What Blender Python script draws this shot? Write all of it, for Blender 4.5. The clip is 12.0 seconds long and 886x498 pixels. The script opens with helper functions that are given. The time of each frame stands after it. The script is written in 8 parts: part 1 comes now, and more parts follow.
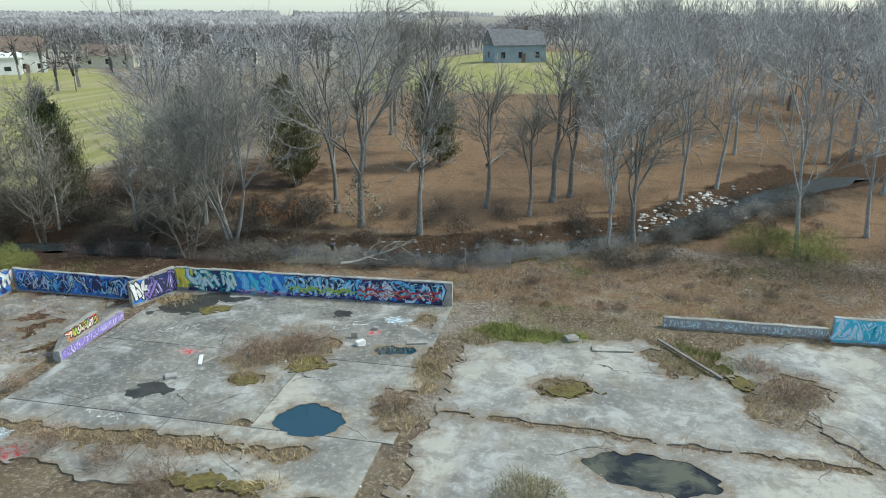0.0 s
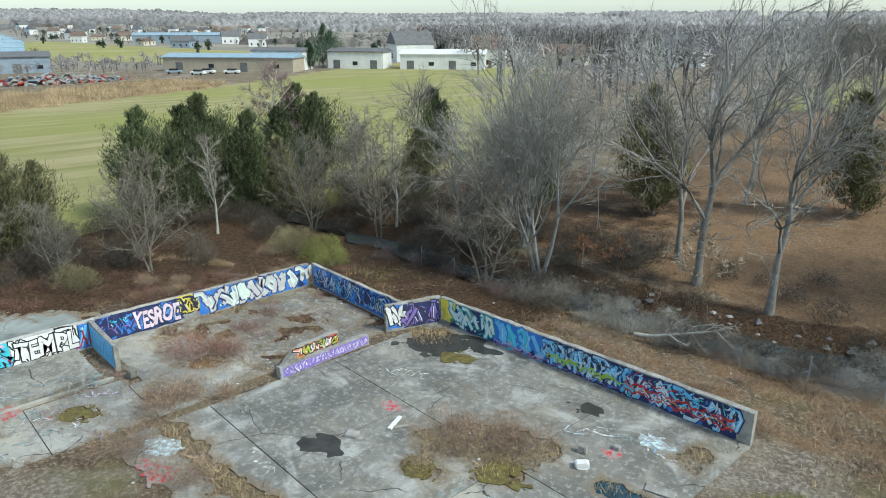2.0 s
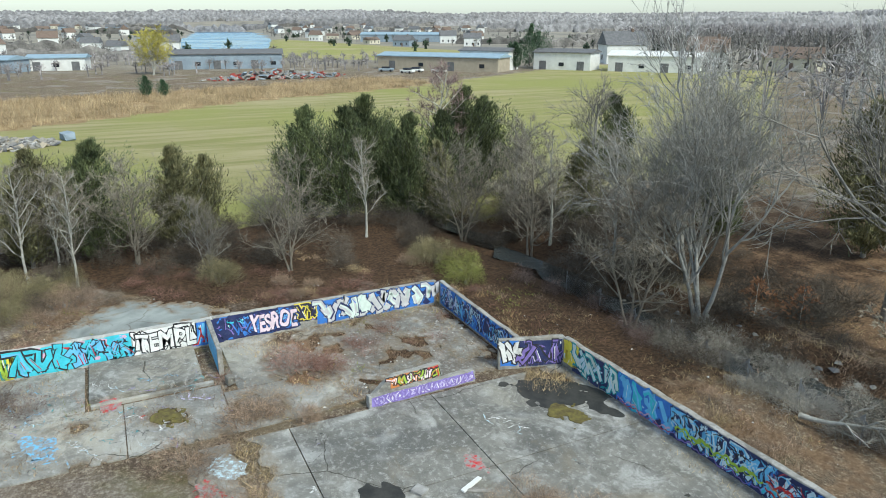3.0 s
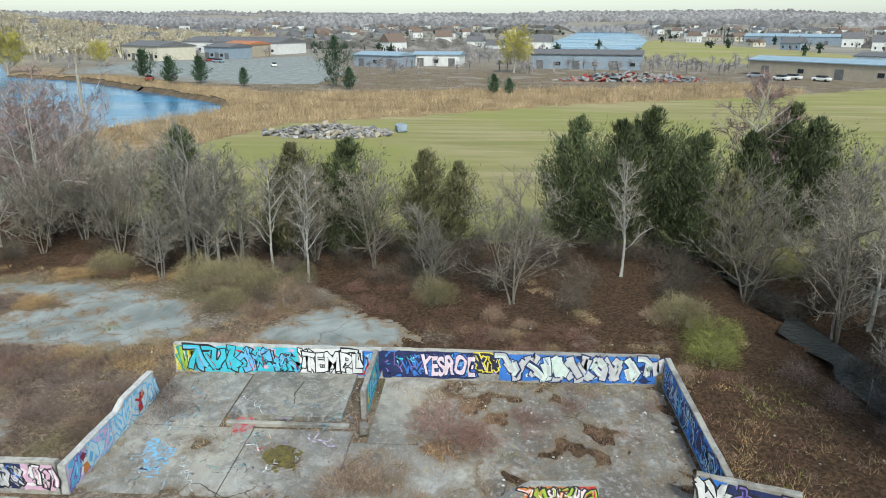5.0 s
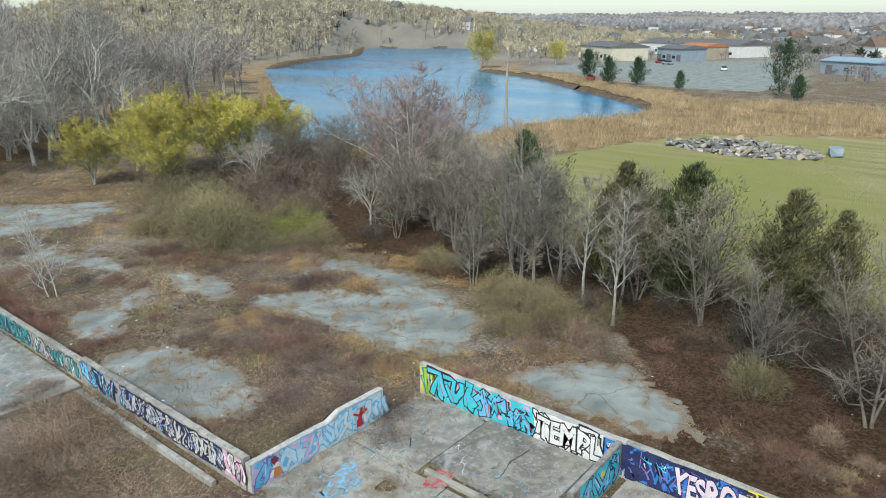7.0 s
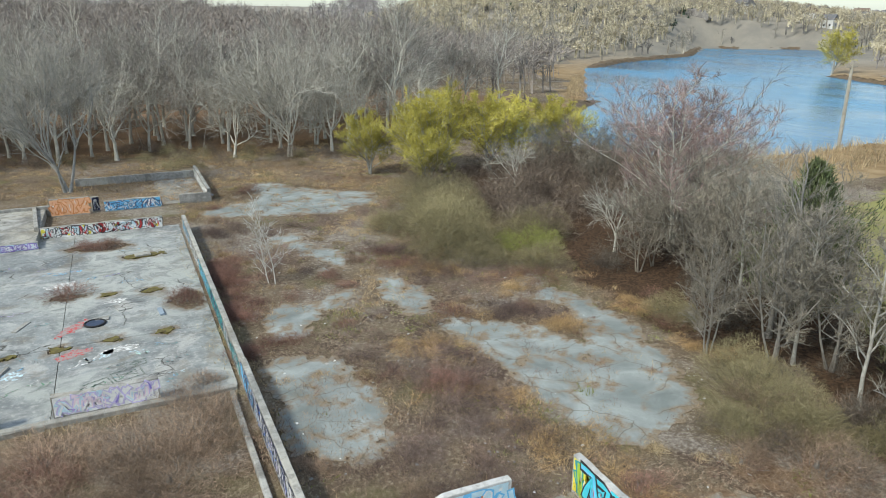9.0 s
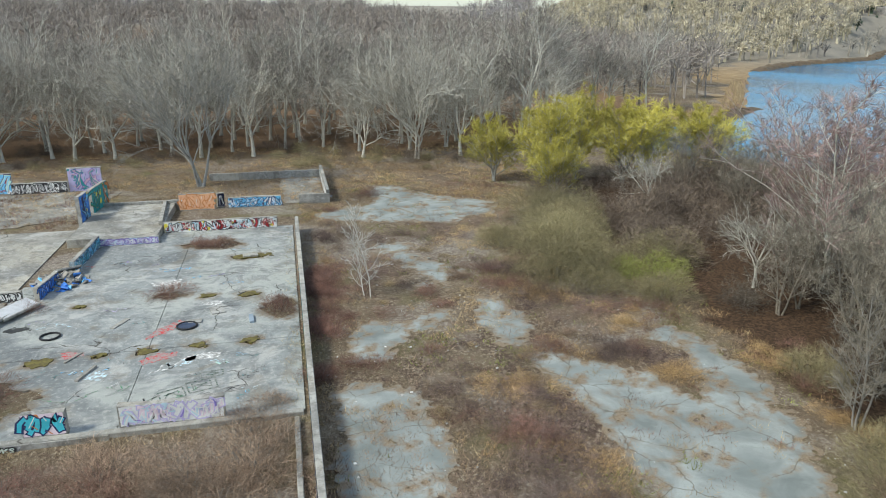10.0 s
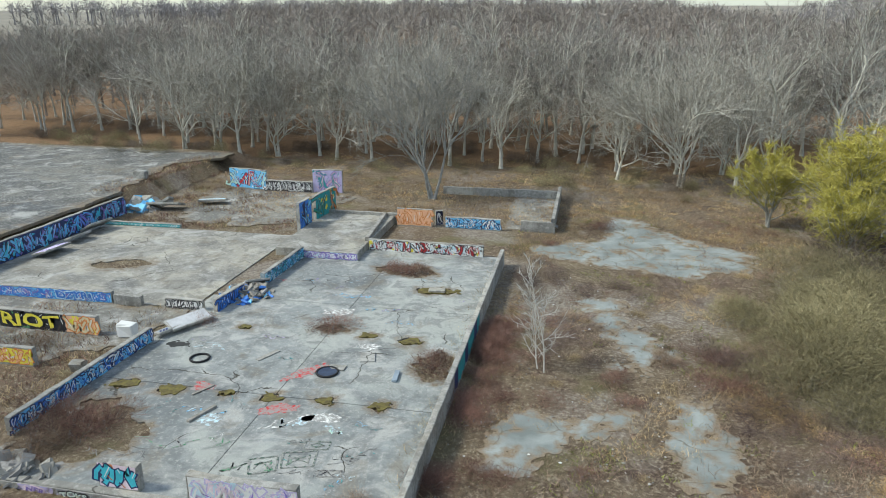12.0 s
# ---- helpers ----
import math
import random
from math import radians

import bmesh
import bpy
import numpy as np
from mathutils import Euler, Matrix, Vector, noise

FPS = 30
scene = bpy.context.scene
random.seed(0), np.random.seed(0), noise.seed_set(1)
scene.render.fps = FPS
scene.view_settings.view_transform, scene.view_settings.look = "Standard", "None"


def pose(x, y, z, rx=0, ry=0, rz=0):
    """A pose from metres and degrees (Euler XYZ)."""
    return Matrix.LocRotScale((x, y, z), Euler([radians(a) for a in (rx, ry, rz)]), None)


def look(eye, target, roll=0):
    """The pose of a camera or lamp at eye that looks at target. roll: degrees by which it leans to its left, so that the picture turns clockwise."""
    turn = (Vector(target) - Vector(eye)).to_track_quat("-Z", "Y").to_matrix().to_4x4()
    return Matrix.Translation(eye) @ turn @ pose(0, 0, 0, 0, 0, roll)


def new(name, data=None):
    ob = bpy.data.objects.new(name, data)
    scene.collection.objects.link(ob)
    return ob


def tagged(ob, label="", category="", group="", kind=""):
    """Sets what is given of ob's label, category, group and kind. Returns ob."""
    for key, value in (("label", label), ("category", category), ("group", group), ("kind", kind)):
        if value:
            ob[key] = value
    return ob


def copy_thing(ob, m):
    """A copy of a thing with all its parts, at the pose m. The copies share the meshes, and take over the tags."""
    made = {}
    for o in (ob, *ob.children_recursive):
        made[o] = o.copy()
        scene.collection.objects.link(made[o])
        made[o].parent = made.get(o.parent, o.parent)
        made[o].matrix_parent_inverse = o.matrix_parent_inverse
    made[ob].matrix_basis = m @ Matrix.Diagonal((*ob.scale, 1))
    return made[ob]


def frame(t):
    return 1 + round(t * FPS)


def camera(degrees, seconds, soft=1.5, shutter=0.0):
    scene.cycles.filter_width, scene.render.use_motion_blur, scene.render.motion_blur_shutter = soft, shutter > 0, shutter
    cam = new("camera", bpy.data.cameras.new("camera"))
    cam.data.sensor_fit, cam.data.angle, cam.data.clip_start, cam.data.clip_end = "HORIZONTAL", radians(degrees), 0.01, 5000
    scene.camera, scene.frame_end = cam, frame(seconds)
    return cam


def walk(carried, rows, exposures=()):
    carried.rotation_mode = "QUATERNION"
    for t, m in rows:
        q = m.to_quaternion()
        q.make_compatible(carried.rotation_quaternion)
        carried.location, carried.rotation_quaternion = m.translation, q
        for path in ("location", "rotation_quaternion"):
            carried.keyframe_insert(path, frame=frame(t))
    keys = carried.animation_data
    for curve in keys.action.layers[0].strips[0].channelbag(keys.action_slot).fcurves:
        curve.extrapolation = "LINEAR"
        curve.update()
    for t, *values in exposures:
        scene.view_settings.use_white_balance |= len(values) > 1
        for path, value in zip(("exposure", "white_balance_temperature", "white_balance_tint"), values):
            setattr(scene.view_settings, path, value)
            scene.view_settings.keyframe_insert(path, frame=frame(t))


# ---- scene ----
cam = camera(64.42, 12.0, soft=0.95)
# seconds, x, y, z, yaw, pitch
ROWS = [
    (0.0, 0.000, 0.000, 13.735, 11.698, -17.918),
    (0.5, 0.948, 2.686, 13.738, 20.787, -17.907),
    (1.0, 1.605, 5.327, 13.710, 29.687, -17.834),
    (1.5, 1.967, 7.996, 13.767, 38.584, -17.872),
    (2.0, 1.954, 10.577, 13.810, 47.316, -17.884),
    (2.5, 1.627, 13.060, 13.857, 55.941, -17.898),
    (3.0, 0.973, 15.442, 13.896, 64.320, -17.891),
    (5.0, -4.170, 22.842, 13.802, 93.615, -17.846),
    (5.5, -5.817, 24.190, 13.815, 103.046, -17.836),
    (6.0, -7.559, 25.245, 13.809, 112.328, -17.803),
    (6.5, -9.377, 25.979, 13.805, 121.250, -17.779),
    (7.0, -11.192, 26.411, 13.814, 129.204, -17.758),
    (9.0, -18.563, 25.044, 13.622, 155.349, -17.863),
    (9.5, -20.033, 23.994, 13.668, 161.304, -17.889),
    (10.0, -21.524, 22.707, 13.703, 167.434, -17.899),
    (10.5, -22.952, 21.244, 13.744, 173.585, -17.833),
    (11.0, -24.284, 19.502, 13.821, 179.644, -17.829),
    (11.5, -25.502, 17.549, 13.958, 185.662, -17.839),
    (12.0, -26.543, 15.432, 14.084, 191.690, -17.840),
]
walk(cam, [(t, pose(x, y, z, 90 + pitch, 0, yaw)) for t, x, y, z, yaw, pitch in ROWS],
     exposures=[(0.0, 0.53, 6250, -3), (2.5, 0.53, 6300, -2), (5.0, 0.44, 6450, 1), (7.0, 0.40, 6450, 1), (9.5, 0.53, 6600, 2), (12.0, 0.48, 6550, 1)])

# ---- light: a bright, thinly overcast spring sky ----
SUN_EL, SUN_AZ = 46.0, 72.0     # azimuth in degrees from +y towards +x
world = bpy.data.worlds.new("sky")
scene.world = world
world.use_nodes = True
wt = world.node_tree
sky = wt.nodes.new("ShaderNodeTexSky")
sky.sky_type = "NISHITA"
sky.sun_disc = False
sky.sun_elevation, sky.sun_rotation = radians(SUN_EL), radians(SUN_AZ)
sky.air_density, sky.dust_density, sky.ozone_density = 1.0, 1.2, 2.0
veil = wt.nodes.new("ShaderNodeMix")          # thin high cloud over the clear sky
veil.data_type = "RGBA"
veil.inputs[0].default_value = 0.24
veil.inputs[7].default_value = (6.5, 6.9, 7.4, 1)
wt.links.new(sky.outputs[0], veil.inputs[6])
wt.links.new(veil.outputs[2], wt.nodes["Background"].inputs[0])
wt.nodes["Background"].inputs[1].default_value = 0.132
sun_data = bpy.data.lights.new("sun", "SUN")
sun_data.energy, sun_data.angle, sun_data.color = 2.4, radians(10), (1.0, 0.95, 0.88)
sun = new("sun", sun_data)
az, el = radians(SUN_AZ), radians(SUN_EL)
sun.matrix_world = look((0, 0, 60), Vector((0, 0, 60)) - Vector((math.sin(az) * math.cos(el), math.cos(az) * math.cos(el), math.sin(el))))

# ---- materials ----
class Tree:
    """A small helper round a material's node tree."""

    def __init__(self, name):
        self.m = bpy.data.materials.new(name)
        self.m.use_nodes = True
        self.t = self.m.node_tree
        self.b = self.t.nodes["Principled BSDF"]

    def put(self, socket, v):
        if hasattr(v, "links"):
            self.t.links.new(v, socket)
        elif isinstance(v, tuple) and len(v) == 3 and socket.type == "RGBA":
            socket.default_value = (*v, 1)
        else:
            socket.default_value = v

    def node(self, kind, out=0, props=(), **ins):
        n = self.t.nodes.new(kind)
        props = dict(props)
        if "operation" in props:
            n.operation = props["operation"]
        if "feature" in props:
            n.feature = props["feature"]
        if "clamp" in props:
            n.clamp = props["clamp"]
        if "layer_name" in props:
            n.layer_name = props["layer_name"]
        for k, v in ins.items():
            key = int(k[1:]) if k[0] == "_" else k
            self.put(n.inputs[key], v)
        return n.outputs[out]

    def noise(self, scale, detail=4.0, rough=0.55, vec=None, warp=0.0):
        ins = dict(Scale=scale, Detail=detail, Roughness=rough, Distortion=warp)
        if vec is not None:
            ins["Vector"] = vec
        return self.node("ShaderNodeTexNoise", **ins)

    def ramp(self, fac, lo, hi, a=0.0, b=1.0):
        return self.node("ShaderNodeMapRange", props=dict(clamp=True), _0=fac, _1=lo, _2=hi, _3=a, _4=b)

    def mix(self, fac, a, b):
        n = self.t.nodes.new("ShaderNodeMix")
        n.data_type = "RGBA"
        self.put(n.inputs[0], fac)
        self.put(n.inputs[6], a)
        self.put(n.inputs[7], b)
        return n.outputs[2]

    def math(self, op, a, b=0.0):
        return self.node("ShaderNodeMath", props=dict(operation=op), _0=a, _1=b)

    def place(self):
        return self.node("ShaderNodeNewGeometry", 0)

    def hue(self, col, value, sat=1.0):
        return self.node("ShaderNodeHueSaturation", Color=col, Value=value, Saturation=sat)

    def done(self, col, rough=0.9, bump=None, strength=0.3, dist=0.05, metal=0.0, spec=0.3):
        self.put(self.b.inputs["Base Color"], col)
        self.put(self.b.inputs["Roughness"], rough)
        self.put(self.b.inputs["Metallic"], metal)
        self.put(self.b.inputs["Specular IOR Level"], spec)
        if bump is not None:
            self.put(self.b.inputs["Normal"], self.node("ShaderNodeBump", Strength=strength, Distance=dist, Height=bump))
        return self.m


def ground_material():
    t = Tree("ground")
    p = t.place()
    zone = t.node("ShaderNodeVertexColor", props=dict(layer_name="zone"))
    sep = t.node("ShaderNodeSeparateColor", 0, Color=zone)
    seps = sep.node.outputs
    big, mid, fine = t.noise(0.07, 3, vec=p), t.noise(0.6, 5, 0.65, p), t.noise(7.0, 6, 0.7, p)
    grain = t.noise(30.0, 3, 0.7, p)
    # leaf litter, straw and bare earth
    litter = t.mix(t.ramp(mid, 0.35, 0.65), (0.16, 0.12, 0.08), (0.28, 0.225, 0.15))
    litter = t.mix(t.ramp(big, 0.42, 0.62), litter, (0.215, 0.158, 0.112))
    litter = t.mix(t.ramp(t.noise(0.3, 6, 0.7, p, 0.8), 0.5, 0.62, 0, 0.8), litter, t.mix(t.ramp(fine, 0.4, 0.6), (0.085, 0.06, 0.05), (0.2, 0.135, 0.105)))
    litter = t.mix(t.ramp(fine, 0.5, 0.64), litter, (0.44, 0.37, 0.27))
    litter = t.mix(t.ramp(grain, 0.5, 0.62, 0.0, 0.9), litter, (0.045, 0.033, 0.023))
    moss = t.noise(0.22, 5, 0.6, p)
    litter = t.mix(t.ramp(moss, 0.54, 0.68, 0.0, 0.65), litter, (0.16, 0.155, 0.065))
    litter = t.mix(t.ramp(t.noise(0.13, 4, 0.6, p, 0.6), 0.52, 0.62, 0.0, 0.75), litter, t.mix(t.ramp(fine, 0.4, 0.62), (0.20, 0.165, 0.135), (0.42, 0.38, 0.33)))
    # mown field with wheel lines
    vec = t.node("ShaderNodeMapping", Vector=p, Rotation=(0, 0, radians(-16)), Scale=(0.13, 0.013, 1.0))
    streak = t.noise(3.0, 4, 0.6, vec)
    field = t.mix(t.ramp(streak, 0.38, 0.62), (0.26, 0.25, 0.10), (0.40, 0.345, 0.19))
    field = t.mix(t.ramp(t.noise(0.03, 4, 0.6, p), 0.42, 0.62), field, (0.29, 0.29, 0.10))
    # reeds
    reed = t.mix(t.ramp(t.noise(0.25, 6, 0.7, p), 0.35, 0.65), (0.23, 0.15, 0.075), (0.42, 0.31, 0.18))
    # dull orange leaves on the wooded slope
    leaf = t.mix(t.ramp(fine, 0.4, 0.68), (0.19, 0.12, 0.072), (0.37, 0.245, 0.15))
    leaf = t.mix(t.ramp(mid, 0.5, 0.7, 0, 0.7), leaf, (0.13, 0.095, 0.062))
    col = t.mix(t.ramp(t.math("ADD", seps[2], t.ramp(mid, 0.3, 0.7, -0.25, 0.25)), 0.4, 0.6), litter, leaf)
    # dark damp litter; shade under trees is darkened into it as well
    humus_shade = t.mix(t.ramp(fine, 0.4, 0.66), (0.045, 0.031, 0.021), (0.15, 0.092, 0.056))
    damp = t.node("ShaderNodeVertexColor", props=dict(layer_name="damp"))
    damp_shade = t.node("ShaderNodeSeparateColor", 0, Color=damp)
    col = t.mix(t.ramp(t.math("ADD", damp_shade, t.ramp(mid, 0.3, 0.7, -0.3, 0.3)), 0.35, 0.65), col, humus_shade)
    wob = t.ramp(t.noise(0.5, 4, 0.6, p), 0.3, 0.7, -0.28, 0.28)
    col = t.mix(t.ramp(t.math("ADD", seps[0], wob), 0.4, 0.6), col, field)
    col = t.mix(t.ramp(t.math("ADD", seps[1], wob), 0.4, 0.6), col, reed)
    # far land: haze and the sunlit hill's paleness are put into this tone
    far = t.mix(t.ramp(t.noise(0.02, 6, 0.7, p), 0.35, 0.65), (0.21, 0.195, 0.17), (0.33, 0.30, 0.245))
    col = t.mix(t.node("ShaderNodeVertexColor", 1, props=dict(layer_name="zone")), far, col)
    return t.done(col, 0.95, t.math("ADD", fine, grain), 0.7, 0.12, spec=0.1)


def concrete(name, base=(0.30, 0.288, 0.255), dark=(0.135, 0.13, 0.118), moss=0.25, scale=1.0, crack=True):
    t = Tree(name)
    p = t.place()
    big, mid, fine = t.noise(0.33 * scale, 5, 0.6, p, 0.4), t.noise(1.7 * scale, 6, 0.65, p), t.noise(14, 5, 0.7, p)
    col = t.mix(t.ramp(mid, 0.3, 0.7), tuple(c * 0.82 for c in base), tuple(min(c * 1.18, 0.75) for c in base))
    col = t.mix(t.ramp(big, 0.48, 0.62, 0, 0.85), col, dark)
    col = t.mix(t.ramp(t.noise(0.5, 4, 0.6, p, 1.0), 0.5, 0.64, 0, 0.75), col, (0.47, 0.465, 0.44))
    col = t.mix(t.ramp(fine, 0.5, 0.8, 0, 0.5), col, tuple(c * 0.6 for c in base))
    col = t.mix(t.ramp(t.noise(0.8, 5, 0.65, p), 0.6, 0.75, 0, moss), col, (0.13, 0.12, 0.05))
    wide_ = t.noise(0.16, 4, 0.6, p, 0.8)
    col = t.mix(t.ramp(wide_, 0.5, 0.62, 0, 0.7), col, tuple(min(c * k, 0.6) for c, k in zip(base, (1.5, 1.46, 1.36))))
    col = t.mix(t.ramp(wide_, 0.34, 0.46, 0.7, 0), col, tuple(c * k for c, k in zip(base, (0.56, 0.58, 0.6))))
    blot = t.noise(0.9 * scale, 8, 0.72, p, 0.8)
    col = t.mix(t.ramp(blot, 0.49, 0.58, 0, 0.6), col, tuple(c * 0.55 for c in base))
    col = t.mix(t.ramp(t.noise(4.5, 6, 0.75, p), 0.52, 0.64, 0, 0.6), col, (0.47, 0.46, 0.43))
    col = t.mix(t.ramp(t.noise(0.45, 6, 0.7, p, 0.5), 0.55, 0.66, 0, 0.5), col, (0.20, 0.165, 0.115))
    speck = t.noise(38, 3, 0.8, p)
    col = t.mix(t.ramp(speck, 0.56, 0.7, 0, 0.6), col, tuple(c * 0.4 for c in base))
    rim = t.node("ShaderNodeVertexColor", props=dict(layer_name="rim"))
    col = t.mix(t.ramp(t.math("ADD", rim, t.ramp(mid, 0.25, 0.75, -0.5, 0.5)), 0.6, 1.1, 0, 0.92), col, t.mix(t.ramp(fine, 0.4, 0.62), (0.13, 0.10, 0.068), (0.27, 0.215, 0.15)))
    h = t.math("ADD", fine, speck)
    if crack:
        warp = t.node("ShaderNodeVectorMath", props=dict(operation="ADD"), _0=p, _1=t.node("ShaderNodeTexNoise", 1, Vector=p, Scale=0.8, Detail=4.0))
        cells = t.node("ShaderNodeTexVoronoi", 0, props=dict(feature="DISTANCE_TO_EDGE"), Vector=warp, Scale=0.23)
        line = t.ramp(cells, 0.002, 0.006, 1.0, 0.0)
        line = t.math("MULTIPLY", line, t.ramp(t.noise(0.3, 2, 0.5, p), 0.52, 0.58))
        col = t.mix(line, col, (0.06, 0.055, 0.045))
        h = t.math("SUBTRACT", h, line)
    return t.done(col, t.ramp(big, 0.5, 0.68, 0.85, 0.45), h, 0.4, 0.03, spec=0.35)


def asphalt_material():
    t = Tree("asphalt")
    p = t.place()
    mid, fine = t.noise(0.5, 5, 0.6, p, 0.5), t.noise(18, 5, 0.75, p)
    col = t.mix(t.ramp(mid, 0.35, 0.65), (0.17, 0.19, 0.182), (0.335, 0.36, 0.345))
    col = t.mix(t.ramp(fine, 0.5, 0.75, 0, 0.4), col, (0.16, 0.17, 0.16))
    col = t.mix(t.ramp(t.noise(0.35, 4, 0.6, p, 0.8), 0.52, 0.66, 0, 0.6), col, (0.21, 0.235, 0.225))
    dirt = t.noise(1.6, 7, 0.72, p)
    soil = t.mix(t.ramp(fine, 0.4, 0.65), (0.17, 0.125, 0.085), (0.30, 0.24, 0.165))
    rim = t.node("ShaderNodeVertexColor", props=dict(layer_name="rim"))
    col = t.mix(t.ramp(t.math("ADD", rim, t.ramp(dirt, 0.25, 0.75, -0.55, 0.45)), 0.5, 0.95, 0, 1.0), col, soil)
    warp = t.node("ShaderNodeVectorMath", props=dict(operation="ADD"), _0=p, _1=t.node("ShaderNodeTexNoise", 1, Vector=p, Scale=0.7, Detail=4.0))
    cells = t.node("ShaderNodeTexVoronoi", 0, props=dict(feature="DISTANCE_TO_EDGE"), Vector=warp, Scale=0.48)
    joint = t.math("MULTIPLY", t.ramp(cells, 0.02, 0.12, 0.95, 0.0), t.ramp(t.noise(0.55, 4, 0.6, p), 0.46, 0.58))
    col = t.mix(t.math("MULTIPLY", joint, t.ramp(dirt, 0.38, 0.56)), col, soil)
    line = t.ramp(cells, 0.004, 0.014, 0.55, 0.0)
    line = t.math("MULTIPLY", line, t.ramp(t.noise(0.7, 4, 0.6, p), 0.42, 0.52))
    col = t.mix(line, col, (0.085, 0.07, 0.045))
    return t.done(col, 0.8, fine, 0.3, 0.02, spec=0.3)


def plain(name, a, b=None, scale=3.0, rough=0.8, spec=0.3, strength=0.2, metal=0.0, vary=0.0):
    """Two tones mixed by noise; vary: how far each object or island differs in brightness."""
    t = Tree(name)
    p = t.node("ShaderNodeTexCoord", 3)
    b = b or tuple(c * 0.7 for c in a)
    n = t.noise(scale, 5, 0.65, p)
    col = t.mix(t.ramp(n, 0.35, 0.65), a, b)
    if vary:
        rnd = t.node("ShaderNodeNewGeometry", 8)
        col = t.hue(col, t.ramp(rnd, 0, 1, 1 - vary, 1 + vary))
        col = t.hue(col, t.ramp(t.noise(0.16, 3, 0.6, t.place()), 0.34, 0.66, 0.62, 1.38))
    return t.done(col, rough, n, strength, 0.03, metal, spec)


def paint_material(name, col):
    """Sprayed paint on concrete, worn through in spots."""
    t = Tree(name)
    p = t.place()
    fine, mid = t.noise(22, 5, 0.7, p), t.noise(3.1, 4, 0.6, p)
    c = t.mix(t.ramp(mid, 0.3, 0.7), tuple(x * 0.85 for x in col), tuple(min(x * 1.1 + 0.015, 0.9) for x in col))
    c = t.mix(t.ramp(fine, 0.6, 0.78, 0, 0.8), c, (0.30, 0.29, 0.27))
    return t.done(c, 0.6, fine, 0.15, 0.01, spec=0.35)


PAINTS = {}
COLOURS = dict(white=(0.78, 0.78, 0.76), black=(0.022, 0.022, 0.026), cyan=(0.07, 0.54, 0.66), sky=(0.16, 0.50, 0.80), blue=(0.045, 0.19, 0.60),
               navy=(0.02, 0.03, 0.11), purple=(0.22, 0.16, 0.46), lilac=(0.56, 0.50, 0.74), pink=(0.66, 0.42, 0.55), red=(0.52, 0.03, 0.035),
               orange=(0.62, 0.22, 0.06), peach=(0.82, 0.45, 0.26), yellow=(0.78, 0.66, 0.07), lime=(0.38, 0.55, 0.06), green=(0.06, 0.26, 0.12),
               teal=(0.03, 0.30, 0.32), mint=(0.48, 0.68, 0.60), grey=(0.34, 0.34, 0.34), brown=(0.2, 0.1, 0.05), ice=(0.55, 0.72, 0.80),
               forest=(0.035, 0.09, 0.06), violet=(0.28, 0.22, 0.58), blush=(0.80, 0.66, 0.73), pale_mint=(0.66, 0.76, 0.70), silver=(0.56, 0.56, 0.57), maroon=(0.22, 0.03, 0.06))


def paint(name):
    if name not in PAINTS:
        PAINTS[name] = paint_material("paint_" + name, COLOURS[name])
    return PAINTS[name]


def water_material(name, col, rough, scale, strength, spec=0.5):
    t = Tree(name)
    p = t.place()
    vec = t.node("ShaderNodeMapping", Vector=p, Rotation=(0, 0, radians(35)), Scale=(1.0, 0.7, 1.0))
    w = t.noise(scale, 3, 0.55, vec)
    return t.done(col, rough, w, strength, 0.1, spec=spec)


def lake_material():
    """Open water, unevenly ruffled; reflected sky blue, darker and paler, is in its colour."""
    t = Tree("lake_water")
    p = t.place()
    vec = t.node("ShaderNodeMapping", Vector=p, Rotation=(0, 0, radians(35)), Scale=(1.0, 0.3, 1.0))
    sky_band = t.noise(0.05, 5, 0.65, vec)
    col = t.mix(t.ramp(sky_band, 0.38, 0.62), (0.003, 0.085, 0.19), (0.010, 0.18, 0.34))
    return t.done(col, t.ramp(sky_band, 0.4, 0.6, 0.14, 0.26), t.noise(0.6, 3, 0.55, vec), 1.0, 0.1, spec=0.3)


def murky_material():
    """Shallow standing water over silt and algae."""
    t = Tree("murky_water")
    p = t.place()
    n = t.noise(0.7, 5, 0.6, p, 0.6)
    col = t.mix(t.ramp(n, 0.42, 0.6), (0.012, 0.014, 0.014), (0.10, 0.10, 0.07))
    return t.done(col, t.ramp(n, 0.4, 0.62, 0.05, 0.4), t.noise(9, 3, 0.5, p), 0.05, 0.02, spec=0.3)


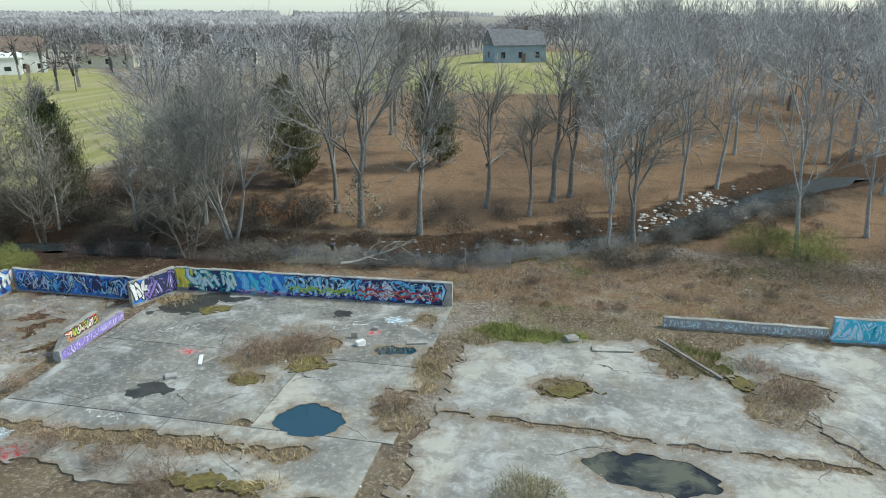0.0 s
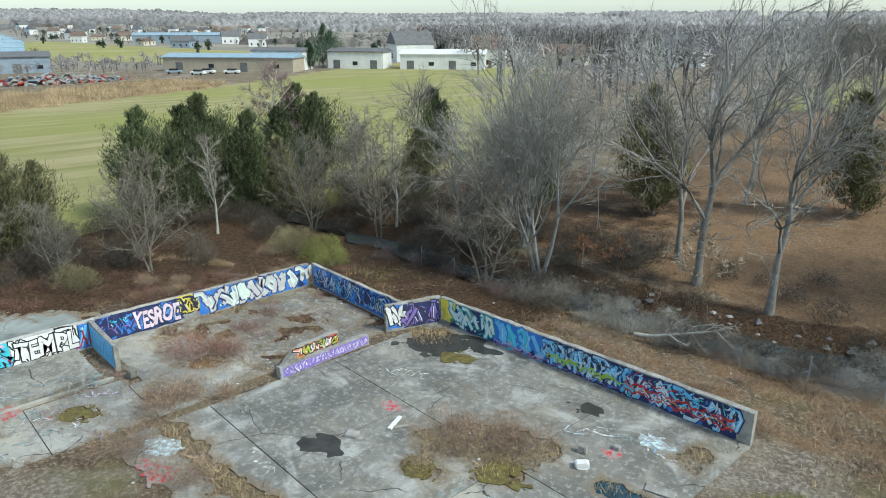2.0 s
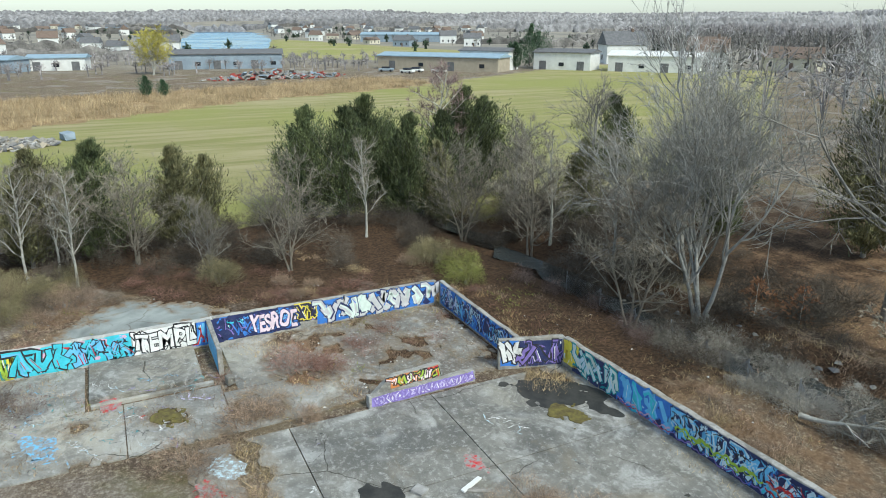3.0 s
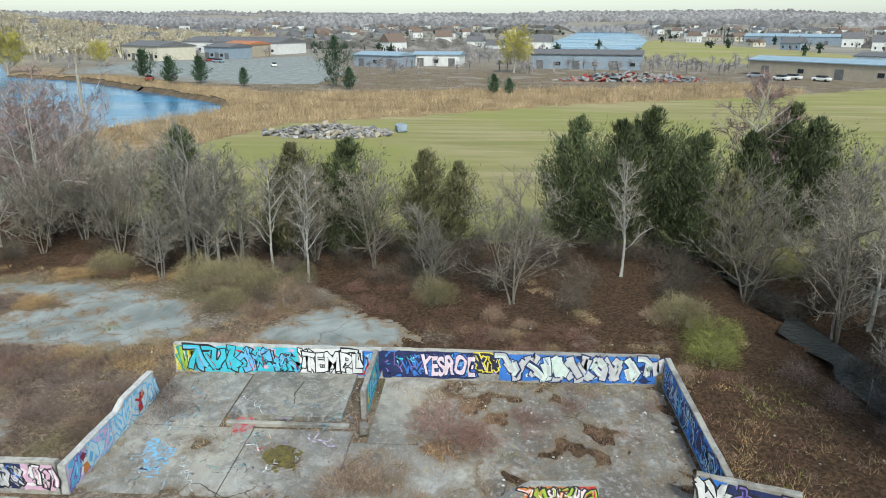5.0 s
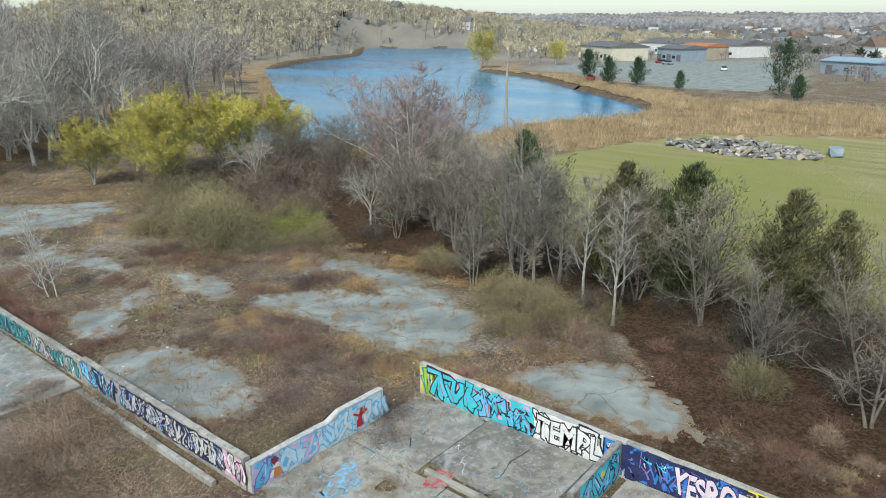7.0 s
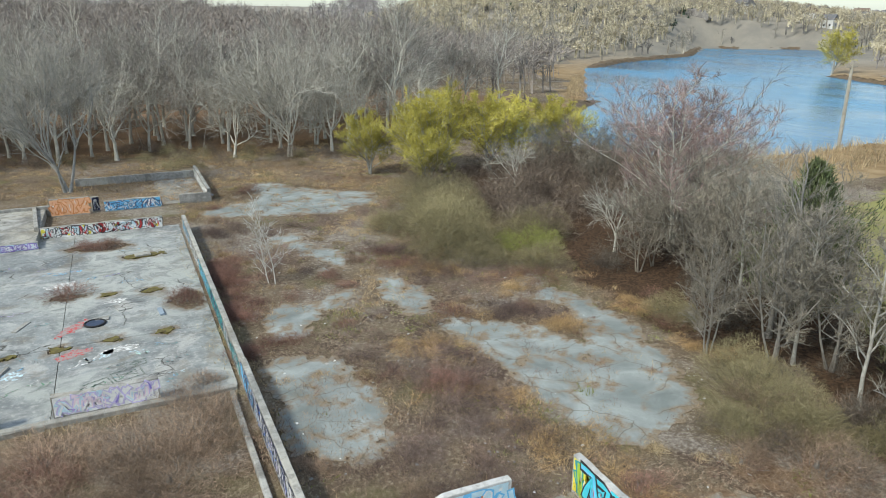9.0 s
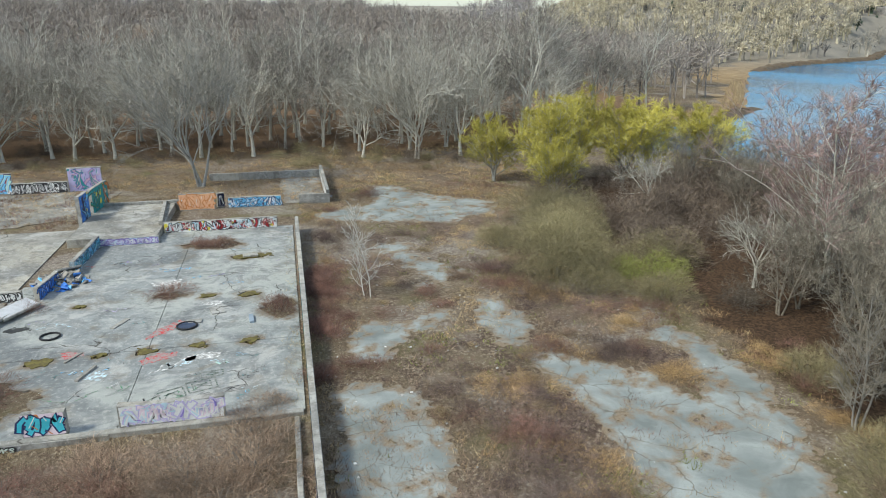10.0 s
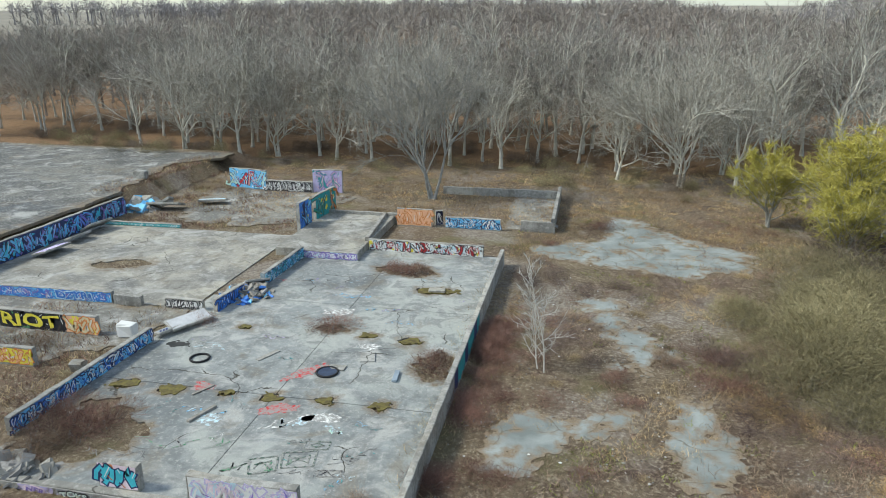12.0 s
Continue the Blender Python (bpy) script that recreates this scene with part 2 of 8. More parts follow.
M = dict(
    ground=ground_material(),
    slab=concrete("slab_concrete"),
    slab_dark=concrete("stained_concrete", (0.225, 0.217, 0.193), (0.10, 0.098, 0.09), 0.2),
    slab_cool=concrete("bluish_concrete", (0.275, 0.292, 0.288), (0.13, 0.138, 0.138), 0.12),
    slab_pale=concrete("pale_concrete", (0.31, 0.30, 0.272), (0.15, 0.145, 0.13), 0.25),
    yard=concrete("weathered_yard_concrete", (0.135, 0.135, 0.127), (0.07, 0.07, 0.066), 0.3, 0.7),
    wall=concrete("wall_concrete", (0.33, 0.32, 0.295), (0.14, 0.135, 0.12), 0.5, 2.5, False),
    wall_white=concrete("whitewashed_concrete", (0.56, 0.55, 0.52), (0.30, 0.295, 0.28), 0.3, 2.5, False),
    dirty=concrete("soil_stained_concrete", (0.21, 0.19, 0.165), (0.115, 0.095, 0.075), 0.5, 1.3),
    asphalt=asphalt_material(),
    bark=plain("grey_bark", (0.62, 0.60, 0.53), (0.42, 0.40, 0.345), 3),
    bark_dark=plain("dark_bark", (0.27, 0.26, 0.235), (0.16, 0.15, 0.135), 3),
    bark_brown=plain("brown_grey_bark", (0.24, 0.215, 0.175), (0.145, 0.125, 0.10), 3),
    bark_pale=plain("pale_bark", (0.46, 0.45, 0.41), (0.28, 0.27, 0.235), 3),
    twig=plain("grey_twigs", (0.34, 0.315, 0.27), (0.24, 0.222, 0.19), 1, vary=0.4),
    twig_pale=plain("pale_twigs", (0.31, 0.285, 0.24), (0.23, 0.21, 0.175), 1, vary=0.3),
    twig_red=plain("budding_red_twigs", (0.33, 0.235, 0.22), (0.25, 0.175, 0.16), 1, vary=0.3),
    twig_back=plain("brown_purple_twigs", (0.31, 0.275, 0.245), (0.21, 0.185, 0.165), 1, vary=0.4),
    # twigs paled: haze and brighter light beyond the stream are in this colour
    twig_haze=plain("haze_paled_twigs", (0.56, 0.54, 0.53), (0.42, 0.405, 0.395), 1, vary=0.3),
    bark_grey=plain("lichen_grey_bark", (0.37, 0.365, 0.34), (0.23, 0.225, 0.21), 3),
    # far twigs: distance haze is mixed into the colour
    twig_far=plain("haze_toned_twigs", (0.33, 0.305, 0.305), (0.24, 0.222, 0.222), 1, vary=0.3),
    willow=plain("yellow_willow_twigs", (0.52, 0.46, 0.10), (0.40, 0.36, 0.09), 1, vary=0.3),
    olive=plain("olive_shrub_twigs", (0.285, 0.25, 0.138), (0.20, 0.172, 0.096), 1, vary=0.45),
    lime=plain("budding_shrub_twigs", (0.30, 0.31, 0.09), (0.22, 0.24, 0.07), 1, vary=0.3),
    cedar=plain("cedar_foliage", (0.135, 0.155, 0.065), (0.055, 0.075, 0.038), 0.8, vary=0.5),
    cedar_brown=plain("bronzed_cedar_foliage", (0.19, 0.175, 0.085), (0.12, 0.125, 0.065), 1.5, vary=0.4),
    pine=plain("pine_foliage", (0.07, 0.12, 0.06), (0.04, 0.075, 0.045), 1.5, vary=0.4),
    bramble=plain("brown_brambles", (0.36, 0.262, 0.185), (0.25, 0.178, 0.128), 1, vary=0.6),
    bramble_red=plain("reddish_brambles", (0.26, 0.15, 0.115), (0.18, 0.10, 0.08), 1, vary=0.6),
    bramble_dark=plain("purple_brown_brambles", (0.22, 0.16, 0.138), (0.14, 0.10, 0.088), 1, vary=0.6),
    straw=plain("dry_grass", (0.46, 0.36, 0.21), (0.33, 0.245, 0.135), 1, vary=0.6),
    moss=plain("moss", (0.165, 0.14, 0.04), (0.08, 0.062, 0.028), 4, strength=0.6),
    soil=plain("wet_soil", (0.055, 0.045, 0.03), (0.10, 0.085, 0.045), 3, strength=0.6),
    orange_leaf=plain("dead_oak_leaves", (0.33, 0.17, 0.09), (0.22, 0.11, 0.06), 1, vary=0.3),
    pale_leaf=plain("bleached_beech_leaves", (0.50, 0.42, 0.31), (0.36, 0.3, 0.22), 1, vary=0.3),
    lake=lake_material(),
    puddle=water_material("puddle_water", (0.010, 0.048, 0.075), 0.02, 1.0, 0.01),
    murky=murky_material(),
    stream=water_material("stream_water", (0.05, 0.054, 0.05), 0.22, 4.5, 1.0, 0.35),
    wet=plain("wet_black_concrete", (0.03, 0.03, 0.028), (0.06, 0.058, 0.052), 2, 0.5, 0.2, 0.05),
    rubber=plain("tyre_rubber", (0.018, 0.019, 0.022), (0.03, 0.03, 0.032), 6, 0.75),
    cover=plain("dark_blue_metal", (0.05, 0.07, 0.12), (0.03, 0.04, 0.07), 3, 0.45),
    timber=plain("weathered_timber", (0.34, 0.32, 0.29), (0.2, 0.185, 0.16), 4),
    pole=plain("weathered_pole_wood", (0.42, 0.39, 0.33), (0.30, 0.27, 0.22), 2),
    white=plain("white_siding", (0.74, 0.74, 0.72), (0.62, 0.62, 0.6), 0.6),
    cream=plain("cream_siding", (0.62, 0.58, 0.46), (0.54, 0.5, 0.4), 0.6),
    bluegrey=plain("blue_grey_siding", (0.28, 0.34, 0.40), (0.22, 0.27, 0.32), 0.6),
    tan=plain("tan_siding", (0.42, 0.36, 0.28), (0.34, 0.3, 0.23), 0.6),
    barn_red=plain("red_siding", (0.32, 0.06, 0.045), (0.24, 0.045, 0.035), 0.6),
    roof=plain("grey_shingle_roof", (0.17, 0.17, 0.175), (0.11, 0.11, 0.115), 1.2),
    roof_brown=plain("brown_shingle_roof", (0.2, 0.15, 0.12), (0.14, 0.1, 0.08), 1.2),
    roof_orange=plain("orange_tile_roof", (0.48, 0.2, 0.1), (0.38, 0.16, 0.08), 1.2),
    roof_blue=plain("blue_metal_roof", (0.30, 0.40, 0.47), (0.24, 0.33, 0.4), 0.5, 0.5),
    glass=plain("dark_window_glass", (0.03, 0.035, 0.045), (0.02, 0.025, 0.03), 1, 0.1, 0.5),
    steel=plain("galvanised_wire", (0.40, 0.41, 0.42), (0.3, 0.31, 0.32), 4, 0.5, metal=0.6),
    far_wood=plain("distant_woods", (0.19, 0.178, 0.165), (0.12, 0.113, 0.106), 1, vary=0.5),
    # undergrowth twigs, darkened so the colour itself carries shade under the trees
    brush=plain("shade_darkened_twigs", (0.13, 0.11, 0.085), (0.075, 0.062, 0.05), 1, vary=0.4),
    reed=plain("pale_reeds", (0.46, 0.36, 0.22), (0.33, 0.25, 0.15), 1, vary=0.35),
    far_green=plain("distant_evergreens", (0.06, 0.09, 0.055), (0.035, 0.055, 0.04), 1, vary=0.4),
    rust=plain("rusty_dry_grass", (0.52, 0.36, 0.18), (0.36, 0.235, 0.115), 1, vary=0.6),
    birch=plain("white_birch_bark", (0.68, 0.66, 0.61), (0.5, 0.48, 0.44), 3),
    tree_line=plain("brown_grey_twigs", (0.30, 0.27, 0.215), (0.20, 0.178, 0.145), 1, vary=0.4),
    # ridge woods greyed in the colour to suggest distance haze
    ridge=plain("haze_toned_ridge_woods", (0.25, 0.245, 0.25), (0.19, 0.185, 0.19), 1, vary=0.25),
    peat=plain("dark_peat_bank", (0.075, 0.055, 0.035), (0.16, 0.115, 0.07), 0.8, strength=0.6),
    grass=plain("short_green_grass", (0.27, 0.29, 0.075), (0.17, 0.185, 0.055), 1, vary=0.35),
    shore=plain("brown_shore_thicket", (0.22, 0.175, 0.135), (0.13, 0.10, 0.08), 1, vary=0.4),
    # warm pale tone stands in for sunlight on the far hillside
    hill_wood=plain("sun_toned_hillside_woods", (0.50, 0.445, 0.32), (0.38, 0.335, 0.24), 0.4, vary=0.3),
    cloth=plain("rubble_fragments", (0.40, 0.39, 0.37), (0.25, 0.24, 0.23), 2, vary=0.5),
)

# ---- building helpers ----
def mesh_of(name, verts, faces, mats, index=None, smooth=False):
    me = bpy.data.meshes.new(name)
    me.from_pydata([tuple(v) for v in verts], [], [tuple(f) for f in faces])
    for m in mats:
        me.materials.append(m)
    if index is not None:
        me.polygons.foreach_set("material_index", np.asarray(index, dtype=np.int32))
    if smooth:
        me.polygons.foreach_set("use_smooth", np.ones(len(me.polygons), dtype=bool))
    me.update()
    return me


def blades(name, root, way, length, width, mat, rng):
    """A mesh of many slim triangles from arrays: where each springs, its way, length and width."""
    way = way / np.linalg.norm(way, axis=1)[:, None]
    side = np.cross(way, rng.normal(0, 1, way.shape))
    side *= (width / 2 / np.maximum(np.linalg.norm(side, axis=1), 1e-6))[:, None]
    n = len(root)
    co = np.stack([root - side, root + side, root + way * length[:, None]], 1).reshape(-1, 3)
    me = bpy.data.meshes.new(name)
    me.vertices.add(3 * n)
    me.vertices.foreach_set("co", co.astype(np.float32).reshape(-1))
    me.loops.add(3 * n)
    me.loops.foreach_set("vertex_index", np.arange(3 * n, dtype=np.int32))
    me.polygons.add(n)
    me.polygons.foreach_set("loop_start", np.arange(0, 3 * n, 3, dtype=np.int32))
    me.materials.append(mat)
    me.update()
    return me


def part(name, bm, material, parent, label="", smooth=False):
    """Links a bmesh as one mesh object under a thing or a part."""
    me = bpy.data.meshes.new(name)
    bm.to_mesh(me)
    bm.free()
    for m in material if isinstance(material, (list, tuple)) else [material]:
        me.materials.append(m)
    if smooth:
        me.polygons.foreach_set("use_smooth", np.ones(len(me.polygons), dtype=bool))
    return child(name, me, parent, label)


def child(name, me, parent, label=""):
    ob = new(name, me)
    ob.parent = parent
    return tagged(ob, label)


def empty(name, m, label, category, group="", kind=""):
    ob = new(name)
    ob.matrix_basis = m
    return tagged(ob, label, category, group, kind)


def box_into(bm, lo, hi, mat_index=0, bevel=0.0, m=None):
    made = bmesh.ops.create_cube(bm, size=1.0)["verts"]
    for v in made:
        v.co = Vector(((lo[k] + hi[k]) / 2 + v.co[k] * (hi[k] - lo[k]) for k in range(3)))
    faces = list({f for v in made for f in v.link_faces})
    if bevel:
        out = bmesh.ops.bevel(bm, geom=list({e for v in made for e in v.link_edges}), offset=bevel, segments=1, affect="EDGES")
        faces = list(set(out["faces"]) | {f for f in faces if f.is_valid})
        made = list({v for f in faces for v in f.verts})
    for f in faces:
        f.material_index = mat_index
    if m is not None:
        for v in made:
            v.co = m @ v.co
    return made


def box(lo, hi, bevel=0.0, m=None):
    bm = bmesh.new()
    box_into(bm, lo, hi, 0, bevel, m)
    return bm


def inside(poly, x, y):
    """Whether points (arrays) lie in a polygon."""
    r = np.zeros(np.shape(x), dtype=bool)
    n = len(poly)
    for i in range(n):
        (x1, y1), (x2, y2) = poly[i], poly[(i + 1) % n]
        if y1 != y2:
            r ^= ((y1 > y) != (y2 > y)) & (x < (x2 - x1) * (y - y1) / (y2 - y1) + x1)
    return r


def far_from(poly, x, y):
    """Distance of points (arrays) from a polygon's outline."""
    d = np.full(np.shape(x), 1e9)
    for i in range(len(poly)):
        (x1, y1), (x2, y2) = poly[i], poly[(i + 1) % len(poly)]
        L = (x2 - x1) ** 2 + (y2 - y1) ** 2
        u = np.clip(((x - x1) * (x2 - x1) + (y - y1) * (y2 - y1)) / L, 0, 1)
        d = np.minimum(d, np.hypot(x - x1 - u * (x2 - x1), y - y1 - u * (y2 - y1)))
    return d


def smooth(lo, hi, v):
    u = np.clip((v - lo) / (hi - lo), 0, 1)
    return u * u * (3 - 2 * u)


def wave(x, y, scale, seed=0.0):
    """Cheap smooth noise for arrays, about -1 to 1."""
    x, y = np.asarray(x) * scale, np.asarray(y) * scale
    s = seed * 7.31
    return (np.sin(x * 1.7 + 1.3 * np.sin(y * 1.1 + s) + s) + np.sin(y * 1.9 + 1.7 * np.sin(x * 0.8 - s) + 2 * s)
            + 0.6 * np.sin(x * 3.9 + y * 2.3 + 3 * s + 1.5 * np.sin(y * 3.1)) + 0.6 * np.sin(y * 4.3 - x * 3.1 + 1.1 * np.sin(x * 4.7 + s))) / 3.2

import collections

# ---- the land ----
LAKE = [(-64, -47), (-72, -34), (-87, -28.5), (-100, -30.5), (-121, -22), (-135, -25), (-160, -52), (-184, -78), (-200, -112), (-378, -241),
        (-330, -300), (-248, -222), (-190, -195), (-159, -171), (-98, -85), (-80, -71), (-66, -72), (-58, -60)]
BAY = [(-395, 46), (-700, 90), (-1390, 180), (-1420, 305), (-700, 170), (-414, 107)]
FIELD = [(-52, -6), (-47, 58), (-50, 78), (-150, 198), (-205, 170), (-150, 80), (-136, 40), (-104, -8), (-80, -13)]
LOT = [(-204, -104), (-198, -80), (-174, -52), (-170, -16), (-236, -20), (-325, -52), (-288, -88), (-268, -112)]
ROAD_FIELD = [(-300, 75), (-520, 60), (-620, 160), (-300, 190), (-230, 140)]
LAWN = [(-36, 100), (8, 98), (10, 210), (-60, 220)]
STREAM = [(-60, 37.5), (-27, 39.2), (-14, 40.8), (-8, 41.5), (1, 47.0), (6, 50), (12, 58), (17, 63), (40, 80)]


def stream_distance(x, y):
    d = np.full(np.shape(x), 1e9)
    for (x1, y1), (x2, y2) in zip(STREAM, STREAM[1:]):
        L = (x2 - x1) ** 2 + (y2 - y1) ** 2
        u = np.clip(((x - x1) * (x2 - x1) + (y - y1) * (y2 - y1)) / L, 0, 1)
        d = np.minimum(d, np.hypot(x - x1 - u * (x2 - x1), y - y1 - u * (y2 - y1)))
    return d


def land(x, y):
    """Height of the land."""
    x, y = np.asarray(x, dtype=float), np.asarray(y, dtype=float)
    r = np.hypot(x, y)
    z = -0.065 + 0.035 * wave(x, y, 0.5, 1) * smooth(10, 40, r)
    z = z + 5.5 * smooth(44, 120, y) * smooth(-75, -20, x)                       # wooded slope beyond the stream
    z = z + smooth(-62, -320, y) * 13.0 * smooth(-150, -40, x) * smooth(-62, -90, y)   # hill behind the oak wood
    z = z + smooth(500, 2600, r) * (30 + 14 * wave(x, y, 0.0021, 3))             # far ridges
    z = z + 26 * smooth(-150, -420, y) * smooth(-140, -260, x) * (1 - smooth(-420, -700, x))  # pale hill past the lake
    sd = stream_distance(x, y)
    z = z - (1.0 + 0.5 * wave(x, y, 1.1, 7)) * (1 - smooth(0.6, 3.2, sd)) + 0.18 * wave(x, y, 1.9, 4) * (1 - smooth(2.0, 6.0, sd))
    for poly in (LAKE, BAY):
        s = np.where(inside(poly, x, y), -1, 1) * far_from(poly, x, y)
        z = np.where(s < 14, z * smooth(0, 14, s) - 0.1 * (1 - smooth(0, 14, s)), z)
        z = z - 1.6 * smooth(1.0, -4.0, s)
    z = z + 1.32 * smooth(9.2, 9.6, x) * smooth(-15, -15.6, y) * smooth(80, 60, x) * smooth(-56, -52, y)   # raised yard
    z = z - 0.24 * smooth(-0.95, 0.2, y) * smooth(9.4, 8.2, y) * smooth(-21.4, -20.4, x) * smooth(-3.0, -6.0, x)   # dug ground before the hall kerb
    return z


def steps(*spans):
    out = []
    for a, b, s in spans:
        out += list(np.arange(a, b, s))
    return np.array(out + [spans[-1][1]])


gx = steps((-4600, -700, 130), (-700, -260, 20), (-260, -70, 4), (-70, 24, 1.0), (24, 160, 8), (160, 4600, 148))
gy = steps((-4600, -420, 110), (-420, -90, 8), (-90, 66, 1.0), (66, 230, 5), (230, 700, 24), (700, 4600, 130))
X, Y = np.meshgrid(gx, gy)
Z = land(X, Y)
nx, ny = len(gx), len(gy)
idx = np.arange(nx * ny).reshape(ny, nx)
quads = np.stack([idx[:-1, :-1], idx[:-1, 1:], idx[1:, 1:], idx[1:, :-1]], -1).reshape(-1, 4)
ground_mesh = mesh_of("ground", np.stack([X, Y, Z], -1).reshape(-1, 3), quads.tolist(), [M["ground"]], smooth=True)
zone = np.zeros((ny, nx, 4))
rr = np.hypot(X, Y)
near_field = np.where(inside(FIELD, X, Y), 1, -1) * far_from(FIELD, X, Y)
lawn = np.maximum(near_field, np.where(inside(LAWN, X, Y), 1, -1) * far_from(LAWN, X, Y))
lawn = np.maximum(lawn, np.where(inside(ROAD_FIELD, X, Y), 1, -1) * far_from(ROAD_FIELD, X, Y))
zone[..., 0] = smooth(-3, 3, lawn)
lake_d = far_from(LAKE, X, Y)
reed_band = (lake_d < 14 + 6 * wave(X, Y, 0.05, 2)) & (X < -62) & ((Y > -56) | (X < -120) | (lake_d < 4))
reed_patch = inside([(-100, -24), (-80, -14), (-104, -6), (-134, 42), (-150, 82), (-160, 90), (-178, 80), (-160, 30), (-150, -20), (-134, -28)], X, Y)
zone[..., 1] = np.where((reed_band | reed_patch) & (near_field < 2), 1, 0)
zone[..., 2] = 0.5 * smooth(32, 34, Y) * smooth(48, 40, Y) * smooth(-60, -50, X) + 0.5 * smooth(-29.5, -30.5, X) * smooth(-40, -38, X) * smooth(9, 12, Y) * smooth(36, 33, Y)
zone[..., 2] = np.maximum(zone[..., 2], 0.7 * smooth(-30, -28, X) * smooth(-21.5, -22.5, X) * smooth(18, 20, Y) * smooth(31, 30, Y))
zone[..., 2] = np.maximum(zone[..., 2], np.maximum(smooth(42.5, 47, Y) * smooth(-40, -25, X), smooth(-50, -62, Y) * smooth(-110, -60, X)) * (1 - zone[..., 0]))
zone[..., 3] = 1 - smooth(190, 330, rr) * (1 - zone[..., 0])
att = ground_mesh.color_attributes.new("zone", "FLOAT_COLOR", "POINT")
att.data.foreach_set("color", zone.reshape(-1))
# belts of dark ground: damp litter, with understorey shade added to the colour
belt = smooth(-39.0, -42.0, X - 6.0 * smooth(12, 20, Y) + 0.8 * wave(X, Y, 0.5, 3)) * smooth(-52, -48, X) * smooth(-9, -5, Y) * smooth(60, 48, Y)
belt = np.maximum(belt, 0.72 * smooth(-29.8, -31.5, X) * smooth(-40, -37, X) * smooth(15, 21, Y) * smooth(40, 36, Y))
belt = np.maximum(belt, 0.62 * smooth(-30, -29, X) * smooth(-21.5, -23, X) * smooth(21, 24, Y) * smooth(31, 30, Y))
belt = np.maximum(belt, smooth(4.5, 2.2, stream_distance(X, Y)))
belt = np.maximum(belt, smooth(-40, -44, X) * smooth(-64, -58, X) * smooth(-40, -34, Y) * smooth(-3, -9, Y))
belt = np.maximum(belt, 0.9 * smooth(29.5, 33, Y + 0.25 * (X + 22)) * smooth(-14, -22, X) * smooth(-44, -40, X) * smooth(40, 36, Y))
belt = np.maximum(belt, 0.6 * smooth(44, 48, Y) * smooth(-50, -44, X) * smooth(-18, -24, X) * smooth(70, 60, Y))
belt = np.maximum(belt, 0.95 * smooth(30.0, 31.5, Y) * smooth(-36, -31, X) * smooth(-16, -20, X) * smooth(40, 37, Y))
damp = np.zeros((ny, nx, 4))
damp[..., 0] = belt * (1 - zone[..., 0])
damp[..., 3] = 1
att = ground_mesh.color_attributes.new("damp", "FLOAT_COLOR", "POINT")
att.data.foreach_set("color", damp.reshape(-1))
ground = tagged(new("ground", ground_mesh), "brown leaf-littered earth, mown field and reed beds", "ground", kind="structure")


GX, GY, GZ = gx.tolist(), gy.tolist(), Z.tolist()


def at(x, y):
    """Height of the ground sheet under a point."""
    i, j = min(max(int(np.searchsorted(gx, x)) - 1, 0), nx - 2), min(max(int(np.searchsorted(gy, y)) - 1, 0), ny - 2)
    u, v = (x - GX[i]) / (GX[i + 1] - GX[i]), (y - GY[j]) / (GY[j + 1] - GY[j])
    return (GZ[j][i] * (1 - u) + GZ[j][i + 1] * u) * (1 - v) + (GZ[j + 1][i] * (1 - u) + GZ[j + 1][i + 1] * u) * v


def sheet_of_water(name, poly, z, mat, label, grow=4.0):
    cx, cy = np.mean([p[0] for p in poly]), np.mean([p[1] for p in poly])
    bm = bmesh.new()
    bm.faces.new([bm.verts.new((x + grow * np.sign(x - cx) * 0.5, y + grow * np.sign(y - cy) * 0.5, z)) for x, y in poly])
    me = bpy.data.meshes.new(name)
    bm.to_mesh(me)
    bm.free()
    me.materials.append(mat)
    return tagged(new(name, me), label, "water", kind="structure")


sheet_of_water("water", LAKE, -0.55, M["lake"], "rippled lake water with reflected sky blue in its colour")
sheet_of_water("water", BAY, -0.55, M["lake"], "distant lake water with reflected sky blue in its colour")


def shore_bank(points, height, deep, label, seed):
    """A low, undercut bank of dark peat along the water, with an uneven top."""
    rng = random.Random(seed)
    V, F = [], []
    for (x0, y0), (x1, y1) in zip(points, points[1:]):
        L = math.hypot(x1 - x0, y1 - y0)
        n = max(2, int(L / 1.5))
        nx_, ny_ = (y1 - y0) / L, -(x1 - x0) / L
        b = len(V)
        for i in range(n + 1):
            u = i / n
            w = rng.uniform(-0.6, 0.6)
            px, py, h = x0 + (x1 - x0) * u + nx_ * w, y0 + (y1 - y0) * u + ny_ * w, height * rng.uniform(0.6, 1.15)
            h *= min(1.0, min(math.hypot(px - points[k][0], py - points[k][1]) for k in (0, -1)) / 9.0)
            V += [(px, py, -0.7), (px - nx_ * 0.3, py - ny_ * 0.3, h * 0.6 - 0.5), (px - nx_ * 1.0, py - ny_ * 1.0, h - 0.5), (px - nx_ * deep, py - ny_ * deep, h * 0.8 - 0.5), (px - nx_ * (deep + 1.5), py - ny_ * (deep + 1.5), -0.7)]
            if i:
                F += [(b + 5 * i - 5 + k, b + 5 * i + k, b + 5 * i + k + 1, b + 5 * i - 4 + k) for k in range(4)]
    tagged(new("bank", mesh_of("bank", V, F, [M["peat"]])), label, "bank", kind="structure")


shore_bank([(-130, -23.5), (-137, -27), (-160, -53), (-184, -79), (-200, -112)], 1.0, 1.0, "dark peaty lake bank below the car park", 1)
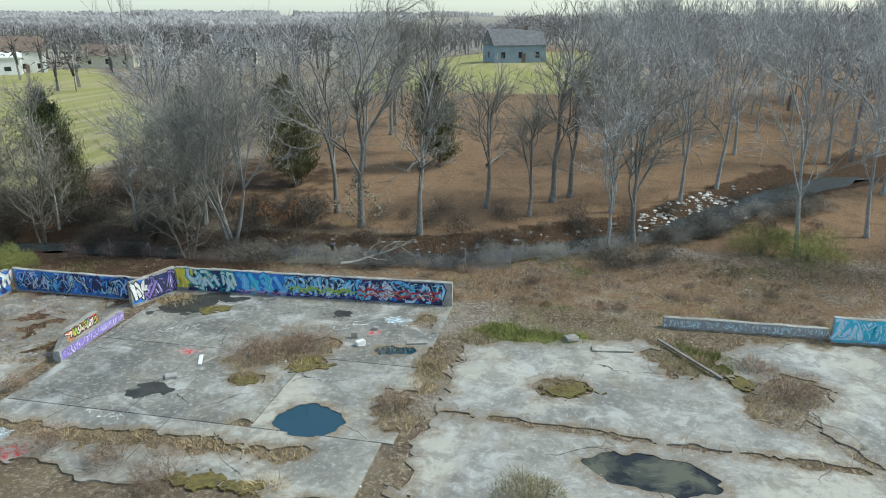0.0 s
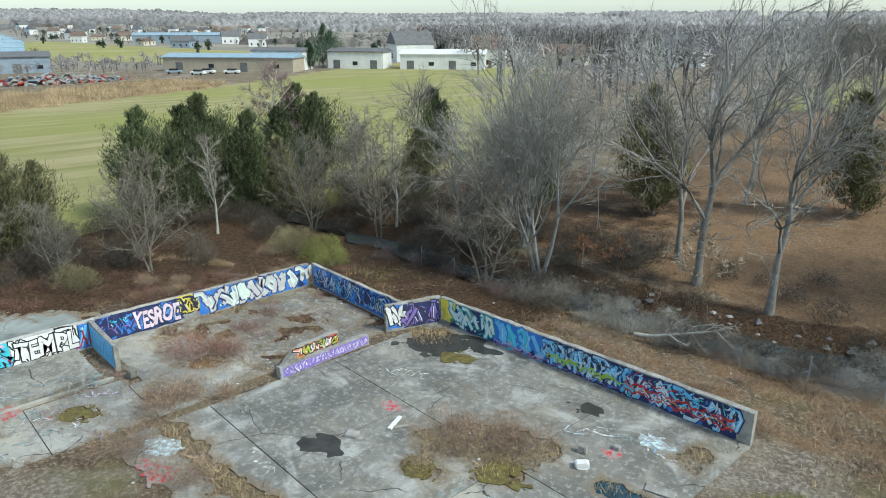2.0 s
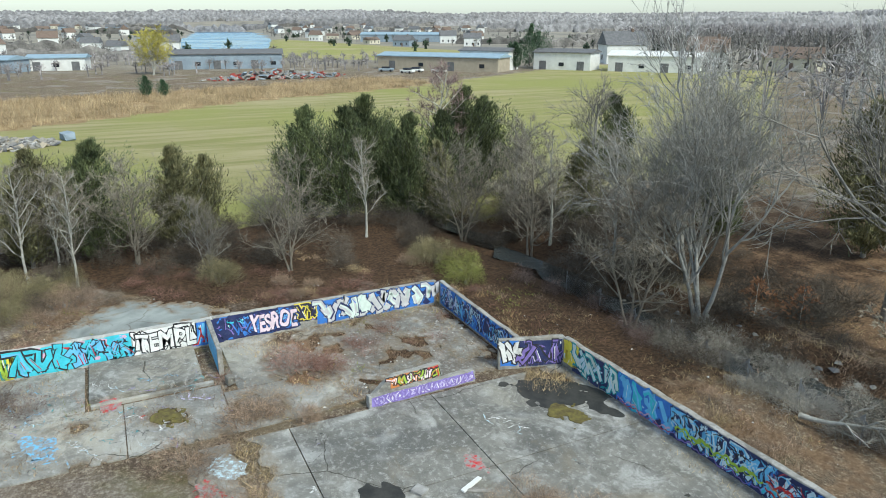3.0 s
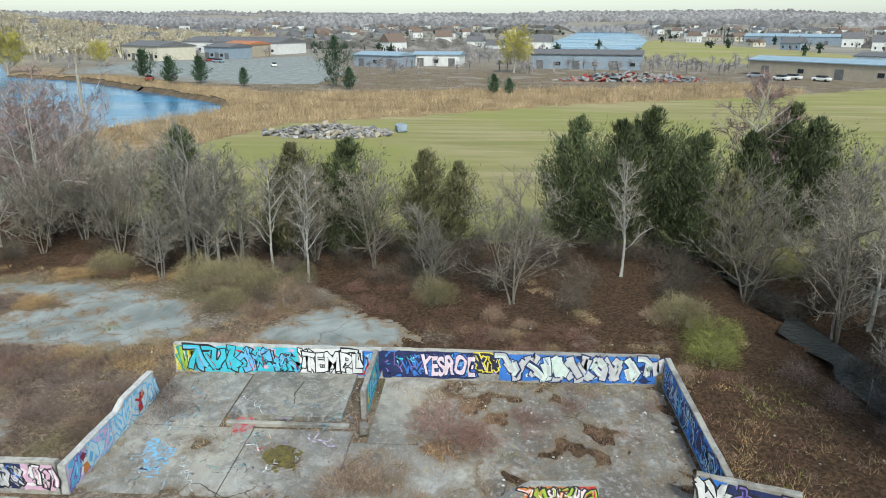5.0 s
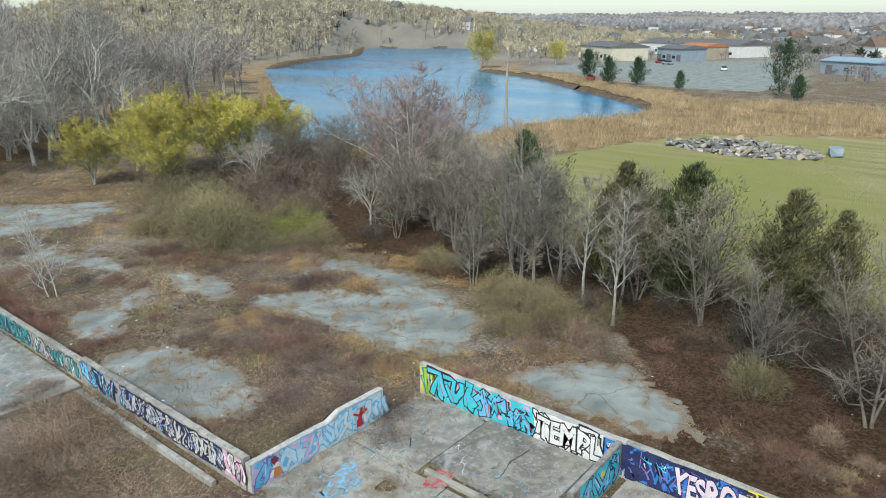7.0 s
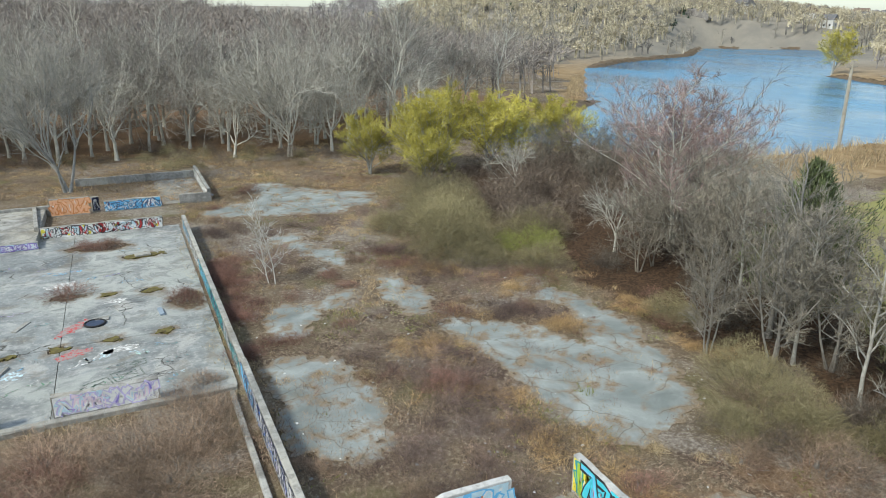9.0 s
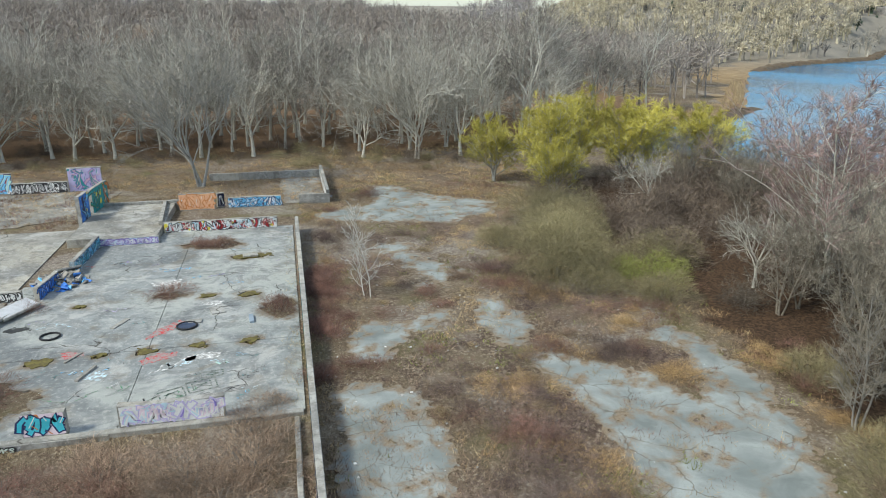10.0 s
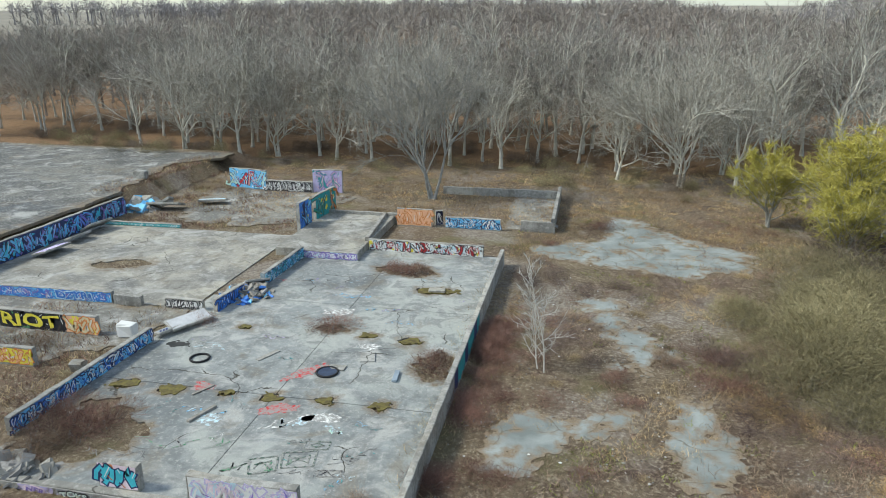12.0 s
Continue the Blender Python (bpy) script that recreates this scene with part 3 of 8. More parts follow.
shore_bank([(-101, -87), (-96, -83.5), (-80.5, -70.6), (-66.5, -71.4), (-58, -60)], 0.9, 1.6, "dark undercut bank of the wooded point", 2)
shore_bank([(-378, -243), (-330, -301), (-248, -223), (-190, -196), (-160, -172)], 1.2, 3.0, "pale earthy far lake shore", 3)


def slope(y):
    return 5.5 * float(smooth(44, 120, np.array([y]))[0])


def strip_of_water():
    verts, faces = [], []
    way = []
    for (x0, y0), (x1, y1) in zip(STREAM, STREAM[1:]):
        n = max(1, int(math.hypot(x1 - x0, y1 - y0) / 1.6))
        way += [(x0 + (x1 - x0) * k / n, y0 + (y1 - y0) * k / n + 0.35 * math.sin(0.9 * (x0 + (x1 - x0) * k / n))) for k in range(n)]
    for i, (x, y) in enumerate(way):
        a, b = way[max(i - 1, 0)], way[min(i + 1, len(way) - 1)]
        n = Vector((b[1] - a[1], a[0] - b[0])).normalized()
        w = (1.6 if x > -20 else 0.8) + 0.35 * math.sin(i * 2.3) + 0.2 * math.sin(i * 0.9)
        verts += [(x + n.x * w, y + n.y * w, -0.72 + slope(y)), (x - n.x * w, y - n.y * w, -0.72 + slope(y))]
        if i:
            faces.append((2 * i - 2, 2 * i - 1, 2 * i + 1, 2 * i))
    me = mesh_of("water", verts, faces, [M["stream"]])
    tagged(new("water", me), "shallow stream water between leafy banks", "water", kind="structure")


strip_of_water()


def patch(name, mask, bounds, cell, z, thick, mat, label, category, jitter=0.35, seed=1, parent=None, kind="structure"):
    """A slab whose ragged outline follows mask(x, y) over a grid; top at height z."""
    rng = np.random.RandomState(seed)
    x0, y0, x1, y1 = bounds
    nx, ny = max(2, round((x1 - x0) / cell)) + 1, max(2, round((y1 - y0) / cell)) + 1
    px, py = np.meshgrid(np.linspace(x0, x1, nx), np.linspace(y0, y1, ny))
    jx, jy = px.copy(), py.copy()
    jx[:, 1:-1] += cell * jitter * rng.uniform(-1, 1, (ny, nx - 2))
    jy[1:-1, :] += cell * jitter * rng.uniform(-1, 1, (ny - 2, nx))
    keep = mask((px[:-1, :-1] + px[1:, 1:]) / 2, (py[:-1, :-1] + py[1:, 1:]) / 2)
    ids = -np.ones(px.shape, dtype=int)
    verts, faces = [], []
    zz = z if callable(z) else (lambda a, b: z)

    def vid(i, j):
        if ids[i, j] < 0:
            ids[i, j] = len(verts)
            verts.append((jx[i, j], jy[i, j], zz(jx[i, j], jy[i, j])))
        return ids[i, j]

    for i, j in zip(*np.nonzero(keep)):
        faces.append((vid(i, j), vid(i, j + 1), vid(i + 1, j + 1), vid(i + 1, j)))
    n = len(verts)
    edges = {}
    for f in faces:
        for a, b in zip(f, f[1:] + f[:1]):
            if edges.pop((b, a), None) is None:
                edges[(a, b)] = 1
    rim = collections.defaultdict(list)
    for a, b in edges:
        rim[a].append(b)
        rim[b].append(a)
    for _ in range(1):          # ease the stair-steps of the grid, but keep straight outer edges
        moved = {}
        for a, ends in rim.items():
            x, y, w = verts[a]
            if len(ends) == 2 and x0 + 1e-6 < x < x1 - 1e-6 and y0 + 1e-6 < y < y1 - 1e-6:
                (ax, ay, _w), (bx, by, _v) = verts[ends[0]], verts[ends[1]]
                moved[a] = (0.5 * x + 0.25 * (ax + bx), 0.5 * y + 0.25 * (ay + by), w)
        for a, v in moved.items():
            verts[a] = v
    ring, near = {}, collections.defaultdict(set)
    for a in rim:                # a worn edge gathers soil, a sawn joint does not
        x, y, _w = verts[a]
        if x0 + 1e-6 < x < x1 - 1e-6 and y0 + 1e-6 < y < y1 - 1e-6:
            ring[a] = 1.0
    for f in faces:
        for a in f:
            near[a].update(f)
    for level in (0.8, 0.6, 0.4, 0.2):
        for a in [b for a in ring for b in near[a] if b not in ring]:
            ring[a] = level
    verts += [(x, y, w - thick) for x, y, w in verts]
    faces += [(b, a, a + n, b + n) for a, b in edges]
    me = mesh_of(name, verts, faces, [mat])
    edge = np.zeros((2 * n, 4))
    edge[:n, :3] = np.array([ring.get(a, 0.0) for a in range(n)])[:, None]
    edge[n:, :] = 1
    me.color_attributes.new("rim", "FLOAT_COLOR", "POINT").data.foreach_set("color", edge.reshape(-1))
    ob = new(name, me)
    if parent:
        ob.parent = parent
        return tagged(ob, label)
    return tagged(ob, label, category, kind=kind)


def blob(cx, cy, rx, ry, turn=0.0, rough=0.25, seed=0.0):
    """A mask of one uneven oval."""
    c, s = math.cos(radians(turn)), math.sin(radians(turn))

    def f(x, y):
        u, v = (c * (x - cx) + s * (y - cy)) / rx, (-s * (x - cx) + c * (y - cy)) / ry
        return u * u + v * v < (1 + rough * wave(x, y, 2.2 / max(rx, ry), seed) + 0.5 * rough * wave(x, y, 7.1 / max(rx, ry), seed + 3)) ** 2
    return f


def ragged(poly, amount=0.5, scale=1.2, seed=0.0):
    """A mask of a polygon with a broken edge."""
    def f(x, y):
        d = np.where(inside(poly, x, y), 1, -1) * far_from(poly, x, y)
        return d + amount * wave(x, y, scale, seed) + 0.45 * amount * wave(x, y, scale * 3.3, seed + 2) + 0.35 * amount * wave(x, y, scale * 8.7, seed + 5) > 0
    return f

# ---- concrete floors, yards and puddles ----
HOLES_A = [blob(-9.3, 20.9, 1.25, 1.15, 0, 0.12, 1), blob(-12.4, 25.9, 2.4, 1.25, 28, 0.3, 2), blob(-11.0, 25.0, 0.9, 0.55, 20, 0.2, 3),
           blob(-7.75, 27.0, 0.9, 0.42, 15, 0.3, 4), blob(-13.0, 23.4, 0.7, 0.5, 0, 0.3, 5), blob(-7.1, 30.4, 0.5, 0.8, 0, 0.4, 6),
           blob(-20.2, 30.3, 1.0, 0.9, 0, 0.3, 7), blob(-5.8, 25.5, 0.5, 2.6, 8, 0.5, 8), blob(-6.4, 22.3, 0.8, 1.4, 0, 0.5, 9),
           blob(-11.6, 20.2, 0.35, 0.25, 0, 0.3, 10)]
SEAM_A = [((-21.4, 18.2), (-9.0, 18.8)), ((-22.6, 12.0), (-21.8, 22.5)), ((-26.0, 13.2), (-25.7, 13.6))]


def seam_mask(seams, wide):
    def f(x, y):
        r = np.zeros(np.shape(x), dtype=bool)
        for (x1, y1), (x2, y2) in seams:
            L = (x2 - x1) ** 2 + (y2 - y1) ** 2
            u = np.clip(((x - x1) * (x2 - x1) + (y - y1) * (y2 - y1)) / L, 0, 1)
            r |= np.hypot(x - x1 - u * (x2 - x1), y - y1 - u * (y2 - y1)) < wide * (1 + 0.8 * wave(x, y, 1.1, 5) + 0.5 * wave(x, y, 4.3, 2))
        return r
    return f


SEAMS = seam_mask(SEAM_A, 0.42)


def none_of(masks, x, y):
    r = np.ones(np.shape(x), dtype=bool)
    for m in masks:
        r &= ~m(x, y)
    return r


floor_a = tagged(new("floor"), "stained, cracked grey concrete floor open to the sky", "floor", kind="structure")
PANELS_A = [(-21.3, 15.6, -14.3, 20.0), (-14.26, 15.6, -6.3, 20.0), (-21.3, 20.04, -16.2, 25.6), (-16.16, 20.04, -11.2, 25.6), (-11.16, 20.04, -5.9, 25.6),
            (-21.3, 25.64, -16.2, 31.9), (-16.16, 25.64, -11.2, 32.2), (-11.16, 25.64, -6.2, 32.4)]
for i, (x0, y0, x1, y1) in enumerate(PANELS_A):
    south = y0 < 19
    patch("slab", lambda x, y: none_of(HOLES_A + [SEAMS], x, y) & ((y > 16.6 + 0.7 * wave(x, y, 0.7, 3)) if south else True), (x0, y0, x1, y1), 0.155, 0.0, 0.14,
          M["slab"] if i in (0, 1, 4) else M["slab_dark"], "", "", 0.3, i, floor_a)

# yard east of the long wall
EAST = [(-5.2, 16.5), (-5.0, 28.2), (-3.5, 28.6), (0.8, 29.8), (3.2, 30.2), (5.5, 28.0), (7.5, 31.2), (18, 31.4), (20, 17)]
HOLES_E = [blob(2.6, 20.2, 2.3, 1.0, -8, 0.2, 3), blob(-0.4, 25.1, 1.35, 0.75, 8, 0.25, 4), blob(4.6, 28.4, 1.5, 1.3, -50, 0.4, 5), blob(8.0, 26.0, 1.3, 2.2, -35, 0.4, 6),
           seam_mask([((-4.6, 22.5), (12, 21.4))], 0.16), seam_mask([((5.5, 28.0), (10.5, 21.0))], 0.3)]
patch("pavement", lambda x, y: ragged(EAST, 0.45, 1.1, 2)(x, y) & none_of(HOLES_E, x, y), (-6.0, 16.0, 20, 32), 0.2, -0.01, 0.12, M["slab_pale"],
      "pale broken concrete yard with weedy cracks", "pavement", 0.35, 5)

# west rooms
floor_b = tagged(new("floor"), "worn concrete floor of the graffiti room", "floor", kind="structure")
ROOM = [(-29.7, 10.2), (-22.0, 10.2), (-21.9, 21.0), (-23.0, 22.4), (-24.8, 22.8), (-26.5, 21.9), (-29.7, 21.2)]
HOLES_B = [blob(-24.6, 13.2, 0.35, 0.28, 0, 0.3, 1), blob(-24.0, 16.2, 0.75, 0.5, 30, 0.25, 2), blob(-25.9, 21.6, 1.6, 1.1, 10, 0.4, 3), blob(-26.0, 18.1, 0.35, 0.9, 0, 0.3, 5),
           blob(-23.3, 19.4, 1.1, 0.8, 20, 0.4, 6), blob(-28.4, 21.8, 0.7, 1.0, 0, 0.4, 7)]
for i, (x0, y0, x1, y1) in enumerate([(-29.7, 10.2, -25.7, 13.4), (-25.66, 10.2, -21.9, 14.7), (-25.66, 14.74, -21.9, 18.3), (-29.7, 18.9, -25.0, 27.5), (-24.96, 18.34, -21.9, 27.5)]):
    patch("slab", lambda x, y: ragged(ROOM, 0.35, 0.9, 4)(x, y) & none_of(HOLES_B, x, y), (x0, y0, x1, y1), 0.16, 0.004, 0.14, M["slab_pale"] if i in (0, 3, 4) else M["slab"], "", "", 0.3, i + 20, floor_b)
part("raised_pad", box((-29.66, 13.55, -0.1), (-26.35, 17.75, 0.15), 0.02), M["slab_dark"], floor_b)
part("pad_edge", box((-26.1, 13.6, -0.1), (-25.9, 18.1, 0.07), 0.02), M["slab_pale"], floor_b)
for lo, hi in (((-29.4, 25.8), (-27.0, 28.4)), ((-25.6, 28.0), (-23.4, 29.4)), ((-24.6, 24.4), (-22.9, 26.2))):
    patch("slab", ragged([lo, (hi[0], lo[1]), hi, (lo[0], hi[1])], 0.6, 1.4, 3), (lo[0] - 0.6, lo[1] - 0.6, hi[0] + 0.6, hi[1] + 0.6), 0.16, -0.02, 0.1, M["slab_dark"], "", "", 0.35, 31, floor_b)

patch("slab", lambda x, y: ragged([(-29.7, 19.0), (-22.1, 18.6), (-22.2, 29.8), (-29.7, 29.8)], 0.25, 0.7, 9)(x, y) & (wave(x, y, 0.8, 3) + 0.5 * wave(x, y, 2.3, 5) < 0.34), (-29.7, 18.7, -22.0, 29.85), 0.16, -0.025, 0.1, M["dirty"], "", "", 0.3, 33, floor_b)

# south hall
floor_c = tagged(new("floor"), "large weathered concrete hall floor with faded tags", "floor", kind="structure")
HOLES_C = [blob(-8.6, -7.2, 0.55, 0.4, 20, 0.3, 1), blob(-10.7, -7.1, 0.5, 0.4, 0, 0.3, 2), blob(-13.0, -7.3, 0.3, 0.25, 0, 0.3, 3), blob(-14.9, -7.3, 0.5, 0.28, 0, 0.3, 4),
           blob(-17.1, -7.45, 0.45, 0.28, 0, 0.5, 5), blob(-19.3, -7.5, 0.4, 0.3, 20, 0.5, 6), blob(-16.9, -13.6, 0.4, 0.25, 0, 0.3, 7), blob(-19.0, -13.4, 0.55, 0.4, 0, 0.2, 8),
           blob(-15.0, -14.0, 0.8, 0.5, 0, 0.4, 9), blob(-16.4, -22.8, 1.9, 0.9, 0, 0.4, 10), blob(-20.6, -11.2, 0.75, 1.2, 0, 0.35, 11), blob(-18.9, -19.9, 1.1, 0.5, 0, 0.3, 12),
           blob(-9.0, -3.6, 2.3, 2.0, 30, 0.35, 13), blob(-10.8, -13.4, 0.35, 0.25, 0, 0.3, 14)]
for i, (x0, y0, x1, y1) in enumerate([(-21.55, -7.45, -15.0, -0.95), (-14.97, -7.45, -7.1, -0.95), (-21.55, -17.0, -15.0, -7.49), (-14.97, -17.0, -7.1, -7.49), (-21.55, -26.4, -15.0, -17.04), (-14.97, -26.4, -9.2, -17.04)]):
    patch("slab", lambda x, y: none_of(HOLES_C, x, y), (x0, y0, x1, y1), 0.16, 0.0, 0.14, M["slab_cool"], "", "", 0.28, i + 40, floor_c)
part("kerb", box((-21.5, -0.95, -0.55), (-4.0, -0.65, 0.07), 0.03), M["slab_pale"], floor_c, "chipped concrete kerb along the hall floor")

floor_d = tagged(new("floor"), "low concrete terraces of the ruined annex", "floor", kind="structure")
part("raised_pad", box((-12.9, -33.0, -0.1), (-7.4, -24.25, 0.48), 0.03), M["slab"], floor_d)
patch("slab", lambda x, y: none_of([blob(1.0, -20.5, 1.8, 0.8, 10, 0.3, 1)], x, y), (-6.9, -28.3, 8.2, -15.0), 0.25, 0.0, 0.14, M["slab"], "", "", 0.3, 51, floor_d)
patch("slab", ragged([(-7, -15), (8, -15), (8, -8.2), (-4, -8.2), (-6.8, -11.5)], 0.5, 0.8, 3), (-8, -16, 9, -7), 0.25, -0.01, 0.1, M["slab_dark"], "", "", 0.3, 52, floor_d)
patch("slab", ragged([(-7, -41), (6, -41), (5, -33), (2, -30), (-7, -31)], 0.8, 0.6, 5), (-8, -42, 7, -29), 0.25, -0.02, 0.1, M["slab_dark"], "", "", 0.3, 53, floor_d)
patch("slab", ragged([(-24.4, -42.6), (-20.8, -42.6), (-21, -33), (-24.3, -33)], 0.3, 0.6, 5), (-25, -43, -20, -32), 0.25, -0.02, 0.1, M["slab_dark"], "", "", 0.3, 54, floor_d)
yard_edge = [(9.3, -15.5), (9.35, -31.5), (10.2, -34.5), (10.7, -39.0), (12.2, -44.0), (9.4, -47.2), (9.0, -50.5), (60, -52), (64, -15.5)]
patch("pavement", ragged(yard_edge, 0.25, 0.8, 6), (8.4, -52, 64, -15), 0.5, 1.36, 0.22, M["yard"], "raised grey concrete yard with a broken edge", "pavement", 0.3, 55)

# old asphalt
ASPHALT = [
    ([(-31.2, -3.6), (-32.7, -3.4), (-34.5, -1.6), (-35.8, -0.4), (-36.4, 1.4), (-37.3, 0.0), (-37.7, -2.0), (-36.8, -3.8), (-39.0, -5.9), (-39.4, -3.3), (-39.8, -0.6), (-39.5, 1.8),
      (-38.8, 4.6), (-37.4, 7.4), (-35.4, 9.0), (-33.1, 9.3), (-32.0, 6.9), (-31.8, 3.6), (-31.7, 0.6), (-31.1, -2.0)], 0.45, 1),
    ([(-33.2, 11.5), (-36.8, 14.0), (-36.4, 17.0), (-33.6, 20.2), (-32.2, 16)], 0.6, 2),
    ([(-28.1, -38.2), (-30.9, -37.2), (-33.0, -33.4), (-37.9, -30.2), (-36.2, -26.4), (-31.8, -24.9), (-27.2, -26.2), (-23.6, -27.6), (-23.6, -29.5), (-28.0, -31.6)], 0.7, 3),
    ([(-23.6, -4.4), (-23.6, -6.6), (-25.0, -8.8), (-26.2, -7.9), (-28.7, -9.6), (-28.7, -7.8), (-26.6, -6.3), (-25.2, -4.4)], 0.5, 4),
    ([(-22.6, -2.6), (-24.2, -3.0), (-25.9, -1.2), (-26.3, 0.6), (-25.9, 5.6), (-24.2, 6.2), (-22.4, 5.0)], 0.4, 5),
    ([(-26.8, -20), (-28.6, -21.0), (-30.6, -14), (-30.0, -11.5), (-28.4, -13)], 0.9, 6),
    ([(-30.4, -10.6), (-31.9, -10.4), (-32.4, -5.9), (-31.4, -4.6), (-30.2, -4.2), (-29.8, -6.6)], 0.4, 7),
]
for poly, rag, seed in ASPHALT:
    xs, ys = [p[0] for p in poly], [p[1] for p in poly]
    mask = ragged(poly, rag, 0.8, seed)
    gaps = lambda x, y: wave(x, y, 1.2, seed + 9) + 0.6 * wave(x, y, 3.4, seed) + 0.5 * wave(x, y, 7.9, seed + 4) > 1.0
    patch("pavement", lambda x, y: mask(x + 0.25 * wave(x, y, 5.5, 3), y + 0.25 * wave(x, y, 5.1, 5)) & ~gaps(x, y) , (min(xs) - 1, min(ys) - 1, max(xs) + 1, max(ys) + 1), 0.15, lambda x, y: at(x, y) + 0.022, 0.06, M["asphalt"],
          "crumbling grey asphalt overgrown with dry weeds", "pavement", 0.35, seed)
patch("pavement", ragged(LOT, 1.5, 0.1, 4), (-318, -112, -172, -18), 3.0, lambda x, y: at(x, y) + 0.12, 0.3, M["asphalt"], "wide grey car park by the shops", "car park", 0.2, 77)


def pool(cx, cy, rx, ry, turn, z, mat, label, seed):
    patch("water", blob(cx, cy, rx, ry, turn, 0.6 if z > 0 else 0.15, seed), (cx - rx * 1.4, cy - rx * 1.4, cx + rx * 1.4, cy + rx * 1.4), 0.16, z, 0.02, mat, label, "puddle", 0.2, seed)


patch("mud", blob(-9.3, 20.9, 1.6, 1.5, 0, 0.1, 2), (-11.2, 19, -7.4, 22.8), 0.15, -0.048, 0.02, M["soil"], "dark mud at the bottom of the pool", "mud", 0.2, 3, None, "stuff")
pool(-9.3, 20.9, 1.5, 1.4, 0, -0.03, M["puddle"], "deep blue rainwater pool in a broken floor", 1)
pool(2.6, 20.2, 2.6, 1.3, -8, -0.036, M["murky"], "murky shallow puddle in a concrete hollow", 3)
pool(-19.0, 30.3, 2.1, 0.95, 35, 0.006, M["wet"], "black wet stain with standing water", 4)
pool(-11.4, 30.35, 0.65, 0.35, 10, 0.006, M["wet"], "dark damp stain on concrete", 5)
pool(-16.2, 21.7, 0.9, 0.5, 20, 0.006, M["wet"], "dark damp stain on concrete", 6)
pool(-7.75, 27.0, 1.0, 0.5, 15, -0.036, M["puddle"], "black puddle in a chipped hole", 7)
pool(-8.6, -11.0, 0.5, 0.3, 0, 0.006, M["wet"], "dark damp stain on concrete", 8)

# ---- ruined walls with their graffiti ----
def along(p, q):
    """The frame of a wall: x along it from p to q, y out of its front (to the left of that way), z up."""
    d = Vector((q[0] - p[0], q[1] - p[1], 0))
    return Matrix.Translation((p[0], p[1], 0)) @ Matrix.Rotation(math.atan2(d.y, d.x), 4, "Z"), d.length


def wall_body(length, height, thick, rng, top=None):
    """A concrete wall from 0 to length, front face at y = 0, with a slightly broken top."""
    bm = bmesh.new()
    n = max(2, int(length / 0.5))
    rows = []
    for i in range(n + 1):
        x = length * i / n
        h = (top(x) if top else height) + rng.uniform(-0.025, 0.02)
        rows.append([bm.verts.new(v) for v in ((x, 0, -0.15), (x, 0, h - 0.02), (x, -0.02, h), (x, -thick + 0.02, h + rng.uniform(-0.01, 0.01)), (x, -thick, h - 0.02), (x, -thick, -0.15))])
    for a, b in zip(rows, rows[1:]):
        for k in range(6):
            bm.faces.new((a[k], b[k], b[(k + 1) % 6], a[(k + 1) % 6]))
    bm.faces.new(rows[0])
    bm.faces.new(rows[-1][::-1])
    bmesh.ops.recalc_face_normals(bm, faces=bm.faces)
    return bm


def flat(bm, pts, y, mat_index):
    try:
        f = bm.faces.new([bm.verts.new((x, y, z)) for x, z in pts])
        f.material_index = mat_index
    except ValueError:
        pass


def stroke(bm, pts, w0, w1, y, k, grow=0.0):
    """A brush line through pts as a band of quads whose width goes from w0 to w1."""
    n = len(pts)
    left, right = [], []
    for i, (x, z) in enumerate(pts):
        a, b = pts[max(i - 1, 0)], pts[min(i + 1, n - 1)]
        dx, dz = b[0] - a[0], b[1] - a[1]
        L = math.hypot(dx, dz) or 1.0
        w = (w0 + (w1 - w0) * i / (n - 1)) / 2 + grow
        ex = (-grow if i == 0 else grow if i == n - 1 else 0.0)
        cx, cz = x + dx / L * ex, z + dz / L * ex
        left.append((cx - dz / L * w, cz + dx / L * w))
        right.append((cx + dz / L * w, cz - dx / L * w))
    for i in range(n - 1):
        flat(bm, [left[i], right[i], right[i + 1], left[i + 1]], y, k)


def letter_lines(rng, w, h):
    """Interlocking bent strokes with no readable form, in a w x h cell."""
    lines = []
    for _ in range(3 + rng.randint(2)):
        n = 3 + rng.randint(3)
        z, x = (rng.uniform(0.0, 0.3), rng.uniform(-0.2, 0.5))
        up = 1 if rng.rand() < 0.6 else -1
        if up < 0:
            z = 1 - z
        pts = []
        for i in range(n):
            pts.append((x * w, min(max(z, 0.0), 1.0) * h))
            x += rng.uniform(-0.25, 0.55)
            z += up * rng.uniform(0.1, 0.6)
            if rng.rand() < 0.35:
                up = -up
        lines.append(pts)
    return lines


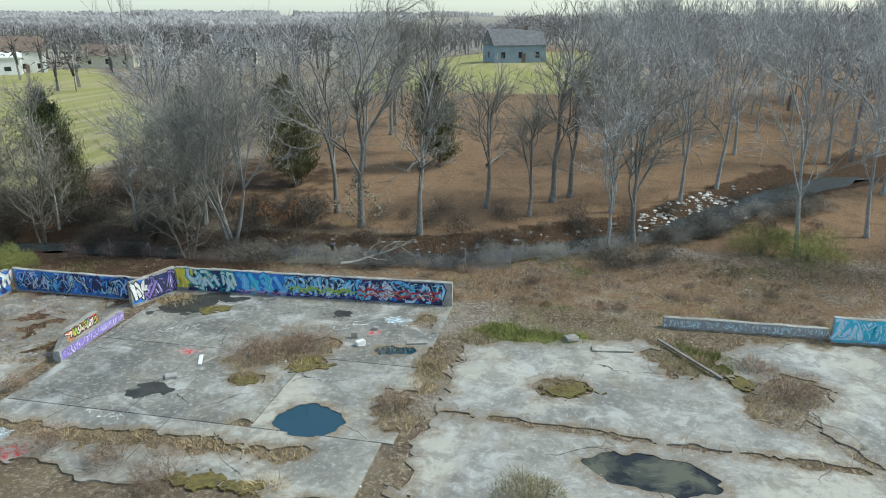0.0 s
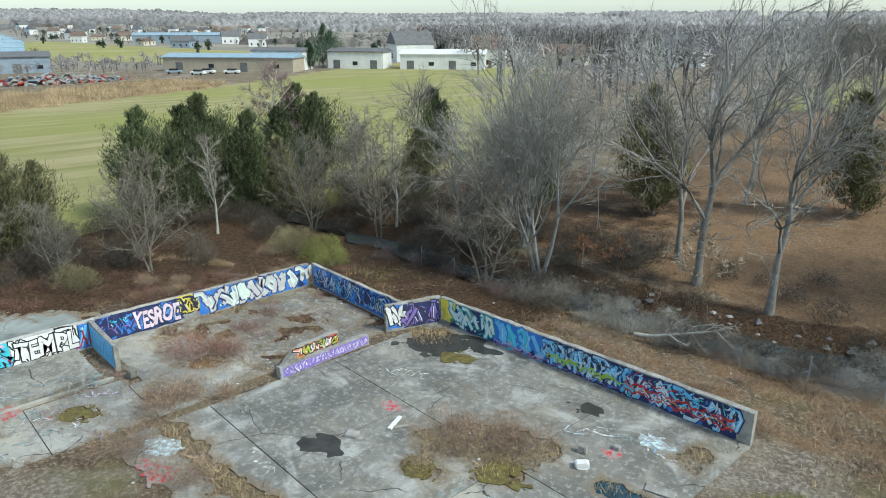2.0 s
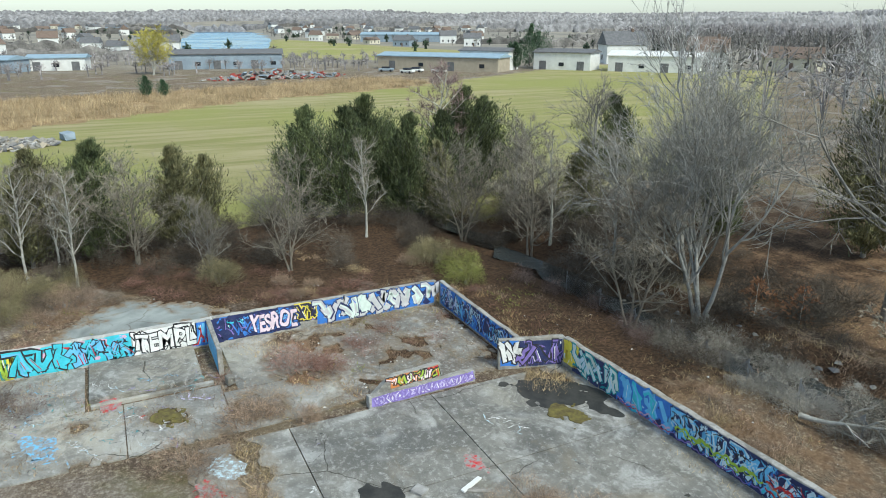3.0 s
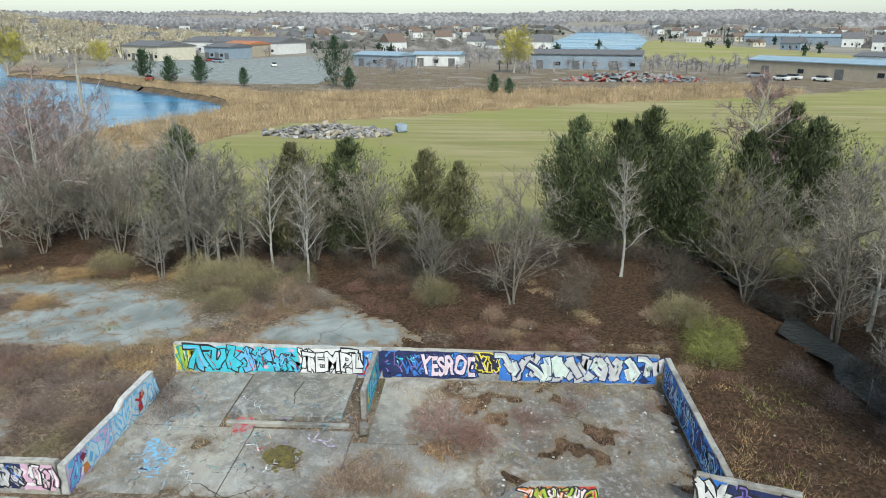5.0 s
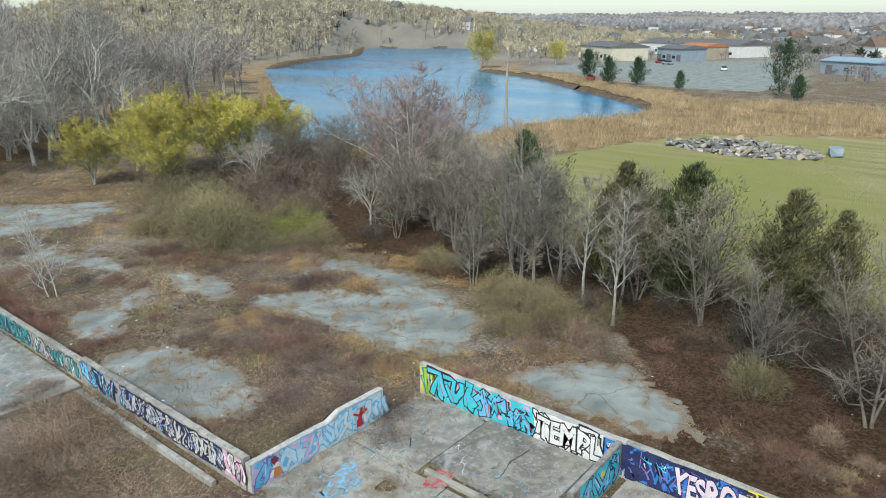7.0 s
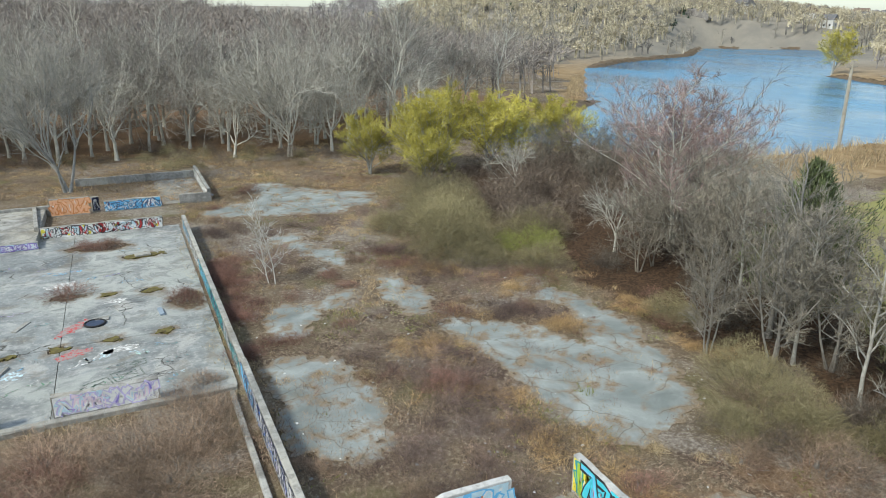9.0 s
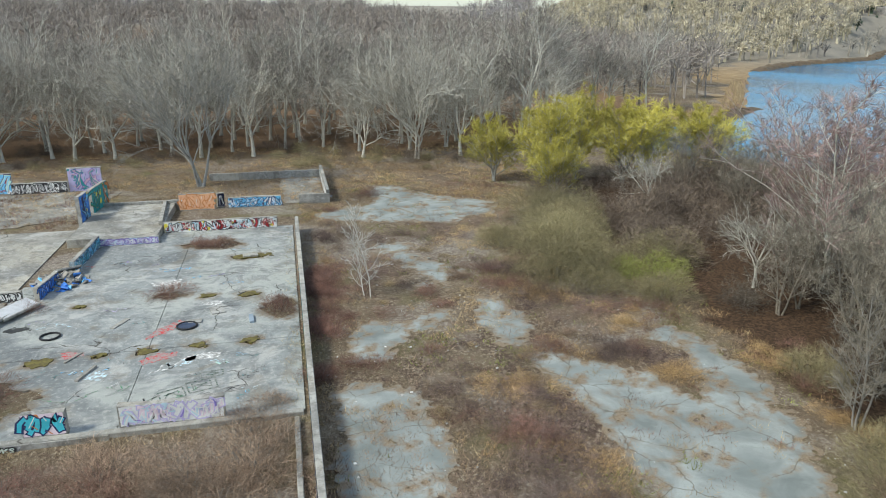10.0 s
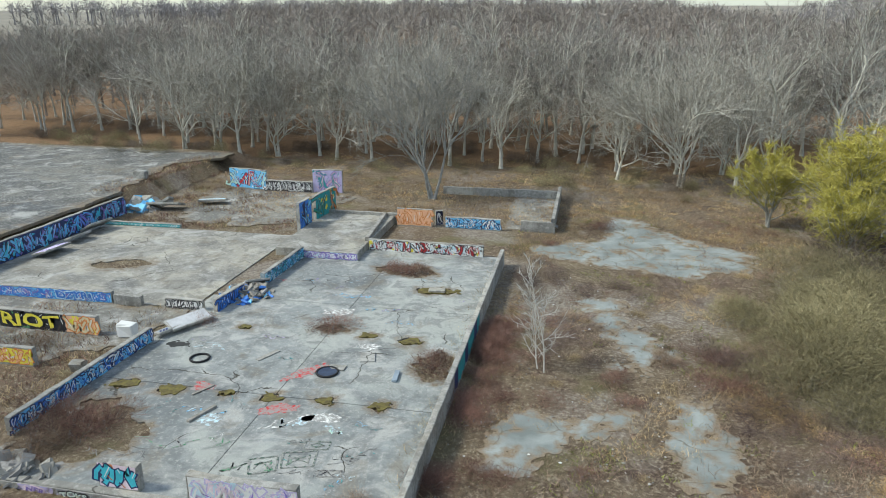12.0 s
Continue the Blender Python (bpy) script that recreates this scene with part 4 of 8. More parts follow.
def graffiti(wall, x0, x1, z0, z1, fills, line, back=None, second=None, seed=0, letters=None, name="graffiti", shine="white", fat=1.0):
    """A painted piece on a wall's front: a ground, wild letters with an outline, shine marks and drips."""
    rng = np.random.RandomState(seed)
    names = list(dict.fromkeys(list(fills) + [line, shine] + [c for c in (back, second) if c]))
    k = {c: i for i, c in enumerate(names)}
    bm = bmesh.new()
    if back:
        n = max(4, int((x1 - x0) / 0.35))
        xs = np.linspace(x0, x1, n + 1)
        lo, hi = z0 - 0.02 + rng.uniform(-0.03, 0.03, n + 1), z1 + rng.uniform(-0.03, 0.02, n + 1)
        for i in range(n):
            flat(bm, [(xs[i], lo[i]), (xs[i + 1], lo[i + 1]), (xs[i + 1], hi[i + 1]), (xs[i], hi[i])], 0.004, k[back])
    if second:
        for _ in range(int((x1 - x0) * 3)):
            cx, cz, r = rng.uniform(x0, x1), rng.uniform(z0, z1), rng.uniform(0.08, 0.26)
            a0 = rng.uniform(0, 6.3)
            pts = [(min(max(cx + r * rng.uniform(0.5, 1.2) * math.cos(a0 + a * 0.9), x0), x1), min(max(cz + r * rng.uniform(0.4, 1.0) * math.sin(a0 + a * 0.9), z0), z1)) for a in range(7)]
            flat(bm, pts, 0.006 + 0.0001 * rng.rand(), k[second])
    for _ in range(int((x1 - x0) * 5)):
        cx, cz = rng.uniform(x0 + 0.15, x1 - 0.15), rng.uniform(z0 + 0.1, z1 - 0.1)
        a, r = rng.uniform(0, 6.3), rng.uniform(0.1, 0.3)
        pts = [(cx + r * math.cos(a), cz + r * 0.6 * math.sin(a)), (cx + 0.06 * math.cos(a + 1.6), cz + 0.06 * math.sin(a + 1.6)), (cx - r * math.cos(a), cz - r * 0.6 * math.sin(a)), (cx - 0.07 * math.cos(a + 1.9), cz - 0.07 * math.sin(a + 1.9))]
        flat(bm, [(min(max(px, x0), x1), min(max(pz, z0), z1)) for px, pz in pts], 0.0075 + 0.0008 * rng.rand(), k[names[rng.randint(len(names))]])
    h = (z1 - z0) * 0.86
    m = max(2, int((x1 - x0) / (h * 0.62)))
    w = (x1 - x0 - 0.1) / m
    thick = min(0.2, h * 0.17) * fat
    for i in range(m):
        base = 0.009 + 0.0012 * (i % 8)
        ox, oz = x0 + 0.05 + w * i, z0 + (z1 - z0) * 0.07 + rng.uniform(-0.03, 0.03)
        fill = fills[i % len(fills)] if rng.rand() < 0.7 else fills[rng.randint(len(fills))]
        lines = [[(ox + x, min(max(oz + z, z0 + 0.06), z1 - 0.06)) for x, z in l] for l in letter_lines(rng, w * 1.1, h)]
        for j, l in enumerate(lines):
            stroke(bm, l, thick, thick * rng.uniform(0.7, 1.4), base + 0.00003 * j, k[line], 0.05)
        for j, l in enumerate(lines):
            stroke(bm, l, thick, thick * rng.uniform(0.7, 1.2), base + 0.0006 + 0.00003 * j, k[fill])
        if len(fills) > 1:
            for l in lines[:2]:
                q = [(x, z - thick * 0.22) for x, z in l]
                stroke(bm, q, thick * 0.35, thick * 0.5, base + 0.0009, k[fills[(i + 1) % len(fills)]])
        l = lines[0]
        stroke(bm, [(x - thick * 0.2, z + thick * 0.2) for x, z in l[:2]], 0.035, 0.03, base + 0.001, k[shine])
    for _ in range(int((x1 - x0) * 1.5)):
        cx, cz = rng.uniform(x0, x1), rng.uniform(z0 + 0.1, z1)
        stroke(bm, [(cx, cz), (cx + rng.uniform(-0.2, 0.2), max(cz - rng.uniform(0.1, 0.5), z0))], 0.03, 0.045, 0.009 + 0.0012 * min(m, 8), k[names[rng.randint(len(names))]])
    return part(name, bm, [paint(c) for c in names], wall)


def busy(wall, x0, x1, z0, z1, colours, seed, n_per_m):
    """Short sweeping brush marks packed over a painted piece."""
    rng = np.random.RandomState(seed)
    bm = bmesh.new()
    for i in range(int((x1 - x0) * n_per_m)):
        cx, cz, a = rng.uniform(x0, x1), rng.uniform(z0, z1), rng.choice((0.5, 1.1, 2.2, -0.3)) + rng.normal(0, 0.3)
        r, bend = rng.uniform(0.08, 0.26), rng.uniform(-0.6, 0.6)
        pts = [(cx + r * u * math.cos(a + bend * u), min(max(cz + r * u * math.sin(a + bend * u), z0 - 0.03), z1 + 0.02)) for u in (-1, -0.3, 0.4, 1)]
        stroke(bm, [(min(max(px, x0), x1), pz) for px, pz in pts], rng.uniform(0.03, 0.09), 0.02, 0.026 + 0.00002 * i, rng.randint(len(colours)))
    return part("graffiti", bm, [paint(c) for c in colours], wall)


def ripple(wall, x0, x1, z, wide, colour, seed):
    """A wavy band of paint along a wall."""
    bm = bmesh.new()
    n = int((x1 - x0) / 0.07)
    pts = [(x0 + (x1 - x0) * i / n, max(z + 0.07 * math.sin(i * 0.5 + seed) + 0.05 * math.sin(i * 1.27 + 2 * seed), 0.06)) for i in range(n + 1)]
    for k in range(0, n - 2, 5):
        m = min(k + 6, n)
        stroke(bm, pts[k:m + 1], wide * (0.6 + 0.4 * math.sin(k + seed)), wide * 0.5, 0.030 + 0.0003 * seed, 0)
    return part("graffiti", bm, [paint(colour)], wall)


def lettering(wall, words, x0, x1, z0, z1, fill, line, lean=0.0, name="lettering"):
    """Readable words in the built-in font, stretched into a field of the wall, with an outline."""
    for grow, y, colour in ((0.075, 0.036, line), (0.035, 0.040, fill)):
        cu = bpy.data.curves.new(name, "FONT")
        cu.body, cu.offset, cu.shear, cu.resolution_u = words, grow, lean, 3
        tmp = new(name, cu)
        bpy.context.view_layer.update()
        me = bpy.data.meshes.new_from_object(tmp.evaluated_get(bpy.context.evaluated_depsgraph_get()))
        bpy.data.objects.remove(tmp)
        xs = [v.co.x for v in me.vertices]
        ys = [v.co.y for v in me.vertices]
        for v in me.vertices:
            u, w = (v.co.x - min(xs)) / (max(xs) - min(xs)), (v.co.y - min(ys)) / (max(ys) - min(ys))
            pad = 0.05 if colour == fill else 0.0
            v.co = (x1 - pad - u * (x1 - x0 - 2 * pad), y, z0 + pad + w * (z1 - z0 - 2 * pad))
        for v in me.vertices:
            x, z = v.co.x, v.co.z
            v.co.x, v.co.z = x + 0.045 * math.sin(8 * z + 3 * x), z + 0.05 * math.sin(4.1 * x) + 0.02 * math.sin(13 * x)
        me.materials.clear()
        me.materials.append(paint(colour))
        child(name, me, wall)


WALLS = 0


def wall(p, q, height, thick=0.22, label="", top=None, lift=0.0):
    global WALLS
    WALLS += 1
    m, length = along(p, q)
    ob = part("wall_%d" % WALLS, wall_body(length, height, thick, np.random.RandomState(WALLS), top), M["wall"], None)
    ob.matrix_basis = Matrix.Translation((0, 0, lift)) @ m
    return tagged(ob, label or "low grey concrete wall covered in graffiti", "wall", kind="structure"), length


# west wall, facing +x (drawn from the far corner back so that its front is to the left)
w, L = wall((-29.75, 18.7), (-29.75, 10.1), 1.25, 0.24, "long concrete wall with bright blue and white graffiti")
graffiti(w, 0.05, 0.75, 0.05, 1.15, ["red", "sky"], "blue", "blue", "red", 1, 1)
graffiti(w, 0.7, 3.35, 0.05, 1.2, ["white"], "black", "white", "grey", 2, 1)
lettering(w, "TEMPL", 0.75, 3.3, 0.15, 1.1, "white", "black")
graffiti(w, 3.4, 7.9, 0.05, 1.2, ["cyan", "sky", "cyan"], "black", "cyan", "pink", 3, 6, shine="red", fat=1.2)
busy(w, 3.6, 5.2, 0.3, 1.1, ["black", "sky", "cyan"], 213, 12)
graffiti(w, 7.9, 8.55, 0.05, 1.2, ["lime", "yellow"], "teal", "yellow", "cyan", 103, 1)
w.data.materials[0] = M["wall_white"]
w, L = wall((-29.75, 29.8), (-29.75, 18.7), 1.25, 0.24, "long concrete wall with pale lettering on dark blue")
graffiti(w, 0.1, 6.3, 0.05, 1.2, ["silver", "pale_mint", "silver"], "navy", "blue", "navy", 4, 7, fat=1.5, shine="mint")
graffiti(w, 6.3, 7.3, 0.3, 1.2, ["black", "navy"], "yellow", "black", "purple", 5, 2)
graffiti(w, 7.3, 11.05, 0.05, 1.2, ["navy", "blue"], "navy", "navy", "blue", 6, 1, shine="purple")
busy(w, 7.3, 11.0, 0.3, 1.1, ["sky", "blue", "cyan", "purple"], 214, 12)
lettering(w, "YESROE", 7.25, 9.55, 0.12, 1.12, "blush", "navy")
graffiti(w, 9.75, 10.7, 0.3, 1.1, ["sky", "cyan"], "navy", None, "purple", 7, 2, fat=1.3)
# north-west wall
w, L = wall((-22.2, 30.0), (-29.75, 30.0), 1.2, 0.22, "concrete wall painted in dark blues")
graffiti(w, 0.05, 7.4, 0.05, 1.15, ["sky", "blue", "ice", "navy"], "navy", "blue", "sky", 8, 9, shine="ice")
busy(w, 0.1, 7.3, 0.2, 1.1, ["sky", "blue", "ice", "navy", "lilac"], 215, 16)
# stub and north wall
w, L = wall((-21.2, 31.75), (-22.05, 29.1), 1.3, 0.22, "short concrete wall with dark purple paint")
graffiti(w, 0.05, 1.9, 0.05, 1.2, ["purple", "navy"], "black", "navy", "purple", 9, 2)
graffiti(w, 1.95, 2.7, 0.1, 1.25, ["white"], "black", "blue", None, 10, 1)
w, L = wall((-6.25, 32.45), (-21.2, 31.75), 1.25, 0.26, "long concrete wall with a band of vivid graffiti")
graffiti(w, 0.5, 5.0, 0.04, 1.2, ["sky", "ice", "sky", "cyan"], "navy", "navy", "blue", 11, 6, fat=0.9)
busy(w, 0.5, 5.0, 0.3, 1.15, ["ice", "sky", "navy", "red", "black"], 211, 26)
ripple(w, 0.6, 5.0, 0.62, 0.12, "red", 1)
ripple(w, 0.6, 5.0, 0.32, 0.10, "red", 2)
ripple(w, 0.6, 4.9, 0.46, 0.06, "orange", 3)
graffiti(w, 5.0, 8.8, 0.04, 1.2, ["sky", "ice", "sky"], "navy", "navy", "blue", 12, 5, fat=0.9)
busy(w, 5.0, 8.8, 0.45, 1.15, ["sky", "ice", "black", "navy"], 212, 26)
ripple(w, 5.0, 8.6, 0.5, 0.17, "lime", 4)
ripple(w, 5.2, 8.6, 0.36, 0.07, "lime", 5)
ripple(w, 5.0, 8.8, 0.14, 0.08, "purple", 6)
graffiti(w, 8.8, 11.6, 0.04, 1.2, ["sky", "sky", "cyan"], "blue", "blue", "navy", 13, 4, fat=1.5, shine="ice")
ripple(w, 8.8, 11.5, 0.2, 0.09, "pink", 7)
ripple(w, 8.8, 11.5, 0.1, 0.05, "red", 8)
graffiti(w, 11.6, 14.3, 0.04, 1.2, ["pale_mint", "ice"], "teal", "navy", "teal", 14, 4, fat=1.0)
graffiti(w, 14.0, 14.9, 0.2, 1.22, ["yellow"], "yellow", "yellow", "pale_mint", 15, 1)
# partition
w, L = wall((-29.7, 18.62), (-26.6, 18.62), 1.2, 0.2, "short concrete partition with cyan and blue paint", lambda x: 1.24 - 0.04 * x)
graffiti(w, 0.1, 2.7, 0.05, 1.1, ["cyan", "sky"], "navy", "cyan", "yellow", 16, 4)
bm = bmesh.new()
for i in range(8):
    x = 0.1 + i * 0.36
    flat(bm, [(x, 0.06), (x + 0.36, 0.05), (x + 0.36, 1.1), (x, 1.12)], -0.206, 0)
    stroke(bm, [(x + 0.05, 0.2), (x + 0.3, 0.7), (x + 0.1, 1.0)], 0.03, 0.05, -0.21, 1)
part("graffiti", bm, [paint("sky"), paint("blue")], w)
# low wall of stacked blocks
w, L = wall((-21.35, 23.1), (-21.6, 27.75), 0.5, 0.3, "low broken block wall painted lilac and orange", lambda x: 0.42 + 0.03 * math.sin(3 * x))
w.matrix_basis = w.matrix_basis @ pose(L, 0, 0, 0, 0, 180)
graffiti(w, 0.1, L - 0.1, 0.02, 0.42, ["lilac", "violet"], "purple", "violet", "lilac", 17, 8)
w, L = wall((-21.85, 26.3), (-21.65, 23.3), 1.0, 0.25, "broken wall stump with lime and orange paint", lambda x: 0.95 if x < 2.2 else 0.95 - 0.9 * (x - 2.2))
graffiti(w, 0.1, 2.2, 0.42, 0.9, ["lime", "orange", "blush"], "black", "orange", "red", 18, 3, fat=1.2)
# south partition
w, L = wall((-21.75, 9.95), (-27.5, 10.05), 1.15, 0.24, "concrete wall with pale blue, lilac and red paint", lambda x: 1.2 if x < 2.2 else 0.98)
w.matrix_basis = w.matrix_basis @ pose(L, -0.24, 0, 0, 0, 180)
w.data.materials[0] = M["wall_white"]
graffiti(w, 0.1, 2.2, 0.05, 1.1, ["ice", "white"], "sky", "ice", "sky", 19, 1, shine="ice")
graffiti(w, 2.2, 4.4, 0.05, 0.93, ["lilac", "ice", "pink"], "sky", "ice", "lilac", 20, 3, shine="ice")
graffiti(w, 4.4, 5.7, 0.02, 0.93, ["sky", "lilac"], "purple", "lilac", "sky", 21, 1)
bm = bmesh.new()          # plain red and orange shapes
for pts, w0, w1, k in ((((1.15, 0.2), (1.2, 0.55), (1.1, 0.9)), 0.22, 0.12, 0), (((0.85, 0.75), (1.2, 0.62), (1.5, 0.8)), 0.1, 0.08, 0), (((1.3, 0.2), (1.25, 0.5)), 0.12, 0.2, 0), (((0.95, 0.92), (1.0, 0.6)), 0.05, 0.05, 1),
                       (((4.75, 0.1), (4.85, 0.45)), 0.34, 0.26, 1), (((4.7, 0.5), (4.95, 0.55)), 0.16, 0.2, 2), (((4.8, 0.62), (4.95, 0.82)), 0.28, 0.16, 3), (((5.05, 0.15), (4.95, 0.4)), 0.14, 0.1, 2)):
    stroke(bm, pts, w0, w1, 0.03 + 0.001 * k, k)
part("graffiti", bm, [paint("red"), paint("orange"), paint("white"), paint("maroon")], w)
# side wall
w, L = wall((-21.72, 9.9), (-21.72, -0.9), 1.1, 0.24, "long concrete wall with black and silver graffiti")
graffiti(w, 0.1, 1.1, 0.1, 1.0, ["pink", "white"], "black", "pink", "blush", 22, 1)
graffiti(w, 1.1, 7.6, 0.1, 1.0, ["silver", "navy", "silver"], "black", "navy", "grey", 23, 7, fat=1.0)
busy(w, 1.2, 7.5, 0.2, 0.92, ["silver", "black", "lilac", "grey", "blue"], 223, 14)
graffiti(w, 7.6, 10.7, 0.1, 1.0, ["sky", "black"], "navy", "grey", "blue", 24, 4)
part("ledge", box((1.0, 0.38, -0.5), (10.2, 0.58, 0.12), 0.03), M["wall"], w).matrix_basis = Matrix.Identity(4)
w, L = wall((-21.72, -0.95), (-21.72, -25.2), 0.95, 0.24, "long concrete wall with teal and black paint")
for i, (c, d) in enumerate((("grey", "teal"), ("teal", "navy"), ("teal", "sky"), ("grey", "white"), ("grey", "sky"))):
    graffiti(w, 0.3 + i * 4.7, 4.8 + i * 4.7, 0.05, 0.85, [c, d], "black", "teal" if i in (1, 2) else None, None, 30 + i, 5)
side = w
bm = bmesh.new()
for i in range(40):
    x = 8.0 + i * 0.16
    h0 = 0.1 + 0.1 * math.sin(i * 1.3)
    flat(bm, [(x, h0), (x + 0.16, 0.1 + 0.1 * math.sin(i * 1.3 + 1.3)), (x + 0.16, 0.9), (x, 0.9)], -0.246, 0 if (i // 5) % 3 else 1)
part("graffiti", bm, [paint("teal"), paint("navy")], w)
# blocks on the kerb of the hall
w, L = wall((-12.0, -1.25), (-13.4, -1.25), 0.95, 0.3, "free-standing concrete block with cyan lettering")
w.matrix_basis = w.matrix_basis @ pose(L, -0.3, 0, 0, 0, 180)
graffiti(w, 0.03, L - 0.03, 0.12, 0.93, ["cyan"], "navy", "blush", "orange", 40, 4, fat=1.5)
w, L = wall((-15.1, -1.25), (-18.7, -1.25), 0.9, 0.3, "low concrete wall with pink and white lettering", lambda x: 0.9 - 0.05 * math.sin(x))
w.matrix_basis = w.matrix_basis @ pose(L, -0.3, 0, 0, 0, 180)
graffiti(w, 0.05, L - 0.05, 0.12, 0.86, ["white", "blush", "white", "ice"], "lilac", "white", "ice", 41, 6, fat=1.4)
busy(w, 0.2, L - 0.2, 0.2, 0.78, ["white", "lilac", "ice", "violet", "blush"], 241, 9)
w, L = wall((-8.0, -0.6), (-14.8, -0.6), 0.36, 0.05, "face of the hall kerb with faded lilac tags", lambda x: 0.36, -0.3)
w.matrix_basis = w.matrix_basis @ pose(L, -0.05, 0, 0, 0, 180)
graffiti(w, 4.2, 5.5, 0.02, 0.34, ["blush", "lilac"], "lilac", "blush", "lilac", 141, 4, shine="lilac")
lettering(w, "NER", 4.4, 5.25, 0.03, 0.33, "purple", "blush")
graffiti(w, 2.8, 4.1, 0.02, 0.34, ["grey", "silver"], "grey", "grey", "lilac", 142, 4, shine="silver")
lettering(w, "TOKS", 2.95, 3.95, 0.03, 0.33, "pale_mint", "black")

# annex walls: (from, to, height, paint list, line, back, second, label)
ANNEX = [
    ((-20.5, -26.5), (-13.0, -26.5), 0.75, ["white", "ice", "red"], "black", "white", "yellow", "low concrete wall with white and red graffiti"),
    ((-13.0, -24.2), (-9.2, -24.2), 0.5, ["lilac", "white"], "purple", "ice", "lilac", "low terrace wall with lilac lettering"),
    ((-15.8, -32.7), (-13.2, -32.7), 1.25, ["peach"], "orange", "peach", "peach", "peach-coloured painted wall stump"),
    ((-16.4, -33.4), (-15.9, -33.2), 1.05, ["navy", "white"], "black", "navy", "black", "black and white painted wall stump"),
    ((-20.8, -32.7), (-16.8, -32.7), 0.8, ["sky", "white"], "navy", "sky", "white", "low concrete wall with blue and white lettering"),
    ((-13.2, -33.2), (-7.6, -33.2), 0.7, ["grey"], "brown", None, None, "bare mossy concrete wall"),
    ((-12.9, -26.6), (-12.3, -33.0), 0.75, ["grey"], "black", None, None, "bare concrete wall"),
    ((-24.6, -32.8), (-24.6, -43.2), 1.0, ["white"], "grey", None, None, "pale peeling concrete wall"),
    ((-24.6, -43.2), (-14.5, -43.2), 0.6, ["grey"], "grey", None, None, "low bare concrete wall"),
    ((-22.2, -32.7), (-24.6, -32.7), 0.7, ["white"], "grey", "grey", None, "low concrete wall with white paint"),
    ((-7.25, -30.3), (-7.1, -28.5), 2.3, ["sky", "navy"], "black", "blue", "yellow", "tall wall fragment with blue graffiti"),
    ((-7.65, -34.2), (-7.3, -31.0), 2.25, ["orange", "teal", "green"], "black", "teal", "yellow", "tall wall fragment with orange and green graffiti"),
    ((-5.9, -41.5), (-3.3, -41.2), 2.0, ["pink", "teal"], "purple", "lilac", "teal", "tall wall fragment with pink and teal paint"),
    ((-3.3, -41.0), (1.0, -41.0), 0.95, ["white", "grey"], "black", "black", "white", "low wall with black and white lettering"),
    ((1.0, -41.2), (4.8, -41.9), 1.75, ["mint", "sky", "red"], "navy", "sky", "white", "wall fragment with blue and green graffiti"),
    ((-7.7, -15.05), (-5.6, -15.05), 0.55, ["white"], "black", "grey", None, "low concrete wall with white lettering"),
    ((-4.2, -15.0), (-2.6, -15.0), 0.5, ["grey"], "black", "grey", None, "low concrete wall with grey lettering"),
    ((-2.5, -15.0), (8.4, -14.7), 0.62, ["sky", "purple", "white", "blue"], "blue", "sky", "purple", "low concrete wall with blue lettering"),
    ((-4.4, -11.3), (-2.7, -11.3), 0.95, ["cream"], "orange", "peach", "yellow", "block end with peach paint"),
    ((-2.65, -11.3), (1.0, -11.3), 0.95, ["black"], "black", "black", "green", "wall with yellow lettering on black"),
    ((1.05, -11.3), (4.6, -11.2), 0.95, ["orange", "sky"], "black", "sky", "red", "wall with orange letters on blue"),
    ((-3.75, -8.0), (1.0, -8.0), 0.8, ["yellow", "peach"], "orange", "yellow", "white", "wall painted with yellow faces of plain shapes"),
    ((-7.05, -11.0), (-6.7, -3.0), 0.68, ["blue", "white", "sky"], "navy", "sky", "blue", "low wall with blue lettering"),
    ((-9.2, -24.0), (-9.0, -18.8), 0.72, ["sky", "teal"], "navy", "ice", "teal", "low wall with cyan paint"),
    ((-8.6, -17.2), (-8.3, -14.8), 0.72, ["blue"], "navy", "blue", "navy", "broken wall stub with blue paint"),
    ((8.45, -31.2), (8.45, -15.0), 1.36, ["cyan", "sky", "purple", "sky"], "black", "navy", "blue", "retaining wall with blue and purple graffiti"),
    ((4.0, 32.0), (11.2, 32.1), 0.5, ["grey", "ice"], "grey", "grey", "ice", "low crumbling wall with faded tags"),
    ((11.3, 31.9), (16.5, 32.0), 1.15, ["cyan", "ice"], "sky", "cyan", "ice", "wall stump with cyan graffiti"),
    ((1.8, -28.6), (7.8, -28.4), 0.3, ["ice"], "teal", None, "ice", "low kerb wall with pale blue paint"),
]
COLOURS["cream"] = (0.66, 0.55, 0.34)
for i, (a, b, h, fills, line, back, second, label) in enumerate(ANNEX):
    w, L = wall(b, a, h, 0.26, label)
    if fills != ["grey"]:
        if a[1] < 20:
            w.matrix_basis = w.matrix_basis @ pose(L, -0.26, 0, 0, 0, 180)
        graffiti(w, 0.03, L - 0.03, 0.04, h - 0.05, fills, line, back, second, 60 + i)
        if back and len(fills) > 1:
            busy(w, 0.1, L - 0.1, 0.12, h - 0.12, fills + [line, back], 400 + i, 9)
    if i == 17:
        lettering(w, "DZYR!", 1.1, 3.3, 0.06, 0.58, "blue", "ice")
    if i == 19:
        lettering(w, "RIOT", 0.15, L - 0.15, 0.1, 0.86, "yellow", "black")

